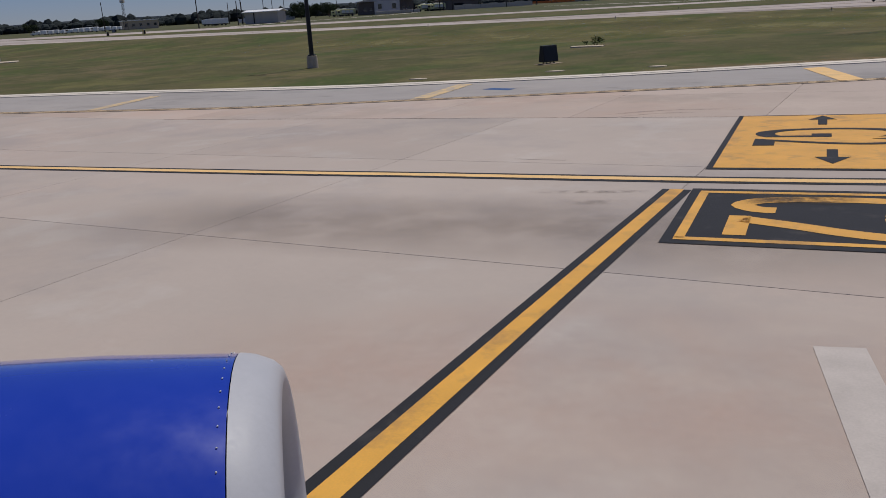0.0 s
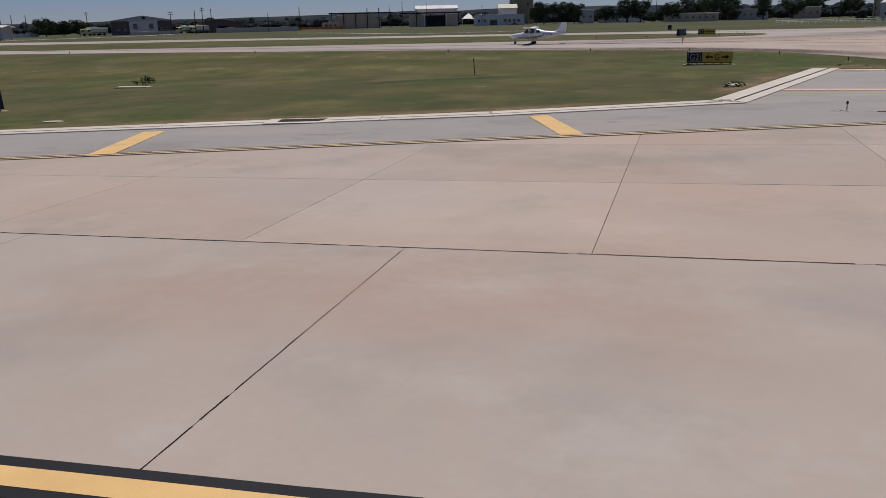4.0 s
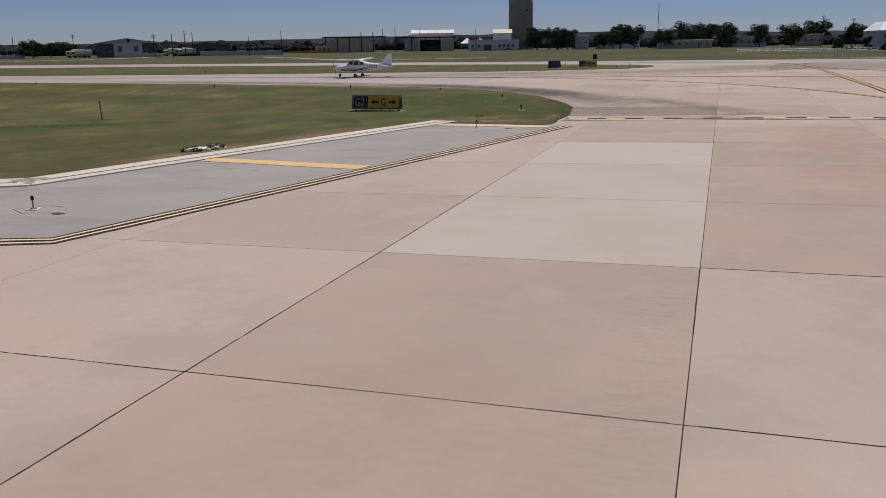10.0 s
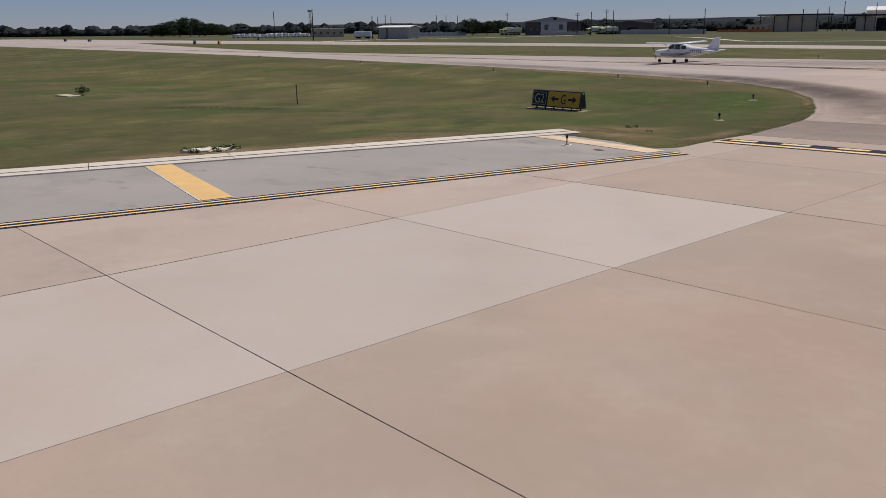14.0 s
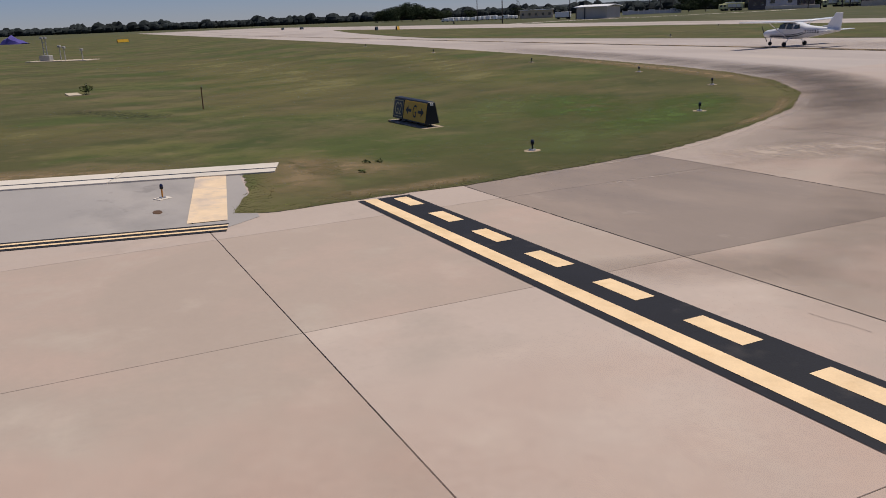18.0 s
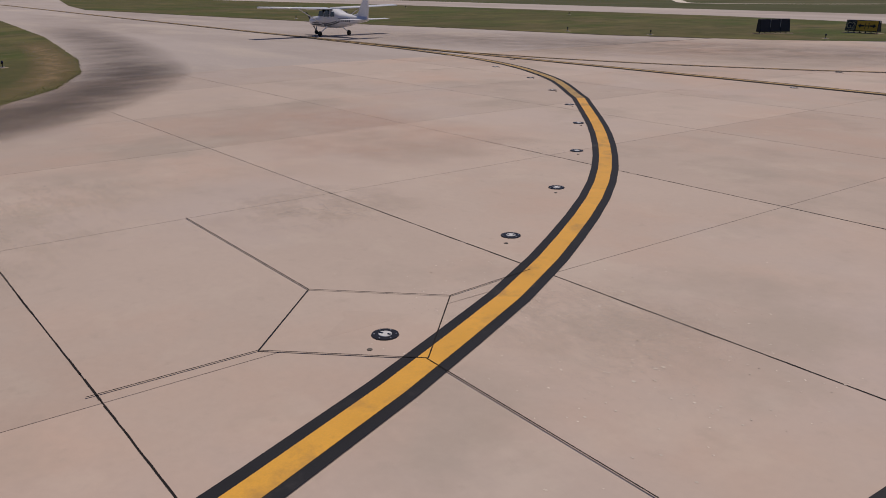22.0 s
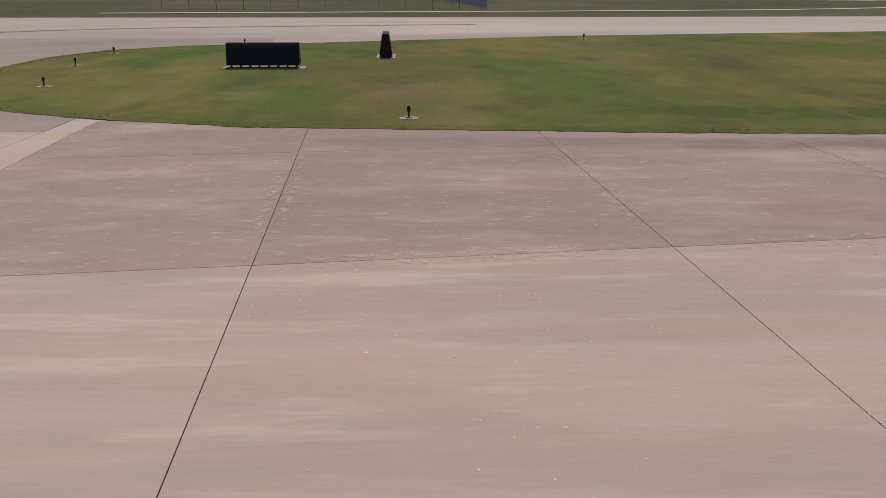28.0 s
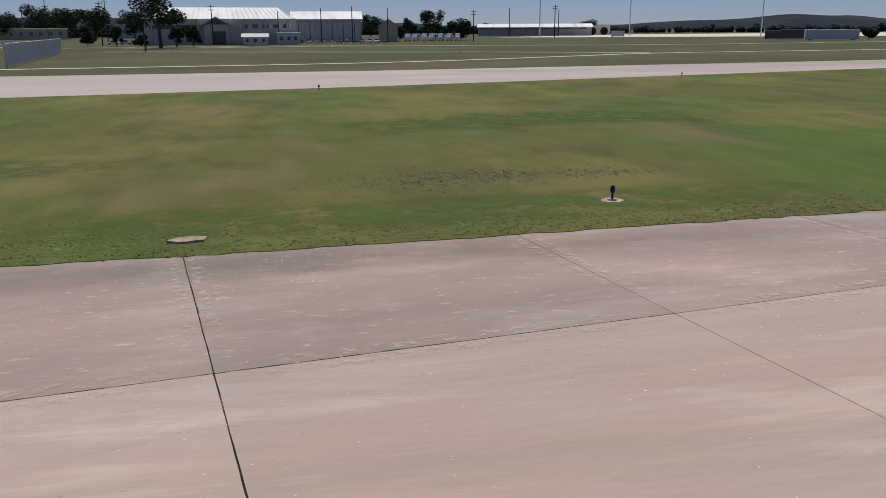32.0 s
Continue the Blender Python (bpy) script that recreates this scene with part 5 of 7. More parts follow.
for x, y, w, d, h, yaw, m, lab in ((-81, 520, 9, 9, 8.5, 9, WALL_PALE, "plain pale box building among trees"),
                                (-62, 560, 30, 14, 7, 6, WALL_WHITE, "white low building half hidden by trees"), (23, 514, 20, 10, 6.2, -3, WALL_PALE, "pale low building with small windows"), (60, 545, 16, 10, 7, -8, WALL_TAN, "tan low building in the distance"),
                                (118, 590, 20, 14, 11, -11, WALL_TAN, "tall tan block building far away"), (-446, 288, 21, 12, 4.8, 56, WALL_TAN, "low tan building with dark windows beyond the runway")):
    t = thing("far_building", lab, "building", (x, y, 0), yaw)
    block(t, "wall", 0, 0, w, d, h, m)
    block(t, "roof_slab", 0, 0, w + 1, d + 1, 0.45, ROOF_WHITE, h, 0.05)
    windows(t, -d / 2 - 0.05, [-w / 2 + w * (k + 0.5) / max(2, int(w / 4)) for k in range(max(2, int(w / 4)))], h * 0.5, 1.5, 1.5)

t = thing("field_shed", "plain tan metal shed with a white roof edge", "shed", (-286, 219, 0), 22)
block(t, "wall", 0, 0, 15, 11, 5.0, WALL_GREY)
gable(t, "roof", 0, 0, 15.6, 11.6, 5.0, 0.8, ROOF_WHITE, along="x")
block(t, "gutter", 2.2, -5.75, 10.5, 0.25, 0.35, WHITE, 4.75, 0.03)
block(t, "downpipe", -3.2, -5.7, 0.3, 0.25, 4.8, BLACKM, 0, 0.02)
block(t, "roller_door", -5.4, -5.6, 3.4, 0.2, 3.4, WALL_GREY, 0, 0.02)
t = thing("white_fence_wall", "long low pale wall of panels beyond the trees", "wall", (-374, 321, 0), 46)
for k in range(11):
    block(t, "wall_panel", -15 + k * 3.0, 0, 2.9, 0.4, 2.0 + 0.5 * (k % 4 == 1), WALL_PALE, 0, 0.03)
    block(t, "wall_post", -16.5 + k * 3.0, 0, 0.25, 0.5, 2.7, WALL_WHITE, 0, 0.02)
t = thing("radar_mast", "slim lattice mast with a round aerial head", "mast", (-432, 266, 0), 20)
for sx in (-1, 1):
    for sy in (-1, 1):
        bm = bmesh.new()
        tube(bm, (sx * 0.9, sy * 0.9, 0), (sx * 0.35, sy * 0.35, 15), 0.10, 0.08, 6)
        part("leg", bm, WOODPOLE, t)
for k in range(9):
    bm = bmesh.new()
    w = 0.9 - 0.55 * k / 9
    tube(bm, (-w, -w, k * 1.6), (w, -w, k * 1.6 + 1.6), 0.05, 0.05, 5)
    tube(bm, (w, w, k * 1.6), (-w, w, k * 1.6 + 1.6), 0.05, 0.05, 5)
    part("brace", bm, WOODPOLE, t)
block(t, "aerial_head", 0, 0, 2.4, 1.6, 1.6, WALL_GREY, 15, 0.2)
r = random.Random(5)
for k in range(4):
    t = thing("box_trailer", "white box trailer parked by the shed", "trailer", (-313 - k * 6.6, 219 + k * 4.3, 0), 40 + r.uniform(-10, 10), "white trailers")
    block(t, "body", 0, 0, 7.0, 2.4, 2.4 - 0.3 * (k % 2), WHITE, 0.9, 0.06)
    block(t, "chassis", 0, 0, 7.2, 1.8, 0.25, BLACKM, 0.65, 0.02)
    for sx in (-2.2, 2.2):
        for sy in (-1, 1):
            bm = bmesh.new()
            tube(bm, (sx, sy * 0.85, 0.45), (sx, sy * 1.15, 0.45), 0.45, 0.45, 10)
            part("tyre", bm, TYRE, t)
for k in range(14):
    a = radians(-61.6 + k * 0.36 + r.uniform(-.06, .06))
    t = thing("parked_van", "small white van parked in a far row", "van", (10 + 545 * math.sin(a), -25 + 545 * math.cos(a), 0), 30 + r.uniform(-12, 12), "far parked vans")
    block(t, "body", 0.3, 0, 4.2, 2.0, 1.7 + r.uniform(0, .6), WHITE, 0.45, 0.15)
    block(t, "bonnet", -2.3, 0, 1.2, 1.9, 0.8, WHITE, 0.45, 0.12)
    block(t, "side_glass", -0.9, -1.0, 1.4, 0.06, 0.6, GLASS, 1.5, 0.01)
    for sx in (-1.7, 1.5):
        for sy in (-1, 1):
            bm = bmesh.new()
            tube(bm, (sx, sy * 0.75, 0.36), (sx, sy * 1.0, 0.36), 0.36, 0.36, 10)
            part("tyre", bm, TYRE, t)

# ---------------------------------------------------------------- north-east side
t = thing("large_hangar", "large grey hangar with a bright white stepped roof", "building", (72, 424, 0), 3)
block(t, "wall", 0, 0, 58, 40, 8.6, WALL_GREY)
bm = bmesh.new()
rings = [[bm.verts.new((x, yy, zz)) for x, zz in ((-29.6, 8.5), (-23.5, 12.6), (23.5, 12.6), (29.6, 8.5))] for yy in (-3, 19)]
f0 = [bm.verts.new((x, -20.6, 8.5)) for x in (-29.6, -29.6 + 2, 27.6, 29.6)]
bm.faces.new(rings[0] + [])
for k in range(3):
    bm.faces.new((rings[0][k], rings[0][k + 1], rings[1][k + 1], rings[1][k]))
    bm.faces.new((f0[k], f0[k + 1], rings[0][k + 1], rings[0][k]))
bm.faces.new(rings[1][::-1])
bmesh.ops.recalc_face_normals(bm, faces=bm.faces[:])
part("roof", bm, ROOF_WHITE, t)
for k in range(28):
    bm = bmesh.new()
    x = -27 + k * 2
    tube(bm, (x, -20.6, 8.62), (x * 0.86, -3, 12.72), 0.09, 0.09, 4)
    part("roof_seam", bm, ROOF_WHITE, t)
block(t, "door_hall", -2, -21.5, 9, 5, 6.6, WALL_GREY)
gable(t, "porch_roof", -2, -21.5, 10, 6, 6.6, 2.6, ROOF_WHITE, along="y")
block(t, "door_leaf", -1, -24.1, 5, 0.3, 4.4, WALL_DARK)
block(t, "window_band", -18, -20.05, 18, 0.3, 1.3, WALL_DARK, 5.2)
block(t, "window_band", 17, -20.05, 20, 0.3, 1.4, WALL_PALE, 5.2)
windows(t, -20.15, (9, 13, 17, 21, 25), 6.0, 2.4, 1.2)
for k in range(7):
    bm = bmesh.new()
    x = -26 + k * 8.6
    tube(bm, (x, -20.4, 0), (x, -20.4, 8.4), 0.35, 0.35, 8)
    part("wall_pier", bm, WALL_GREY, t)
block(t, "annex", 25.5, -23, 9, 6, 3.6, WALL_PALE)
block(t, "annex_roof", 25.5, -23, 9.6, 6.6, 0.3, ROOF_WHITE, 3.6)
windows(t, -26.05, (22.5, 25.5, 28), 1.9, 1.2, 1.3)

t = thing("second_hangar", "long grey hangar with a white roof edge behind parked cars", "building", (119, 474, 0), -4)
block(t, "wall", 0, 0, 33, 22, 9.0, WALL_GREY)
gable(t, "roof", 0, 0, 33, 22, 9.0, 3.2, ROOF_WHITE, along="x")
for k in range(6):
    block(t, "door_panel", -13 + k * 5.2, -11.1, 5.0, 0.3, 7.4, WALL_PALE)
    block(t, "door_rail", -13 + k * 5.2, -11.35, 0.3, 0.3, 7.6, WALL_DARK)
t = thing("small_house", "small pale house with a pitched roof by the hangar", "building", (86, 385, 0), 1)
block(t, "wall", 0, 0, 9, 6, 2.6, WALL_WHITE)
gable(t, "roof", 0, 0, 9, 6, 2.6, 1.1, WALL_PALE, along="x")
windows(t, -3.05, (-3, 0, 3), 1.5, 1.0, 1.0)
t = thing("tan_house", "tan block house with a gabled end", "building", (147, 459, 0), -8)
block(t, "wall", 0, 0, 9, 10, 6.0, WALL_TAN)
gable(t, "roof", 0, 0, 9, 10, 6.0, 3.0, WALL_TAN, along="y")
gable_end(t, 0, 0, 9, 5.9, 2.9, WALL_TAN, "y", 5.1)
t = thing("long_low_building", "long low tan building with a pale roof line", "building", (-14, 473, 0), 14)
block(t, "wall", 0, 0, 30, 10, 4.4, WALL_TAN)
block(t, "roof_slab", 0, 0, 31, 11, 0.5, ROOF_WHITE, 4.4)
windows(t, -5.05, (-12, -8, -4, 0, 4, 8, 12), 2.4, 1.4, 1.4)
t = thing("shelter_row", "row of low white aircraft shelters and fabric roofs", "building", (237, 512, 0), -18)
for k in range(7):
    x = -27 + k * 9
    block(t, "bay_wall", x, 3, 8.6, 6, 3.6, WALL_PALE)
    gable(t, "bay_roof", x, 0, 9, 12, 4.6, 1.8, ROOF_WHITE, along="x", over=0.3)
    for sx in (-4, 4):
        bm = bmesh.new()
        tube(bm, (x + sx, -5.6, 0), (x + sx, -5.6, 4.6), 0.14, 0.14, 6)
        part("post", bm, LIGHTMETAL, t)
t = thing("arched_shed", "cream shed with two dark arches", "building", (289, 546, 0), -22)
block(t, "wall", 0, 0, 14, 8, 5.5, ROOF_CREAM)
for sx in (-3.5, 3.5):
    bm = bmesh.new()
    tube(bm, (sx, -4.2, 2.2), (sx, -3.8, 2.2), 2.3, 2.3, 20)
    part("arch", bm, DARK, t)


def container(x, y, turn, w, h, d, m, lab, nm="container"):
    t = thing(nm, lab, "container", (x, y, 0), turn)
    block(t, "body", 0, 0, w, d, h, m, 0.25, 0.06)
    for k in range(int(w / 1.2)):
        block(t, "rib", -w / 2 + 0.6 + k * 1.2, -d / 2 - 0.03, 0.18, 0.08, h - 0.3, m, 0.4, 0.01)
    for s in (-1, 1):
        block(t, "skid", s * w * 0.4, 0, 0.4, d, 0.25, BLACKM, 0, 0.02)
    return t


container(254, 312, -34, 5, 2.6, 2.5, WALL_DARK, "dark steel container at the field edge")
container(260, 309, -34, 8.5, 2.9, 2.6, WALL_DARK, "long dark steel container at the field edge")
container(258, 288, -28, 15, 2.9, 3.0, WALL_PALE, "long pale grey trailer box on the grass", "trailer_box")
container(247, 421, -24, 6, 2.4, 2.4, WALL_GREY, "grey ground equipment box beside the apron")


def car(x, y, turn, tall=1.45, long_=4.4):
    t = thing("parked_car", "small parked car far across the field", "car", (x, y, 0), turn, "parked cars")
    bm = bmesh.new()
    box(bm, 0, 0, 0.62, long_, 1.75, 0.62, 0.12)
    part("body", bm, CARPAINT, t)
    bm = bmesh.new()
    box(bm, 0.1, 0, 0.92 + (tall - 0.92) / 2, long_ * 0.55, 1.6, tall - 0.92, 0.08, taper=0.82)
    part("cabin", bm, GLASS, t)
    for sx in (-1, 1):
        for sy in (-1, 1):
            bm = bmesh.new()
            tube(bm, (sx * long_ * 0.32, sy * 0.7, 0.32), (sx * long_ * 0.32, sy * 0.9, 0.32), 0.32, 0.32, 10)
            part("tyre", bm, TYRE, t)
    return t


r = random.Random(12)
for k in range(13):
    car(101 + k * 3.1, 412.5 - k * 0.3 + r.uniform(-.4, .4), 80 + r.uniform(-6, 6))
for k in range(8):
    car(30 + k * 4.2, 418 + r.uniform(-4, 4), r.uniform(0, 180))
for k in range(9):
    car(-128 + k * 12 + r.uniform(-4, 4), 503 + r.uniform(-4, 4), 10 + r.uniform(-6, 6), 1.6)
for k in range(7):
    t = thing("motor_home", "white motor home parked in a row", "motor home", (156 + k * 3.9, 457 - k * 0.7, 0), 75 + r.uniform(-8, 8), "motor homes")
    block(t, "body", 0, 0, 7.2, 2.4, 2.5, WHITE, 0.5, 0.12)
    block(t, "cab", -4.2, 0, 1.4, 2.2, 1.4, WHITE, 0.5, 0.15)
    for sy in (-1.22, 1.22):
        block(t, "side_window", 0.5, sy, 2.2, 0.06, 0.7, GLASS, 1.7, 0.01)
    for sx in (-2.6, 2.2):
        for sy in (-1, 1):
            bm = bmesh.new()
            tube(bm, (sx, sy * 0.9, 0.4), (sx, sy * 1.2, 0.4), 0.4, 0.4, 10)
            part("tyre", bm, TYRE, t)

# ---------------------------------------------------------------- poles and fences
for x, y, hh, arm in ((-293, 209, 10, 0), (-294, 213, 9.6, 0), (-309, 229, 11, 0), (-354, 268, 11, 0), (-375, 320, 12.3, 0), (-375, 328, 12, 0), (-370, 333, 12, 0), (-341, 347, 13, 1), (-287, 347, 12, 1), (-250, 312, 11.5, 0), (-268, 348, 13.5, 1), (-259, 342, 12.5, 0), (-230, 350, 9.5, 0), (-218, 363, 12.5, 0), (-382, 211, 14, 0), (-268, 161, 12, 0), (-201, 487, 17, 0), (-212, 492, 15, 0), (-188, 500, 16, 0), (-38, 605, 32, 0), (22, 454, 17, 1), (-150, 505, 14, 0), 
                      (182, 432, 12, 1), (217, 422, 14, 1), (144, 440, 13, 0), (95, 402, 11, 0), (70, 398, 13, 1), (58, 300, 7, 0), (112, 405, 12, 0), (126, 420, 13, 0), (30, 396, 14, 1), (-6, 470, 15, 1), (-16, 470, 14, 1), (210, 470, 14, 0), (236, 470, 13, 0)):
    t = thing("utility_pole", "dark wooden utility pole with a crossarm" if arm else "plain dark wooden pole", "pole", (x, y, 0), (x * 7) % 60)
    bm = bmesh.new()
    tube(bm, (0, 0, 0), (0, 0, hh), 0.24, 0.16, 8)
    part("shaft", bm, WOODPOLE, t)
    if arm:
        for zz in (hh - 0.7, hh - 1.7):
            bm = bmesh.new()
            box(bm, 0, 0, zz, 2.6, 0.18, 0.2, 0.02)
            part("crossarm", bm, WOODPOLE, t)
for x, y in ((217, 443), (264, 446), (317, 417)):
    t = thing("flood_mast", "tall slim grey floodlight mast beside the far apron", "mast", (x, y, 0))
    bm = bmesh.new()
    tube(bm, (0, 0, 0), (0, 0, 34), 0.30, 0.18, 10)
    part("shaft", bm, LIGHTMETAL, t)
    bm = bmesh.new()
    box(bm, 0, 0, 34.2, 4.5, 1.2, 0.8, 0.1)
    part("lamp_rack", bm, STEEL, t)

t = thing("blast_fence", "pale grey slatted blast fence standing on the grass", "fence", (63.0, 158.6, 0), 0)
fx, fy = -7.4, 57.2
fl = math.hypot(fx, fy)
fd = Vector((fx / fl, fy / fl, 0))
for k in range(21):
    p = fd * (k * fl / 21 + 1.3)
    bm = bmesh.new()
    box(bm, 0, 0, 1.35, 0.12, 2.55, 2.3, 0.03)
    o = part("panel", bm, WALL_PALE, t)
    o.matrix_basis = Matrix.Translation(p) @ pose(0, 0, 0, 0, 5, math.degrees(math.atan2(fd.y, fd.x)) - 90)
    bm = bmesh.new()
    tube(bm, (0, 0, 0), (0, 0, 2.7), 0.07, 0.07, 6)
    part("post", bm, STEEL, t).matrix_basis = Matrix.Translation(p - fd * 1.35)
t = thing("white_railing", "low white railing across the grass", "railing", (36, 240, 0), 4)
for zz in (0.6, 1.1):
    bm = bmesh.new()
    tube(bm, (-26, 0, zz), (14, 0, zz), 0.06, 0.06, 6)
    part("rail", bm, WHITE, t)
for k in range(21):
    bm = bmesh.new()
    tube(bm, (-26 + 2 * k, 0, 0), (-26 + 2 * k, 0, 1.2), 0.07, 0.07, 6)
    part("post", bm, WHITE, t)


def mesh_fence(x0, y0, x1, y1, step, hh):
    t = thing("chain_fence", "grey chain-link fence far across the field", "fence", (x0, y0, 0), 0, "chain fences")
    L = math.hypot(x1 - x0, y1 - y0)
    a = math.degrees(math.atan2(y1 - y0, x1 - x0))
    m = pose(0, 0, 0, 0, 0, a)
    for k in range(int(L / step) + 1):
        bm = bmesh.new()
        tube(bm, (k * step, 0, 0), (k * step, 0, hh), 0.03, 0.03, 5)
        part("post", bm, FENCE, t).matrix_basis = m
    for zz in (0.2, hh * 0.5, hh - 0.05):
        bm = bmesh.new()
        tube(bm, (0, 0, zz), (L, 0, zz), 0.012, 0.012, 4)
        part("wire", bm, FENCE, t).matrix_basis = m


mesh_fence(63, 159, 22, 158, 3.2, 2.2)
mesh_fence(-240, 470, 40, 440, 9.0, 2.6)
mesh_fence(-330, 318, -240, 372, 9.0, 2.4)

# pale service tracks across the far grass
for pts, w in (([(20, 151.5), (47.6, 153.7), (100, 160), (130, 174), (152, 185), (195, 191), (260, 206), (420, 250)], 1.6), ([(60, 226), (119.4, 202.7), (132, 197), (150, 187)], 1.5), ([(60, 250), (110, 262), (180, 248), (260, 262), (420, 300)], 2.0), ([(30, 262), (75, 268), (120, 270)], 1.5),
               ([(-246, 150), (-258, 175), (-264, 204), (-260, 230), (-263, 284), (-275, 330)], 5.0), ([(-175, 270), (-147, 243), (-112, 200), (-92, 180), (-72, 192), (-62, 206)], 2.4)):
    bm = bmesh.new()
    line = smooth_line(pts, 6)
    band(bm, line, -w / 2, w / 2, -0.04)
    tagged(link("service_track", bm, KERB), "narrow pale concrete track across the grass", kind="structure")
sheet("far_apron", [(190, 430), (600, 330), (900, 480), (600, 640), (300, 560)], KERB, -0.04, "bright distant concrete apron")


# ---------------------------------------------------------------- trees
def tree(x, y, h, w, seed, lab="dark green live oak with a broad low uneven crown", trunk=0.12):
    """A tapered trunk with limbs and a crown of leaf clumps with gaps."""
    r = random.Random(seed)
    t = thing("tree", lab, "tree", (x, y, 0), r.uniform(0, 360), "far trees")
    bm = bmesh.new()
    th = h * trunk
    tube(bm, (0, 0, 0), (0.1, 0, th * 1.7), h * 0.035, h * 0.022, 8)
    for k in range(5):
        a = k * 1.257 + r.uniform(-.3, .3)
        tube(bm, (0, 0, th), (w * 0.32 * math.cos(a), w * 0.32 * math.sin(a), h * r.uniform(0.45, 0.75)), h * 0.018, h * 0.007, 6)
    part("trunk", bm, BARK, t)
    low = 0.24 if trunk < 0.2 else 0.42
    lobes = [(0, 0, h * 0.60, w * 0.34)]
    for k in range(13):
        a = k * 2.4 + r.uniform(-.4, .4)
        d = w * r.uniform(0.2, 0.42)
        lobes.append((d * math.cos(a), d * math.sin(a), h * r.uniform(low, 0.82), w * r.uniform(0.12, 0.21)))
    bm = bmesh.new()
    leaf_cloud(bm, lobes, 3400, max(0.30, w * 0.030), seed, 0.8)
    part("crown", bm, LEAF, t)
    return t


for k, (x, y, h, w) in enumerate(((-360, 336, 10.5, 15), (-356, 345, 9, 12), (-350, 351, 9.5, 12), (-106, 495, 15.5, 17), (-94, 500, 15.5, 17), (-86, 494, 14, 14), (-52, 483, 16.5, 19), (-44, 487, 15, 15), (-25, 466, 13, 14), (-14, 486, 17, 17), (-4, 482, 15, 16), (8, 505, 16, 18), (28, 490, 14, 15), (47, 512, 16, 17), (-120, 548, 12, 15), (-70, 545, 12, 16),
                                  (-160, 545, 9, 14), (-300, 390, 8, 6), (-330, 400, 8, 9), (66, 560, 17, 20), (90, 566, 15, 18),
                                  (63, 292, 15.0, 12.5), (60, 362, 7.5, 5.0), (65.5, 362, 7.0, 6.5), (-9, 492, 12, 9), (-2, 494, 13.5, 12), (36, 389, 6.5, 5), (171, 475, 14, 15), (160, 478, 11, 8), (187, 482, 9.5, 15), (145, 510, 12, 14), (134, 500, 11, 12), (153, 462, 7, 7), (272, 289, 3.6, 5), (289, 560, 9, 14), (-30, 500, 11, 14), (10, 470, 6, 7), (24, 400, 5, 6), (45, 386, 3.5, 5), (-724, 292, 10, 18), (-711, 296, 13, 20), (-716, 309, 16, 24), (-721, 322, 17, 24), (-709, 325, 14, 22), (-722, 343, 11, 20), (-725, 359, 9, 16), (-509, 312, 9, 9), (-598, 320, 8, 10))):
    tree(x, y, h, w, 40 + k, "tall open-crowned tree standing on the lawn" if k == 21 else "dark green live oak with a broad low uneven crown", 0.30 if k == 21 else 0.12)

# the buildings beyond the blast fence keep their plan at a smaller scale about the camera's last position, to fit its
# view
bpy.context.view_layer.update()
LAST_EYE = Vector((90, 63.3, 0))
for ob in [o for o in scene.objects if not o.parent and o.name.split(".")[0] in ("large_hangar", "second_hangar", "small_house", "tan_house", "parked_car", "motor_home", "utility_pole", "tree")]:
    p = ob.matrix_world.translation.copy()
    if 15 < p.x < 200 and 285 < p.y < 490:
        k, kz = (0.83, 0.88) if p.y < 300 else (0.68, 0.78)
        q = LAST_EYE + (p - LAST_EYE) * k
        ob.matrix_world = Matrix.Translation((q.x, q.y, 0)) @ ob.matrix_world.to_3x3().to_4x4() @ Matrix.Diagonal((k, k, kz, 1))

# far woods and hills
bm = bmesh.new()
r = random.Random(77)


def wood_line(x0, y0, x1, y1, count, h0, h1):
    for _ in range(count):
        t_ = r.random()
        x, y = x0 + (x1 - x0) * t_ + r.uniform(-15, 15), y0 + (y1 - y0) * t_ + r.uniform(-25, 25)
        h = 0.75 * r.uniform(h0, h1) * (1.5 if r.random() < 0.07 else 1)
        w = h * r.uniform(0.8, 1.5)
        rings = []
        for rr, zz in ((0.30, 0.0), (0.52, 0.35), (0.50, 0.62), (0.30, 0.88)):
            rings.append([bm.verts.new((x + w * rr * math.cos(k * 1.0472) * r.uniform(.75, 1.2), y + w * rr * math.sin(k * 1.0472) * r.uniform(.75, 1.2), h * zz * r.uniform(.88, 1.1))) for k in range(6)])
        tp = bm.verts.new((x + r.uniform(-.1, .1) * w, y, h * r.uniform(0.95, 1.05)))
        for r0, r1 in zip(rings, rings[1:]):
            for k in range(6):
                bm.faces.new((r0[k], r0[(k + 1) % 6], r1[(k + 1) % 6], r1[k]))
        for k in range(6):
            bm.faces.new((rings[3][k], rings[3][(k + 1) % 6], tp))


wood_line(-1500, -260, -1250, 420, 800, 9, 15)
wood_line(-1250, 420, -760, 700, 900, 8, 14)
wood_line(-800, 640, -300, 900, 800, 8, 13)
wood_line(-640, 470, -330, 620, 300, 6, 10)
wood_line(-330, 760, 160, 820, 500, 7, 12)
wood_line(-60, 660, 260, 690, 260, 5, 9)
wood_line(200, 760, 900, 700, 420, 5, 8)
wood_line(-30, 560, 20, 570, 40, 5, 8)
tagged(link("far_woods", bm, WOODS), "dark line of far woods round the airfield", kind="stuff")


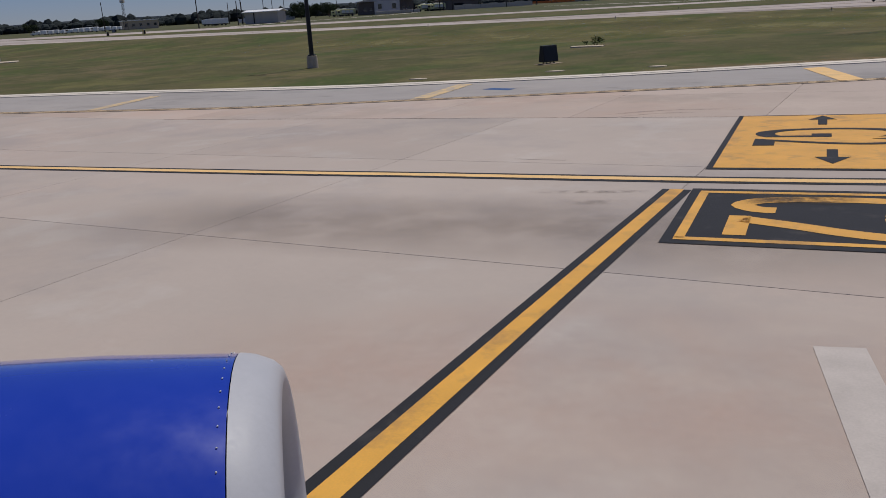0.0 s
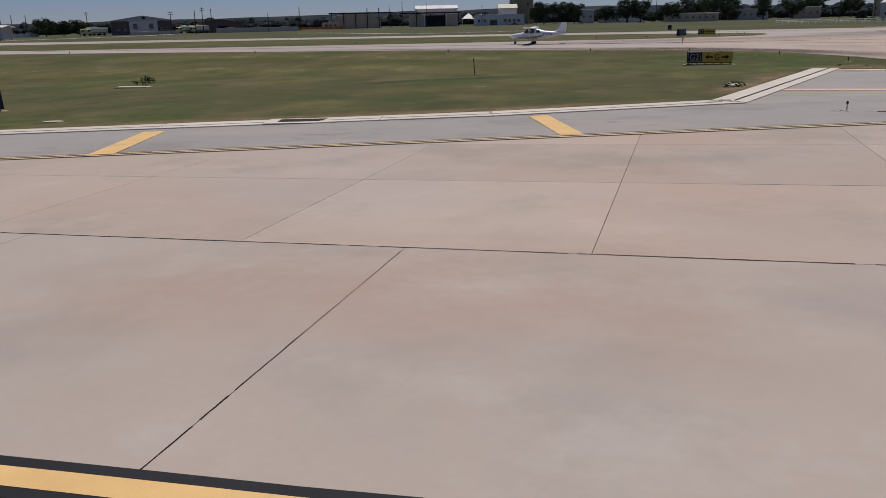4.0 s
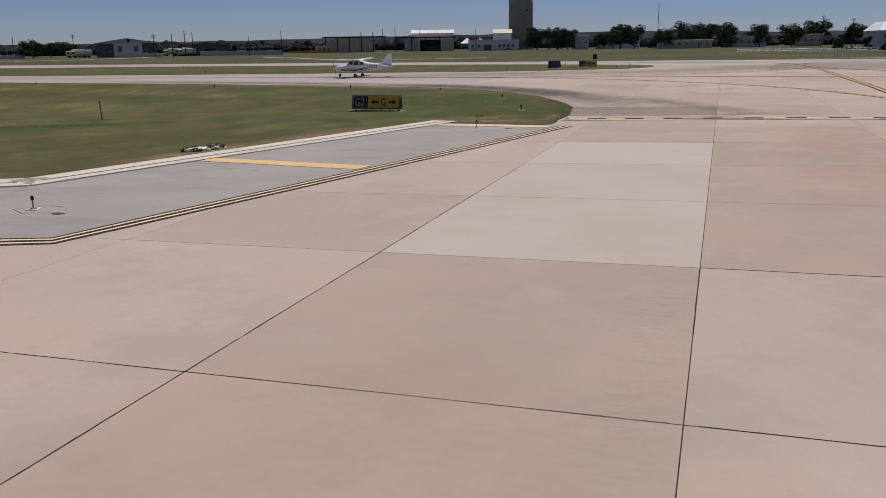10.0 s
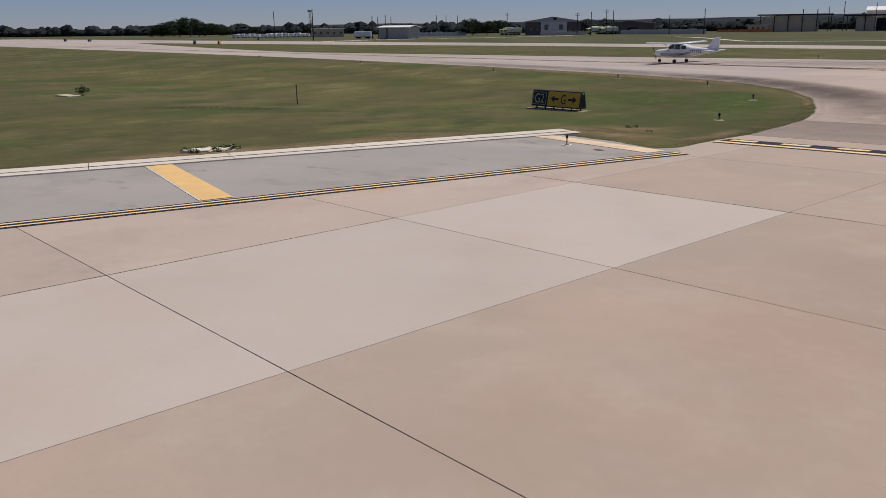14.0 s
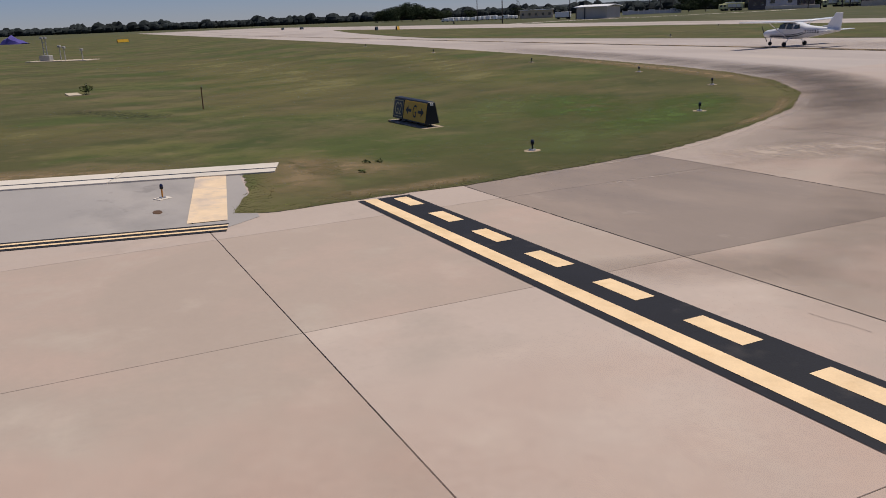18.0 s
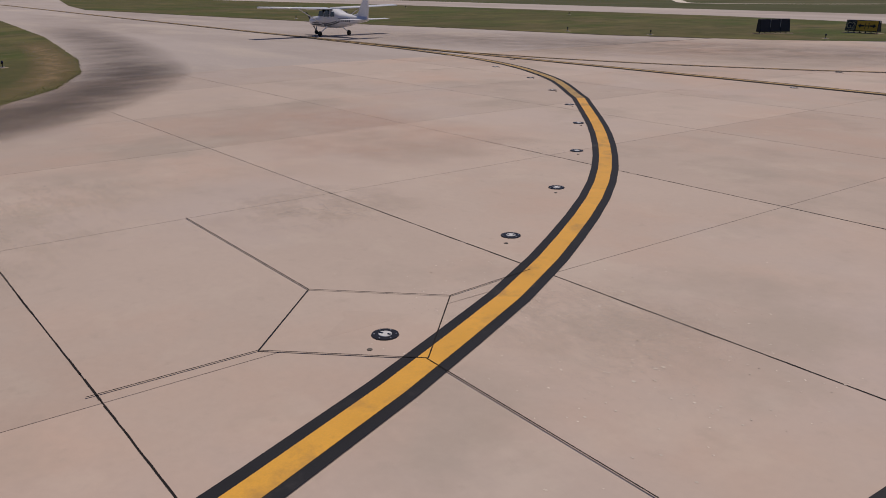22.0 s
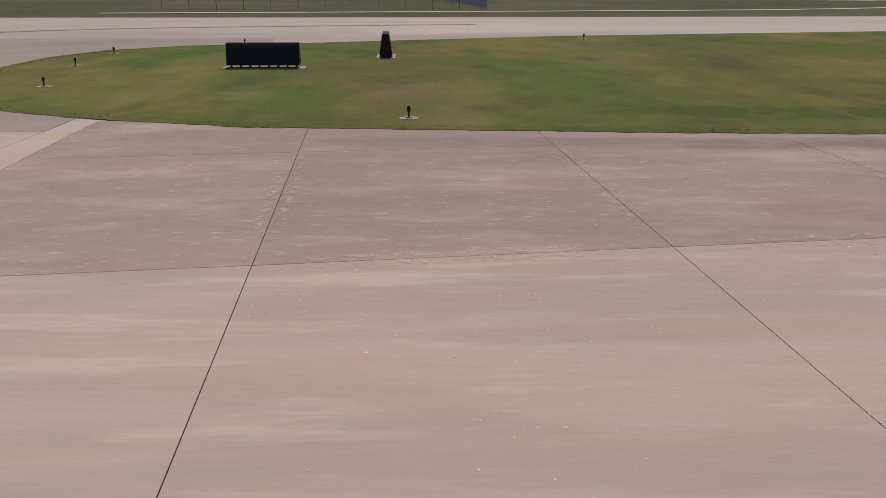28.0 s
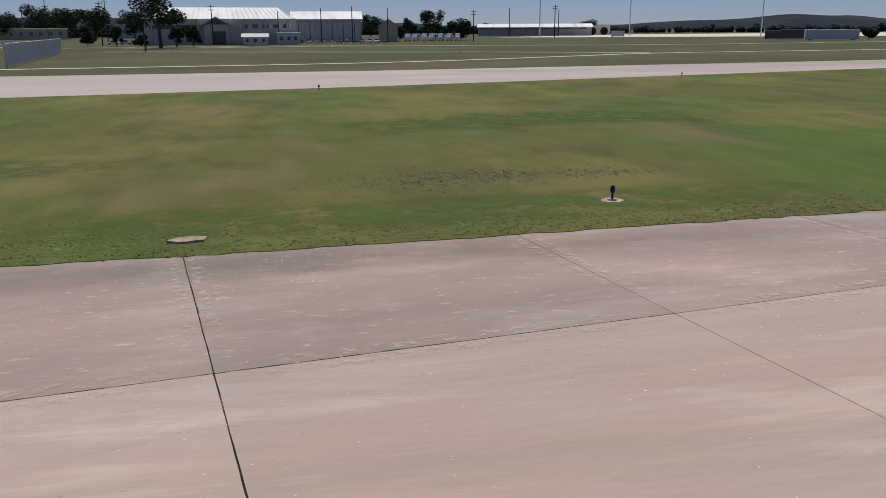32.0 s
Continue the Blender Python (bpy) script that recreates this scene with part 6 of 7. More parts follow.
def ridge(name, pts, lab):
    """A long hill by its crest: (x, y, height) points."""
    bm = bmesh.new()
    prev = None
    P = [Vector(p) for p in pts]
    fine = []
    for a, b in zip(P[:-1], P[1:]):
        for k in range(14):
            q = a.lerp(b, k / 14)
            s = k / 14
            q.z = a.z + (b.z - a.z) * s * s * (3 - 2 * s) + noise.noise(Vector((q.x * .006, q.y * .006, 3))) * 5
            fine.append(q)
    fine.append(P[-1])
    for p in fine:
        d = Vector((p.x, p.y, 0)).normalized()
        row = [bm.verts.new((p.x - d.x * 260, p.y - d.y * 260, -1)), bm.verts.new((p.x - d.x * 120, p.y - d.y * 120, p.z * 0.62)), bm.verts.new(p), bm.verts.new((p.x + d.x * 300, p.y + d.y * 300, -1))]
        if prev:
            for k in range(3):
                bm.faces.new((prev[k], row[k], row[k + 1], prev[k + 1]))
        prev = row
    bmesh.ops.recalc_face_normals(bm, faces=bm.faces[:])
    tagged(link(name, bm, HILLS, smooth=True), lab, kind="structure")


ridge("hills_west", [(-3600, -900, 12), (-3500, 300, 18), (-3200, 1300, 22), (-2500, 2300, 28), (-1700, 2900, 36), (-900, 3200, 46), (-300, 3300, 48), (400, 3300, 34), (900, 3100, 14)], "low hazy wooded hills on the horizon")
ridge("hills_east", [(700, 2950, 6), (1220, 2690, 16), (1500, 2580, 30), (1730, 2450, 43), (1850, 2370, 40), (1960, 2275, 26), (2300, 1950, 16), (2900, 1300, 8)], "long hazy wooded hill on the horizon")

# ---------------------------------------------------------------- jet engine beside the start of the way, set to fit the camera's first view
BLUE_PAINT = mat("blue_engine_paint", (0.014, 0.042, 0.36), 0.22, spread=0.03, grain=(0.8, 6), bump=0.0, coat=0.8, spec=0.5)
LIP_METAL = mat("grey_intake_lip", (0.42, 0.42, 0.44), 0.5, 0.0, spread=0.06, grain=(0.5, 40), bump=0.03)


def turned(bm, prof, n=64, flat=0.90):
    """A ring of revolution about x; its underside is slightly flattened."""
    rings = []
    for u, r in prof:
        ring = []
        for k in range(n):
            a = 2 * math.pi * k / n
            z = math.sin(a) * r
            ring.append(bm.verts.new((u, math.cos(a) * r, z * (flat if z < 0 else 1.0))))
        rings.append(ring)
    for r0, r1 in zip(rings, rings[1:]):
        for k in range(n):
            bm.faces.new((r0[k], r0[(k + 1) % n], r1[(k + 1) % n], r1[k]))
    bmesh.ops.recalc_face_normals(bm, faces=bm.faces[:])
    return bm


hd = radians(35.8)
eye0 = Vector((-36.112, -67.412, 2.924))
fwd, lat = Vector((math.cos(hd), math.sin(hd), 0)), Vector((-math.sin(hd), math.cos(hd), 0))
at = eye0 + lat * 3.1 - fwd * 0.36
t = thing("jet_engine", "glossy blue airliner engine cowling with a grey intake lip", "jet engine", (at.x, at.y, 0.55), 39.0)
bm = turned(bmesh.new(), [(-3.8, 1.00), (-3.0, 1.10), (-2.2, 1.12), (-1.4, 1.10), (-0.8, 1.06), (-0.23, 1.0)])
part("cowling", bm, BLUE_PAINT, t, smooth=True)
bm = turned(bmesh.new(), [(-0.225, 1.002), (-0.16, 0.988), (-0.09, 0.955), (-0.055, 0.92), (-0.04, 0.87), (-0.06, 0.82), (-0.12, 0.785), (-0.4, 0.77), (-0.8, 0.78)])
part("intake_lip", bm, LIP_METAL, t, "bare grey metal intake lip", smooth=True)
bm = turned(bmesh.new(), [(-0.82, 0.79), (-0.80, 0.4), (-0.45, 0.16), (-0.30, 0.02)])
part("fan", bm, DARK, t, smooth=True)
bm = turned(bmesh.new(), [(-3.82, 0.98), (-3.5, 0.6), (-4.3, 0.42), (-4.8, 0.1)])
part("exhaust_cone", bm, LIP_METAL, t, smooth=True)
for k in range(64):
    a = 2 * math.pi * (k + 0.5) / 64
    bm = bmesh.new()
    z = math.sin(a) * 1.005
    bmesh.ops.create_icosphere(bm, subdivisions=1, radius=0.0045, matrix=Matrix.Translation((-0.26, math.cos(a) * 1.004, z * (0.9 if z < 0 else 1.0))))
    part("rivet", bm, LIGHTMETAL, t)

# ---------------------------------------------------------------- grass blades and weeds along the edges
def inside(p, outline):
    x, y = p
    c = False
    for (x0, y0), (x1, y1) in zip(outline, outline[1:] + outline[:1]):
        if (y0 > y) != (y1 > y) and x < (x1 - x0) * (y - y0) / (y1 - y0) + x0:
            c = not c
    return c


def edge_points(outline, lo, hi, dens, seed, keep):
    """Points along an outline, lo to hi metres inside it."""
    r = random.Random(seed)
    area = sum(x0 * y1 - x1 * y0 for (x0, y0), (x1, y1) in zip(outline, outline[1:] + outline[:1]))
    sgn = 1 if area > 0 else -1
    for (x0, y0), (x1, y1) in zip(outline, outline[1:] + outline[:1]):
        L = math.hypot(x1 - x0, y1 - y0)
        if L > 130:
            continue
        dx, dy = (x1 - x0) / L, (y1 - y0) / L
        for _ in range(int(L * dens)):
            s, w = r.uniform(0, L), lo + (hi - lo) * r.random() ** 1.6
            x, y = x0 + dx * s - dy * w * sgn, y0 + dy * s + dx * w * sgn
            if keep(x, y):
                yield x, y, r


def tufts(name, pts, lab, hmin=0.04, hmax=0.13, material=None):
    vs, fs = [], []
    for x, y, r in pts:
        z = rise(x, y) + 0.008
        for _ in range(r.randint(3, 5)):
            a = r.uniform(0, 6.283)
            h = r.uniform(hmin, hmax)
            w = h * r.uniform(0.2, 0.4)
            bx, by = x + r.uniform(-.05, .05), y + r.uniform(-.05, .05)
            lx, ly = r.uniform(-1.3, 1.3) * h, r.uniform(-1.3, 1.3) * h
            c, s = math.cos(a) * w, math.sin(a) * w
            i = len(vs)
            vs += [(bx - c, by - s, z), (bx + c, by + s, z), (bx + lx, by + ly, z + h)]
            fs.append((i, i + 1, i + 2))
    me = bpy.data.meshes.new(name)
    me.from_pydata(vs, [], fs)
    me.materials.append(material or BLADES)
    tagged(new(name, me), lab, kind="stuff")


tufts("grass_blades_west", (p for p in edge_points(ISLE_WEST, -0.06, 0.7, 70, 1, lambda x, y: -24 < x and -16 < y < 38) if p[2].random() < 0.06 or inside(p[:2], ISLE_WEST)), "short green and dry grass tufts along the pavement edge", 0.012, 0.034)
tufts("grass_blades_east", (p for p in edge_points(ISLE_EAST, -0.06, 0.7, 70, 2, lambda x, y: x < 108 and y < 110) if p[2].random() < 0.06 or inside(p[:2], ISLE_EAST)), "short green grass tufts along the pavement edge", 0.012, 0.034)

r9 = random.Random(21)
for k in range(3):
    x, y = r9.uniform(-9.5, -6.2), r9.uniform(5.6, 9.0)
    t = thing("weed_clump", "low leafy green weed clump in the grass", "weed", (x, y, rise(x, y) + 0.02), 0, "weeds in the grass")
    bm = bmesh.new()
    leaf_cloud(bm, [(0, 0, 0.03, 0.11), (0.10, 0.05, 0.03, 0.07)], 36, 0.04, k)
    part("leaves", bm, WEED, t)

# leafy plants round the broken headwall
for k, (dx, dy) in enumerate(((-1.35, 0.2), (-0.95, -0.35), (-0.35, 0.42), (0.30, -0.38), (0.95, 0.32), (1.35, -0.05), (1.6, 0.3))):
    p = pose(-16.5, -7.4, 0, 0, 0, 74) @ Vector((dx * 0.62, dy * 0.8, 0))
    t = thing("weed_clump", "dark green leafy weed beside broken concrete", "weed", (p.x, p.y, rise(p.x, p.y) + 0.01), 0, "weeds round the headwall")
    bm = bmesh.new()
    leaf_cloud(bm, [(0, 0, 0.08, 0.16), (0.14, 0.06, 0.06, 0.11), (-0.1, -0.08, 0.10, 0.1)], 90, 0.05, 60 + k)
    part("leaves", bm, WEED, t)


def weed_bed(name, cx, cy, rx, ry, count, seed, material, lab, size=0.03):
    """Low broad leaves scattered in a bed that thins out towards its rim."""
    r = random.Random(seed)
    vs, fs = [], []
    for _ in range(count):
        u, v = r.gauss(0, 0.45), r.gauss(0, 0.45)
        x, y = cx + u * rx, cy + v * ry
        if not (inside((x, y), ISLE_EAST) or inside((x, y), ISLE_WEST)):
            continue
        a, w, i = r.uniform(0, 6.283), size * r.uniform(0.5, 1.5), len(vs)
        c, n, z = math.cos(a) * w, math.sin(a) * w, rise(x, y) + r.uniform(0.012, 0.020)
        t1, t2 = r.uniform(-.2, .2) * w, r.uniform(-.2, .2) * w
        vs += [(x - c, y - n, z - t1), (x + n * 0.6, y - c * 0.6, z - t2), (x + c, y + n, z + t1), (x - n * 0.6, y + c * 0.6, z + t2)]
        fs.append((i, i + 1, i + 2, i + 3))
    me = bpy.data.meshes.new(name)
    me.from_pydata(vs, [], fs)
    me.materials.append(material)
    tagged(new(name, me), lab, kind="stuff")


CLOVER = mat("clover_leaves", (0.100, 0.150, 0.046), 0.85, spread=0.2, isle=0.3, bump=0.0, spec=0.2)
SEDGE = mat("grey_green_weed_leaves", (0.125, 0.128, 0.078), 0.9, spread=0.2, isle=0.45, bump=0.0, spec=0.15)
weed_bed("weed_bed", 94.3, 83.5, 3.2, 1.6, 2600, 0, SEDGE, "mottled grey-green weeds in the mown grass")
weed_bed("weed_bed", 95.8, 83.8, 2.2, 1.0, 1100, 1, SEDGE, "mottled grey-green weeds in the mown grass")
weed_bed("weed_bed", 98.6, 83.6, 2.0, 1.0, 1000, 2, SEDGE, "mottled grey-green weeds in the mown grass")
weed_bed("clover_bed", 78.0, 78.6, 6.0, 1.5, 1500, 20, CLOVER, "low dark clover along the pavement edge")
weed_bed("clover_bed", 83.0, 78.6, 6.0, 1.5, 1500, 21, CLOVER, "low dark clover along the pavement edge")
weed_bed("clover_bed", 88.0, 78.6, 6.0, 1.5, 1500, 22, CLOVER, "low dark clover along the pavement edge")
weed_bed("clover_bed", 93.0, 78.6, 6.0, 1.5, 1500, 23, CLOVER, "low dark clover along the pavement edge")
weed_bed("clover_bed", 98.0, 78.6, 6.0, 1.5, 1500, 24, CLOVER, "low dark clover along the pavement edge")
weed_bed("clover_bed", 103.0, 78.6, 6.0, 1.5, 1500, 25, CLOVER, "low dark clover along the pavement edge")
# ---------------------------------------------------------------- concrete slabs, one by one


def grid_slab(parent, q, material, n=1, gx=0.0042, gy=0.006):
    """A slab by its four joint crossings, laid on the slope, its chamfered rim proud of the filled joint."""
    (ax, ay), (bx, by), (cx, cy), (dx, dy) = q
    bm = bmesh.new()
    vs = []
    w, l = abs(bx - ax), abs(dy - ay)
    us = [gx / w, (gx + 0.003) / w, 1 - (gx + 0.003) / w, 1 - gx / w]
    if ax + 0.1 < 10 < bx - 0.1:
        us.insert(2, (10 - ax) / w)
    ts = [gy / l] + [(gy + 0.003) / l + (1 - 2 * (gy + 0.003) / l) * k / n for k in range(n + 1)] + [1 - gy / l]
    for j, t in enumerate(ts):
        row = []
        for i, u in enumerate(us):
            x = (ax + (bx - ax) * u) * (1 - t) + (dx + (cx - dx) * u) * t
            y = (ay + (by - ay) * u) * (1 - t) + (dy + (cy - dy) * u) * t
            row.append(bm.verts.new((x, y, rise(x, y) - (0.012 if i in (0, len(us) - 1) or j in (0, n + 2) else 0.0))))
        vs.append(row)
    for r0, r1 in zip(vs, vs[1:]):
        for i in range(len(us) - 1):
            bm.faces.new((r0[i], r0[i + 1], r1[i + 1], r1[i]))
    part("slab", bm, material, parent)


ROWS_Y = [-81, -73, -65, -56.7, -48.93, -41.1, -34.87, -28.75, -22.57, -16.35, -10.05, -3.9, 2.3, 8.6, 14.9, 21.3, 27.4, 33.3, 39.1, 44.8, 50.6, 56.3, 62.0, 67.7, 73.2, 78.4, 84.4]
COLS_APRON = [-105, -97, -89, -81, -73, -65, -56.5, -48, -39.9, -31.9, -23.9, -15.9, -7.9, 0.1, 8.1, 16.1, 24.1, 32.1, 40.1]
COLS_LANE = [-27.0 - 38.0 / 6 * k for k in range(12, 0, -1)] + [-27.0, -20.5, -14.2, -8.18, -2.25, 3.66, 9.65, 15.65, 21.65, 27.65, 33.65, 39.65, 45.65]
COLS_JUNCTION = [-19.4, -13.5, -7.6, -1.8, 4.07, 9.95, 15.8, 21.52, 27.56, 33.4, 39.3, 46.0]


def col_x(nm, c, y):
    """Where a long joint runs at y: the two grids lean a little to the east."""
    if nm == "apron_slabs" or c < -60:
        return c
    if nm == "taxilane_slabs":
        return c + 0.0085 * (y + 22)
    return c + (0.008 * (y - 22) if c < 46 else 0.1)


PAVED = {}
for nm, y0, y1, cols in (("apron_slabs", -90, -41.1, COLS_APRON), ("taxilane_slabs", -41.1, 20, COLS_LANE), ("junction_slabs", 20, 90, COLS_JUNCTION)):
    par = PAVED[nm] = tagged(new(nm), "large beige concrete pavement slabs with dark joints", "pavement", kind="structure")
    rows = [(a, b) for a, b in zip(ROWS_Y, ROWS_Y[1:]) if y0 <= (a + b) / 2 < y1]
    for a, b in rows:
        cy = (a + b) / 2
        for c0, c1 in zip(cols, cols[1:]):
            q = [(col_x(nm, c0, a), a), (col_x(nm, c1, a), a), (col_x(nm, c1, b), b), (col_x(nm, c0, b), b)]
            cx = (q[0][0] + q[2][0]) / 2
            if -22 < cy < 20 and cx < -20 or any(all(inside((cx + sx * 3, cy + sy * 3), o) for sx in (-1, 1) for sy in (-1, 1)) for o in (ISLE_WEST, ISLE_EAST)):
                continue
            m = CONC_DUSK if cx < 4.1 and 8.6 < cy < 14.9 else CONC_GREYED if cy > 78.4 and cx > 9 else CONC_ROSE if 4.1 < cx < 10 and 8.6 < cy < 14.9 else CONC_LIGHT if -2.4 < cx < 3.9 and -22.7 < cy < -3.8 else CONC_APRON if nm == "apron_slabs" else CONC_ROSE if nm == "taxilane_slabs" and (-2.4 < cx < 3.9 and (cy < -22.6 or cy > -3.9) or 3.9 < cx < 10 and -22.6 < cy < 2.3) else CONC
            grid_slab(par, q, m, 6 if 8 < b and a < 46 and cx < 14 else 1)
    x0, x1, lo, hi = cols[0], cols[-1], rows[0][0], rows[-1][1]
    sheet("joint_bed", [(x0 + .2, lo + .1), (x1 - .2, lo + .1), (x1 - .2, hi - .1), (x0 + .2, hi - .1)], FILLER, -0.008, "", par, kind="")
APRON, LANE, JUNCTION = PAVED["apron_slabs"], PAVED["taxilane_slabs"], PAVED["junction_slabs"]
par = TAXIWAY = tagged(new("taxiway_slabs"), "stained worn concrete taxiway slabs with dark joints", "pavement", kind="structure")
ROW_BEND = [(47.5, 67.5), (53.5, 68.15), (59.5, 68.84), (65.41, 69.48), (71.35, 69.93), (77.3, 70.52), (83.26, 71.42), (89.2, 72.14), (95.2, 72.85), (101.2, 73.6), (107.2, 74.4), (113.2, 75.2)]


def grid_point(k, v):
    """A crossing of the taxiway's joints, whose cross joints turn a little with the bend."""
    crs = radians(5.5 + 3.9 * k / 4.5)
    return Vector((*ROW_BEND[k + 3], 0)) + Vector((-math.sin(crs), math.cos(crs), 0)) * v


def flat_slab(parent, q, material):
    """A four-cornered slab by its joint crossings, with chamfered edges."""
    mid = sum(q, Vector()) / 4
    bm = bmesh.new()
    rings = [[bm.verts.new((v.x - math.copysign(g, v.x - mid.x), v.y - math.copysign(g * 1.3, v.y - mid.y), z)) for v in q] for g, z in ((0.005, -0.03), (0.005, -0.005), (0.008, 0.0))]
    for r0, r1 in zip(rings, rings[1:]):
        for i in range(4):
            bm.faces.new((r0[i], r0[(i + 1) % 4], r1[(i + 1) % 4], r1[i]))
    bm.faces.new(rings[2])
    part("slab", bm, material, parent)


# closing slabs between the two grids
for a, b in zip(ROWS_Y, ROWS_Y[1:]):
    if 44 < a < 78:
        ends = []
        for y in (a, b):
            p, d = grid_point(-3, 0), grid_point(-3, 1) - grid_point(-3, 0)
            ends.append(p + d * ((y - p.y) / d.y))
        flat_slab(par, [Vector((46.1, a, 0)), ends[0], ends[1], Vector((46.1, b, 0))], CONC)
sheet("joint_bed", [(46.0, 45), (47.9, 45), (46.6, 78), (46.0, 78)], FILLER, -0.005, "", par, kind="")
for k in range(-3, 8):
    for a, b in ((-22.8, -15.2), (-15.2, -7.6), (-7.6, 0.0), (0.0, 7.6), (7.6, 12.5)):
        q = [grid_point(k, a), grid_point(k + 1, a), grid_point(k + 1, b), grid_point(k, b)]
        if all(inside((v.x, v.y), ISLE_EAST) for v in q):
            continue
        flat_slab(par, q, CONC_OUTER if a >= 0 else CONC_WORN)
c = [grid_point(k, v) for k, v in ((-3, -22.6), (8, -22.6), (8, 12.3), (-3, 12.3))]
sheet("joint_bed", [(p.x, p.y) for p in c], FILLER, -0.005, "", par, kind="")

# ---------------------------------------------------------------- saw cuts, cracks, stains and wear on the slabs
patch = bmesh.new()
patch.faces.new([patch.verts.new((x, y, rise(x, y) + 0.0025)) for x, y in ((8.53, 30.41), (9.85, 29.07), (11.13, 30.4), (9.85, 31.71))])
part("patch_slab", patch, CONC, JUNCTION)
for pts, w in (([(4.14, 30.47), (8.53, 30.41)], 0.015), ([(8.53, 30.41), (9.85, 31.71)], 0.015), ([(9.85, 31.71), (11.13, 30.4)], 0.015), ([(11.13, 30.4), (9.85, 29.07)], 0.015), ([(9.85, 29.07), (8.53, 30.41)], 0.015),
               ([(9.85, 31.71), (9.75, 33.2)], 0.015), ([(9.85, 29.07), (9.8, 27.3)], 0.015), ([(11.13, 30.38), (15.0, 30.3)], 0.015)):
    bm = bmesh.new()
    band(bm, smooth_line(pts), -w / 2, w / 2, 0.0165)
    part("saw_cut", bm, FILLER, JUNCTION)


def crack(parent, a, b, w, seed):
    """A wandering hairline crack."""
    r = random.Random(seed)
    a, b = Vector((*a, 0)), Vector((*b, 0))
    n = max(4, int((b - a).length / 0.07))
    line, o = [], 0.0
    for k in range(n + 1):
        o = o * 0.8 + r.uniform(-0.012, 0.012)
        d = (b - a).normalized()
        line.append(a + (b - a) * (k / n) + Vector((-d.y, d.x, 0)) * o)
    bm = bmesh.new()
    band(bm, line, -w / 2, w / 2, 0.0045)
    part("crack", bm, RUBBER, parent)


for n, (a, b, w) in enumerate((((26.44, 53.81), (26.95, 53.70), 0.018), ((26.90, 53.71), (27.33, 53.76), 0.010), ((26.62, 53.78), (26.50, 53.95), 0.010), ((26.5, 51.1), (27.9, 51.27), 0.012), ((6.78, 8.09), (7.63, 8.16), 0.006), ((5.0, 9.1), (5.6, 9.0), 0.005), ((17.04, 42.3), (17.40, 42.38), 0.012), ((-44.8, -48.5), (-43.4, -48.54), 0.02), ((-33.82, -53.19), (-33.33, -53.22), 0.022), ((-33.43, -52.80), (-32.94, -52.82), 0.010), ((-31.81, -53.55), (-31.36, -53.59), 0.014), ((-31.04, -51.65), (-30.79, -51.59), 0.018), ((-29.45, -54.12), (-29.16, -54.21), 0.012))):
    crack(JUNCTION if b[1] > 20 else LANE if b[1] > -41 else APRON, a, b, w, n)

S_DARK = stain_mat("dark_traffic_stain", (0.135, 0.112, 0.100), (0.10, 0.80), 0.5, 0.66, (1.0, 0.6, 1))
S_SMEAR = stain_mat("brown_grey_smear", (0.22, 0.175, 0.145), (0.2, 0.8), 0.5, 0.52)
S_PALE = stain_mat("pale_scuffed_wear", (0.60, 0.51, 0.425), (0.46, 0.66), 2.2, 0.42, (0.35, 1.0, 1))
S_ARC = stain_mat("pale_curved_tyre_scuff", (0.60, 0.52, 0.44), (0.36, 0.60), 3.0, 0.6)
S_RIM = stain_mat("pale_worn_joint_rim", (0.58, 0.49, 0.41), (0.48, 0.60), 5.0, 0.6)
S_PINK = stain_mat("pink_bare_patch", (0.60, 0.425, 0.345), (0.34, 0.68), 0.35, 0.42)
S_RUBBER = stain_mat("tyre_rubber_scuff", (0.09, 0.08, 0.07), (0.40, 0.66), 4.0, 0.5)
LEVEL = 0.0030
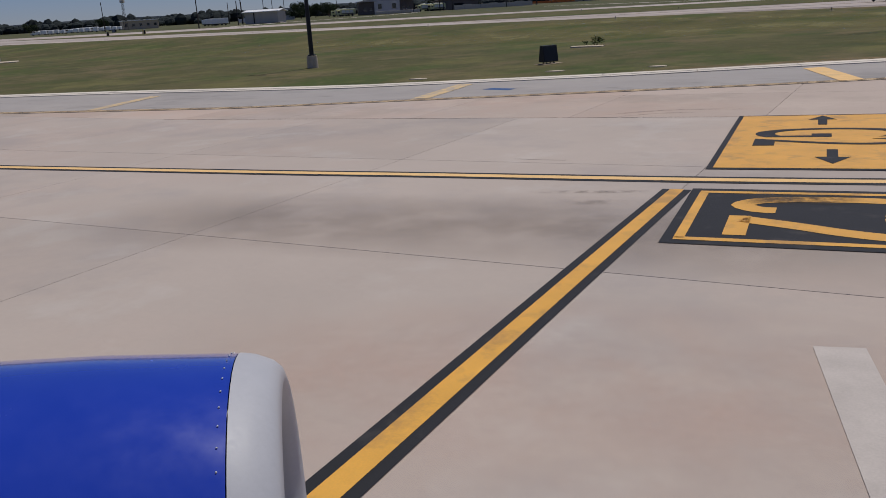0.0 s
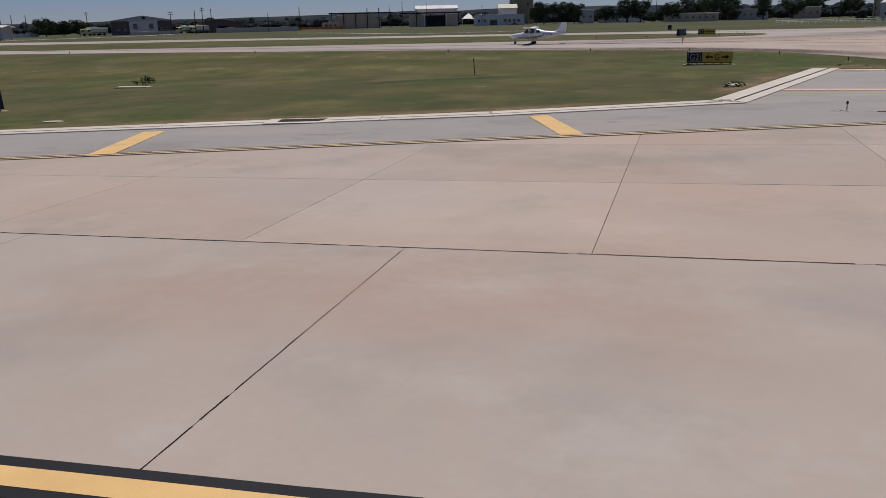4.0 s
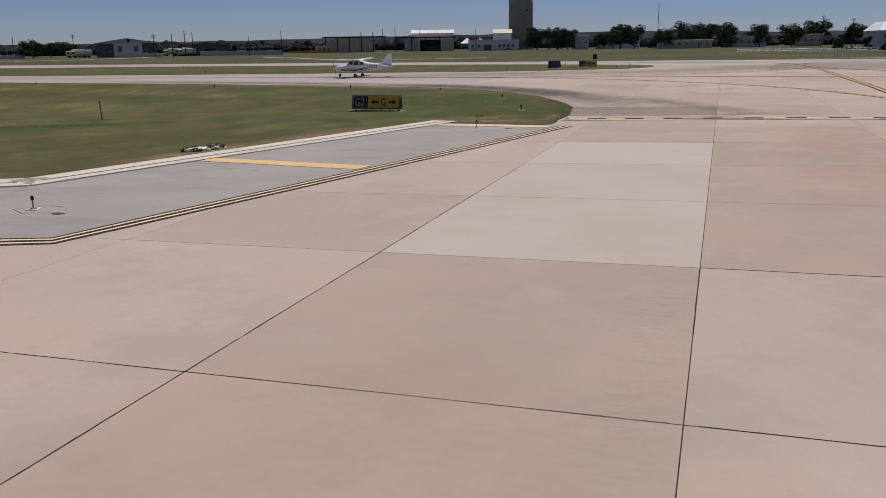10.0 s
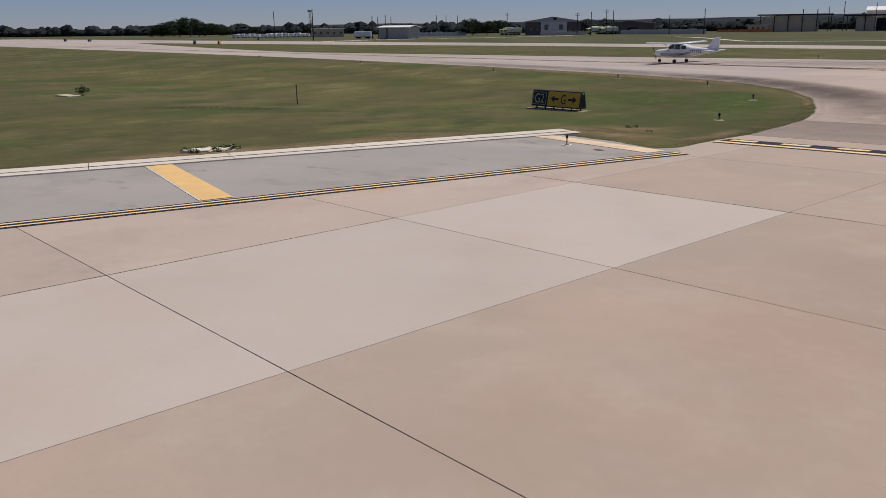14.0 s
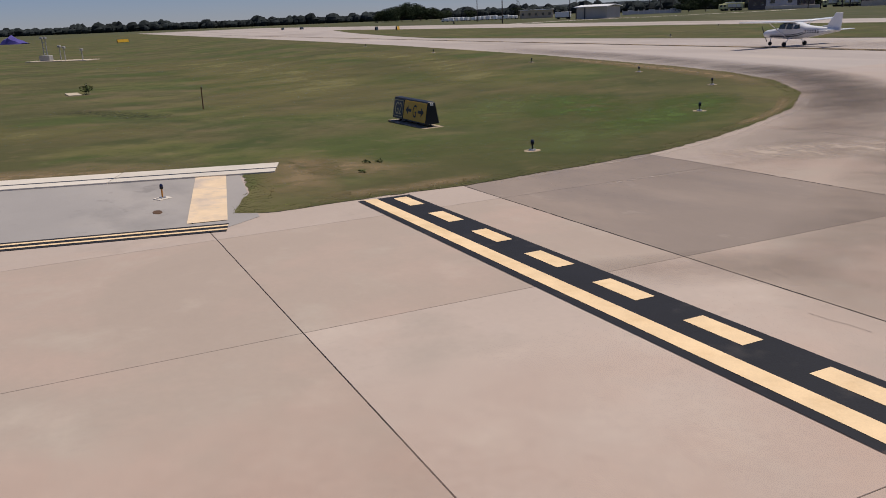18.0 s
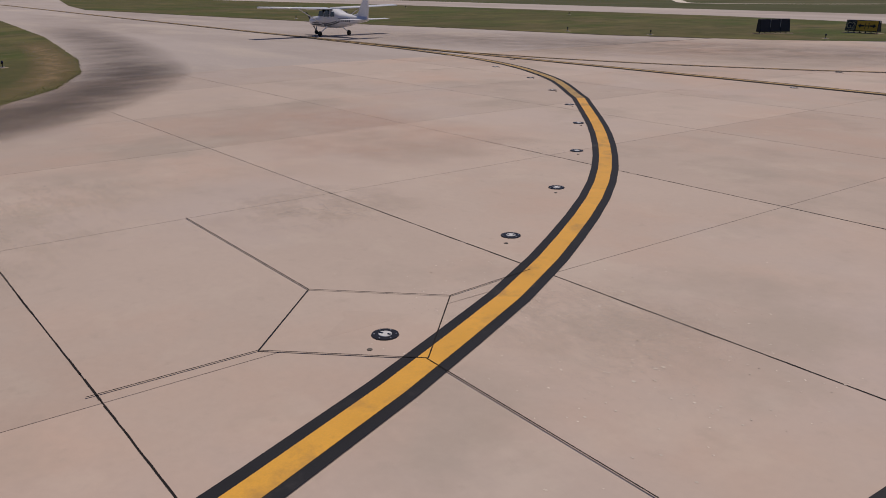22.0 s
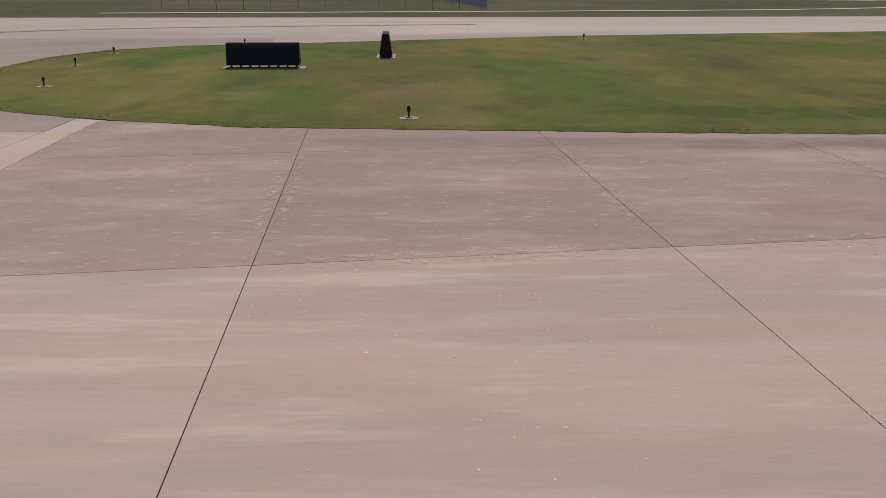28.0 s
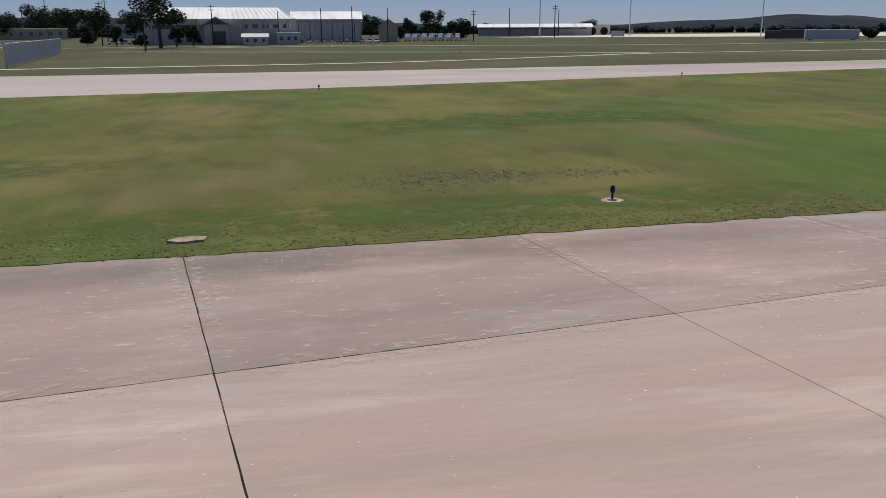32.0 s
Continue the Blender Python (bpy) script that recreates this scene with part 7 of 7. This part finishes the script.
for par, mt, half, pts in (
        (JUNCTION, S_DARK, 3.0, [(-2.6, 9.5), (-2.9, 13.5), (-3.6, 17.5), (-5.0, 22.0), (-8.3, 27.3), (-12.0, 31.4), (-17.8, 35.6), (-25, 38.6), (-42, 42.5), (-70, 46)]),
        (JUNCTION, S_DARK, 2.6, [(-5.6, 24.4), (-10.4, 30.8), (-17, 36), (-27, 40)]),
        (JUNCTION, S_SMEAR, 3.0, [(0.4, 14.8), (-1.2, 18), (-4.0, 23), (-8.0, 28.6), (-13.5, 34)]),
        (JUNCTION, S_PINK, 5.5, [(10, 52), (17, 50), (26, 52)]),
        (JUNCTION, S_PINK, 4.5, [(22, 66), (28, 70), (36, 72)]),
        (JUNCTION, S_SMEAR, 1.6, [(9, 8.2), (6.2, 9.9), (4.2, 12.7), (2.4, 16), (0.2, 20), (-3.0, 25)]),
        (JUNCTION, S_SMEAR, 9.0, [(-50, 62), (-24, 66), (-4, 74), (6, 84), (12, 98), (16, 110)]),
        (JUNCTION, S_PALE, 1.4, [(2.2, 17.0), (0.5, 20.5), (-2.5, 25.5), (-6.5, 29.8)]),
        (JUNCTION, S_PALE, 2.4, [(-1, 30), (3, 27.5), (6, 24)]),
        (LANE, S_SMEAR, 1.0, [(3.9, 6.2), (4.6, 8.6), (5.8, 10.2)]),
        (LANE, S_PINK, 3.2, [(-1.5, -38), (0.3, -32), (1.0, -26.5)]),
        (LANE, S_PINK, 3.0, [(8, -20), (8, -11), (8.5, -3), (8.5, 8)]),
        (LANE, S_PINK, 3.0, [(-30, -45), (-24, -43), (-16, -44)]),
        (LANE, S_PALE, 0.6, [(3.0, -31), (3.1, -26), (3.2, -22)]),
        (JUNCTION, S_PINK, 4.0, [(-8, 37), (-1, 37), (4, 36)]),
        (JUNCTION, S_PINK, 5.0, [(16, 48), (24, 54), (30, 58), (36, 64)]),
        (JUNCTION, S_PINK, 5.0, [(8, 60), (16, 62), (24, 64)]),
        (TAXIWAY, S_PALE, 0.9, [(56, 67.2), (68, 68.6), (84, 70.6), (100, 72.4)]),
        (TAXIWAY, S_PALE, 1.3, [(56, 64), (68, 65.6), (84, 67.6), (100, 69.4)]),
        (TAXIWAY, S_PALE, 0.8, [(60, 73.6), (67, 73.8), (73, 72.5), (77, 69.5)]),
        (TAXIWAY, S_PALE, 0.35, [(64.2, 77), (64.9, 74), (65.3, 70)]),
        (TAXIWAY, S_SMEAR, 0.9, [(52, 77.2), (62, 76.6), (74, 76.3), (90, 76.5), (104, 76.9)]),
        (TAXIWAY, S_PINK, 2.2, [(61, 71), (66, 70), (71, 67)]),
        (APRON, S_SMEAR, 2.4, [(-52, -56), (-42, -54.6), (-34, -54)]),
        (APRON, S_PINK, 2.6, [(-44, -62), (-38, -60), (-32, -61)]),
        (APRON, S_RUBBER, 0.16, [(-42.9, -52.05), (-41.6, -51.8), (-40.4, -51.55)]),
        (APRON, S_RUBBER, 0.22, [(-42.0, -52.75), (-41.2, -52.65), (-40.6, -52.5)]),
        (APRON, S_RUBBER, 0.28, [(-35.9, -55.7), (-35.4, -55.68), (-34.9, -55.6)]),
        (APRON, S_RUBBER, 0.22, [(-36.0, -56.7), (-35.1, -56.4), (-34.5, -56.3)]),
        (APRON, S_RUBBER, 0.13, [(-34.2, -53.0), (-33.46, -53.12), (-32.6, -53.2)]),
        (APRON, S_RUBBER, 0.2, [(-34.6, -51.5), (-33.7, -51.4), (-32.8, -51.2)]),
        (LANE, S_RUBBER, 0.14, [(-45.2, -40.6), (-43.6, -39.6), (-42.2, -39.3), (-40.5, -39.4)]),
        (LANE, S_RUBBER, 0.10, [(-44.6, -41.0), (-43.2, -40.2), (-41.8, -40.0)])):
    LEVEL += 0.0006 if mt in (S_DARK, S_SMEAR) and half > 1.5 else 0.00006
    stain(par, pts, half, mt, LEVEL)
for k in range(-2, 8):
    for side in (-0.16, 0.16):
        a, b = grid_point(k, 0.3), grid_point(k, 7.4)
        stain(TAXIWAY, [(a.x + side, a.y), ((a.x + b.x) / 2 + side, (a.y + b.y) / 2), (b.x + side, b.y)], 0.14, S_RIM, 0.0089)
        a, b = grid_point(k, side), grid_point(k + 1, side)
        stain(TAXIWAY, [(a.x, a.y), ((a.x + b.x) / 2, (a.y + b.y) / 2), (b.x, b.y)], 0.14, S_RIM, 0.0089)
for pts in ([(65.39, 73.80), (66.55, 73.18), (67.68, 71.89), (68.23, 70.05)], [(66.79, 69.81), (67.29, 68.98), (67.35, 67.93), (67.09, 67.05)], [(65.73, 71.03), (66.33, 70.39), (66.75, 69.59)], [(68.35, 68.80), (68.64, 67.88), (68.49, 66.82)], [(65.54, 72.99), (66.63, 72.36), (67.53, 71.11), (67.99, 69.38)]):
    stain(TAXIWAY, pts, 0.13, S_ARC, 0.0094)
S_SPALL = stain_mat("pale_spalled_surface", (0.56, 0.455, 0.375), (0.40, 0.60), 1.6, 0.75, (0.6, 1.3, 1))
S_WASH = stain_mat("pale_washed_surface", (0.54, 0.455, 0.385), (0.42, 0.62), 0.9, 0.5, (0.7, 1.0, 1))
stain(JUNCTION, [(11.0, 31.0), (11.0, 32.1), (12.2, 32.6), (13.2, 32.9)], 1.6, S_WASH, 0.0093)
stain(JUNCTION, [(5.8, 30.8), (4.3, 32.9), (6.4, 33.0)], 1.4, S_WASH, 0.0096)
stain(JUNCTION, [(-3.2, 15.6), (-2.4, 17.6), (-1.4, 19.6), (0.2, 21.6)], 1.5, S_SPALL, 0.0099)
stain(JUNCTION, [(-1.90, 11.06), (-1.78, 11.76), (-1.85, 12.64), (-1.77, 13.57), (-1.67, 14.26)], 0.10, S_RIM, 0.0105)
stain(JUNCTION, [(-3.62, 8.9), (-3.95, 11.6), (-4.45, 15.3), (-5.5, 18.8), (-6.65, 21.4), (-8.85, 25.8), (-12.4, 30.2)], 0.13, S_RIM, 0.0109)
stain(JUNCTION, [(21.9, 44.70), (22.8, 44.68), (23.8, 44.70)], 0.12, S_RIM, 0.0089)
stain(APRON, [(-32.05, -57), (-32.0, -53), (-31.98, -49.2)], 0.05, S_RIM, 0.0089)
S_DRY = stain_mat("dry_brown_grass", (0.27, 0.195, 0.108), (0.28, 0.56), 1.1, 0.72)
for pts, half in (([(-50, -24.4), (-28, -18.5), (-18.6, -14.8)], 1.4), ([(-18.0, -14.0), (-15.3, -5.4), (-12.0, 4.2)], 1.5), ([(-11, 7.5), (-8.5, 7.3), (-6.4, 8.6)], 1.4), ([(-12.5, 6.8), (-9.5, 6.0), (-7, 5.4), (-4.9, 4.8)], 1.2), ([(-4.7, 5.0), (-4.6, 7.5), (-4.7, 10)], 0.6), ([(-6.6, 19.6), (-9.0, 24.6), (-12.4, 28.8)], 0.3), ([(-14, 30.0), (-20, 33.6), (-30, 36.4), (-48, 39.2)], 1.3)):
    stain(bpy.data.objects["grass_west"], pts, half, S_DRY, 0.020, "dry_grass_patch")
S_LUSH = stain_mat("deep_green_grass", (0.102, 0.122, 0.039), (0.30, 0.55), 0.6, 0.8)
for pts, half in (([(-7.5, 9), (-9, 15), (-12, 21.5), (-17, 26.5)], 4.0), ([(-14, 14), (-20, 19), (-26, 24)], 4.0)):
    stain(bpy.data.objects["grass_west"], pts, half, S_LUSH, 0.016, "grass_patch")
S_WEED = stain_mat("dark_weedy_grass", (0.055, 0.062, 0.032), (0.42, 0.60), 3.5, 0.8)
S_FRESH = stain_mat("fresh_green_grass", (0.080, 0.120, 0.027), (0.38, 0.58), 0.8, 0.85)
for pts, half, mt in (([(72, 86), (78, 88), (86, 87)], 2.2, S_FRESH), ([(60, 82), (70, 80.6), (80, 80)], 1.4, S_FRESH), ([(84, 80), (93, 79.8), (104, 80.4)], 1.6, S_FRESH),
                      ([(92, 95), (102, 97), (110, 96)], 3.0, S_FRESH), ([(-13, 18), (-17, 21), (-22, 24)], 2.6, S_FRESH), ([(-9, 16), (-12, 23), (-17, 28)], 2.0, S_FRESH), ([(-30, 5), (-36, 3), (-42, 0)], 1.6, S_WEED)):
    stain(bpy.data.objects["grass_east" if pts[0][0] > 0 else "grass_west"], pts, half, mt, 0.020, "grass_patch")
S_STRAW = stain_mat("dry_olive_grass", (0.180, 0.162, 0.066), (0.32, 0.60), 0.22, 0.85, (1.0, 0.8, 1))
for pts, half in (([(-120, 12), (-90, 20), (-60, 20), (-38, 16), (-22, 12)], 9.0), ([(-90, 36), (-60, 33), (-36, 27), (-20, 25)], 4.0), ([(-40, -8), (-30, -4), (-24, 4)], 4.0)):
    stain(bpy.data.objects["grass_west"], pts, half, S_STRAW, 0.026, "grass_patch")
S_PAINT = stain_mat("tyre_scuff_on_paint", (0.09, 0.075, 0.06), (0.34, 0.56), 3.0, 0.85)
for pts in ([(24.5, 56.36), (29, 56.42), (33.5, 56.47)], [(33, 56.52), (36.5, 56.58), (39.5, 56.74)], [(15.5, 56.30), (19, 56.28), (23.5, 56.36)]):
    stain(JUNCTION, pts, 0.06, S_RUBBER, 0.036)
stain(APRON, [(-38.7, -51.9), (-37.7, -51.75), (-36.6, -51.7)], 0.5, S_PAINT, 0.026)

# pale flakes broken from the worn surface, thickest along the long joint
def flakes(name, parent, count, seed, place):
    r = random.Random(seed)
    vs, fs = [], []
    for _ in range(count):
        x, y = place(r)
        a0, big = r.uniform(0, 6.283), r.uniform(0.005, 0.016) * (1.6 if r.random() < 0.08 else 1)
        i = len(vs)
        z = rise(x, y) + 0.0025
        for k in range(5):
            a, d = a0 + k * 1.2566, big * r.uniform(0.55, 1.2)
            vs.append((x + d * math.cos(a) * 1.3, y + d * math.sin(a), z))
        fs.append(tuple(range(i, i + 5)))
    me = bpy.data.meshes.new(name)
    me.from_pydata(vs, [], fs)
    me.materials.append(FLAKE)
    ob = tagged(new(name, me), "small pale flakes of worn concrete", kind="stuff")
    ob.parent = parent


def near_joint(r):
    k = r.randint(-2, 6)
    a = grid_point(k, 0).lerp(grid_point(k + 1, 0), r.random())
    v = -abs(r.gauss(0, 1.4)) if r.random() < 0.6 else r.uniform(-6.5, 7)
    return a.x - 0.12 * v, a.y + v


def spalled_patch(r):
    k, u, v = r.choice(((-1, 0.5, 3.4), (0, 0.8, 2.5), (1, 0.3, 4.5), (1, 0.75, 3.0), (2, 0.4, 2.2), (4, 0.3, 4.0)))
    a = grid_point(k, v).lerp(grid_point(k + 1, v), u)
    return a.x + r.gauss(0, 0.9), a.y + r.gauss(0, 0.5)


def worn_corner(r):
    t_ = r.random()
    return -3.0 + 3.0 * t_ + r.gauss(0, 0.9), 15.4 + 6.0 * t_ + r.gauss(0, 0.5)


def washed_corner(r):
    return 11.6 + r.gauss(0, 1.3), 32.4 + r.gauss(0, 1.0)


flakes("surface_flakes", JUNCTION, 1500, 33, worn_corner)
flakes("surface_flakes", JUNCTION, 500, 34, washed_corner)
flakes("surface_flakes", TAXIWAY, 3200, 31, near_joint)
flakes("surface_flakes", TAXIWAY, 1800, 32, spalled_patch)

# hand-poured dark sealant in the open joints, uneven in width and broken in places
r12 = random.Random(12)


def sealant(a, b, w, gaps=0.04):
    a, b = Vector((*a, 0)), Vector((*b, 0))
    d = (b - a).normalized()
    side = Vector((-d.y, d.x, 0))
    n = max(2, int((b - a).length / 0.14))
    bm, prev, off, half = bmesh.new(), None, 0.0, w / 2
    for k in range(n + 1):
        off = off * 0.7 + r12.uniform(-0.003, 0.003)
        half = 0.6 * half + 0.4 * w / 2 * r12.uniform(0.5, 1.7)
        p = a.lerp(b, k / n) + side * off
        q = [bm.verts.new((v.x, v.y, rise(v.x, v.y) + 0.0022)) for v in (p - side * half, p + side * half)]
        if prev and r12.random() > gaps:
            bm.faces.new((prev[0], q[0], q[1], prev[1]))
        prev = q
    tagged(link("joint_sealant", bm, FILLER), "dark poured sealant along a concrete joint", "sealant", kind="structure")


sealant((-66, -41.1), (-9, -41.1), 0.045)
for y, x0, x1, w in ((-22.57, 3.66, 14, 0.026), (-28.75, -12, 6, 0.018), (-34.87, -18, 0, 0.018), (-3.9, -3.6, 10, 0.022), (8.6, -3.8, 10, 0.026), (14.9, -3.4, 10, 0.026), (21.3, -4, 12, 0.020), (27.4, -5, 14, 0.018), (33.3, 4, 16, 0.020), (39.1, 2, 20, 0.022), (44.8, 13, 26, 0.026), (50.6, 24, 34, 0.020)):
    sealant((x0, y), (x1, y), w)
for nm, c, y0, y1, w in (("taxilane_slabs", 3.66, -26, -22.6, 0.018), ("taxilane_slabs", -2.25, -40, -10, 0.020), ("taxilane_slabs", -8.18, -40.5, -30, 0.020), ("junction_slabs", 27.56, 46, 66, 0.018), ("junction_slabs", 33.4, 52, 70, 0.018), ("junction_slabs", 21.52, 38, 50, 0.016)):
    sealant((col_x(nm, c, y0), y0), (col_x(nm, c, y1), y1), w)
sealant((-23.9, -56), (-23.9, -41.2), 0.020)
for k in range(0, 5):
    for v0, v1 in ((-7, 0), (0, 7.4)):
        p, q = grid_point(k, v0), grid_point(k, v1)
        sealant((p.x, p.y), (q.x, q.y), 0.015)
    p, q = grid_point(k, 0), grid_point(k + 1, 0)
    sealant((p.x, p.y), (q.x, q.y), 0.013, 0.25)
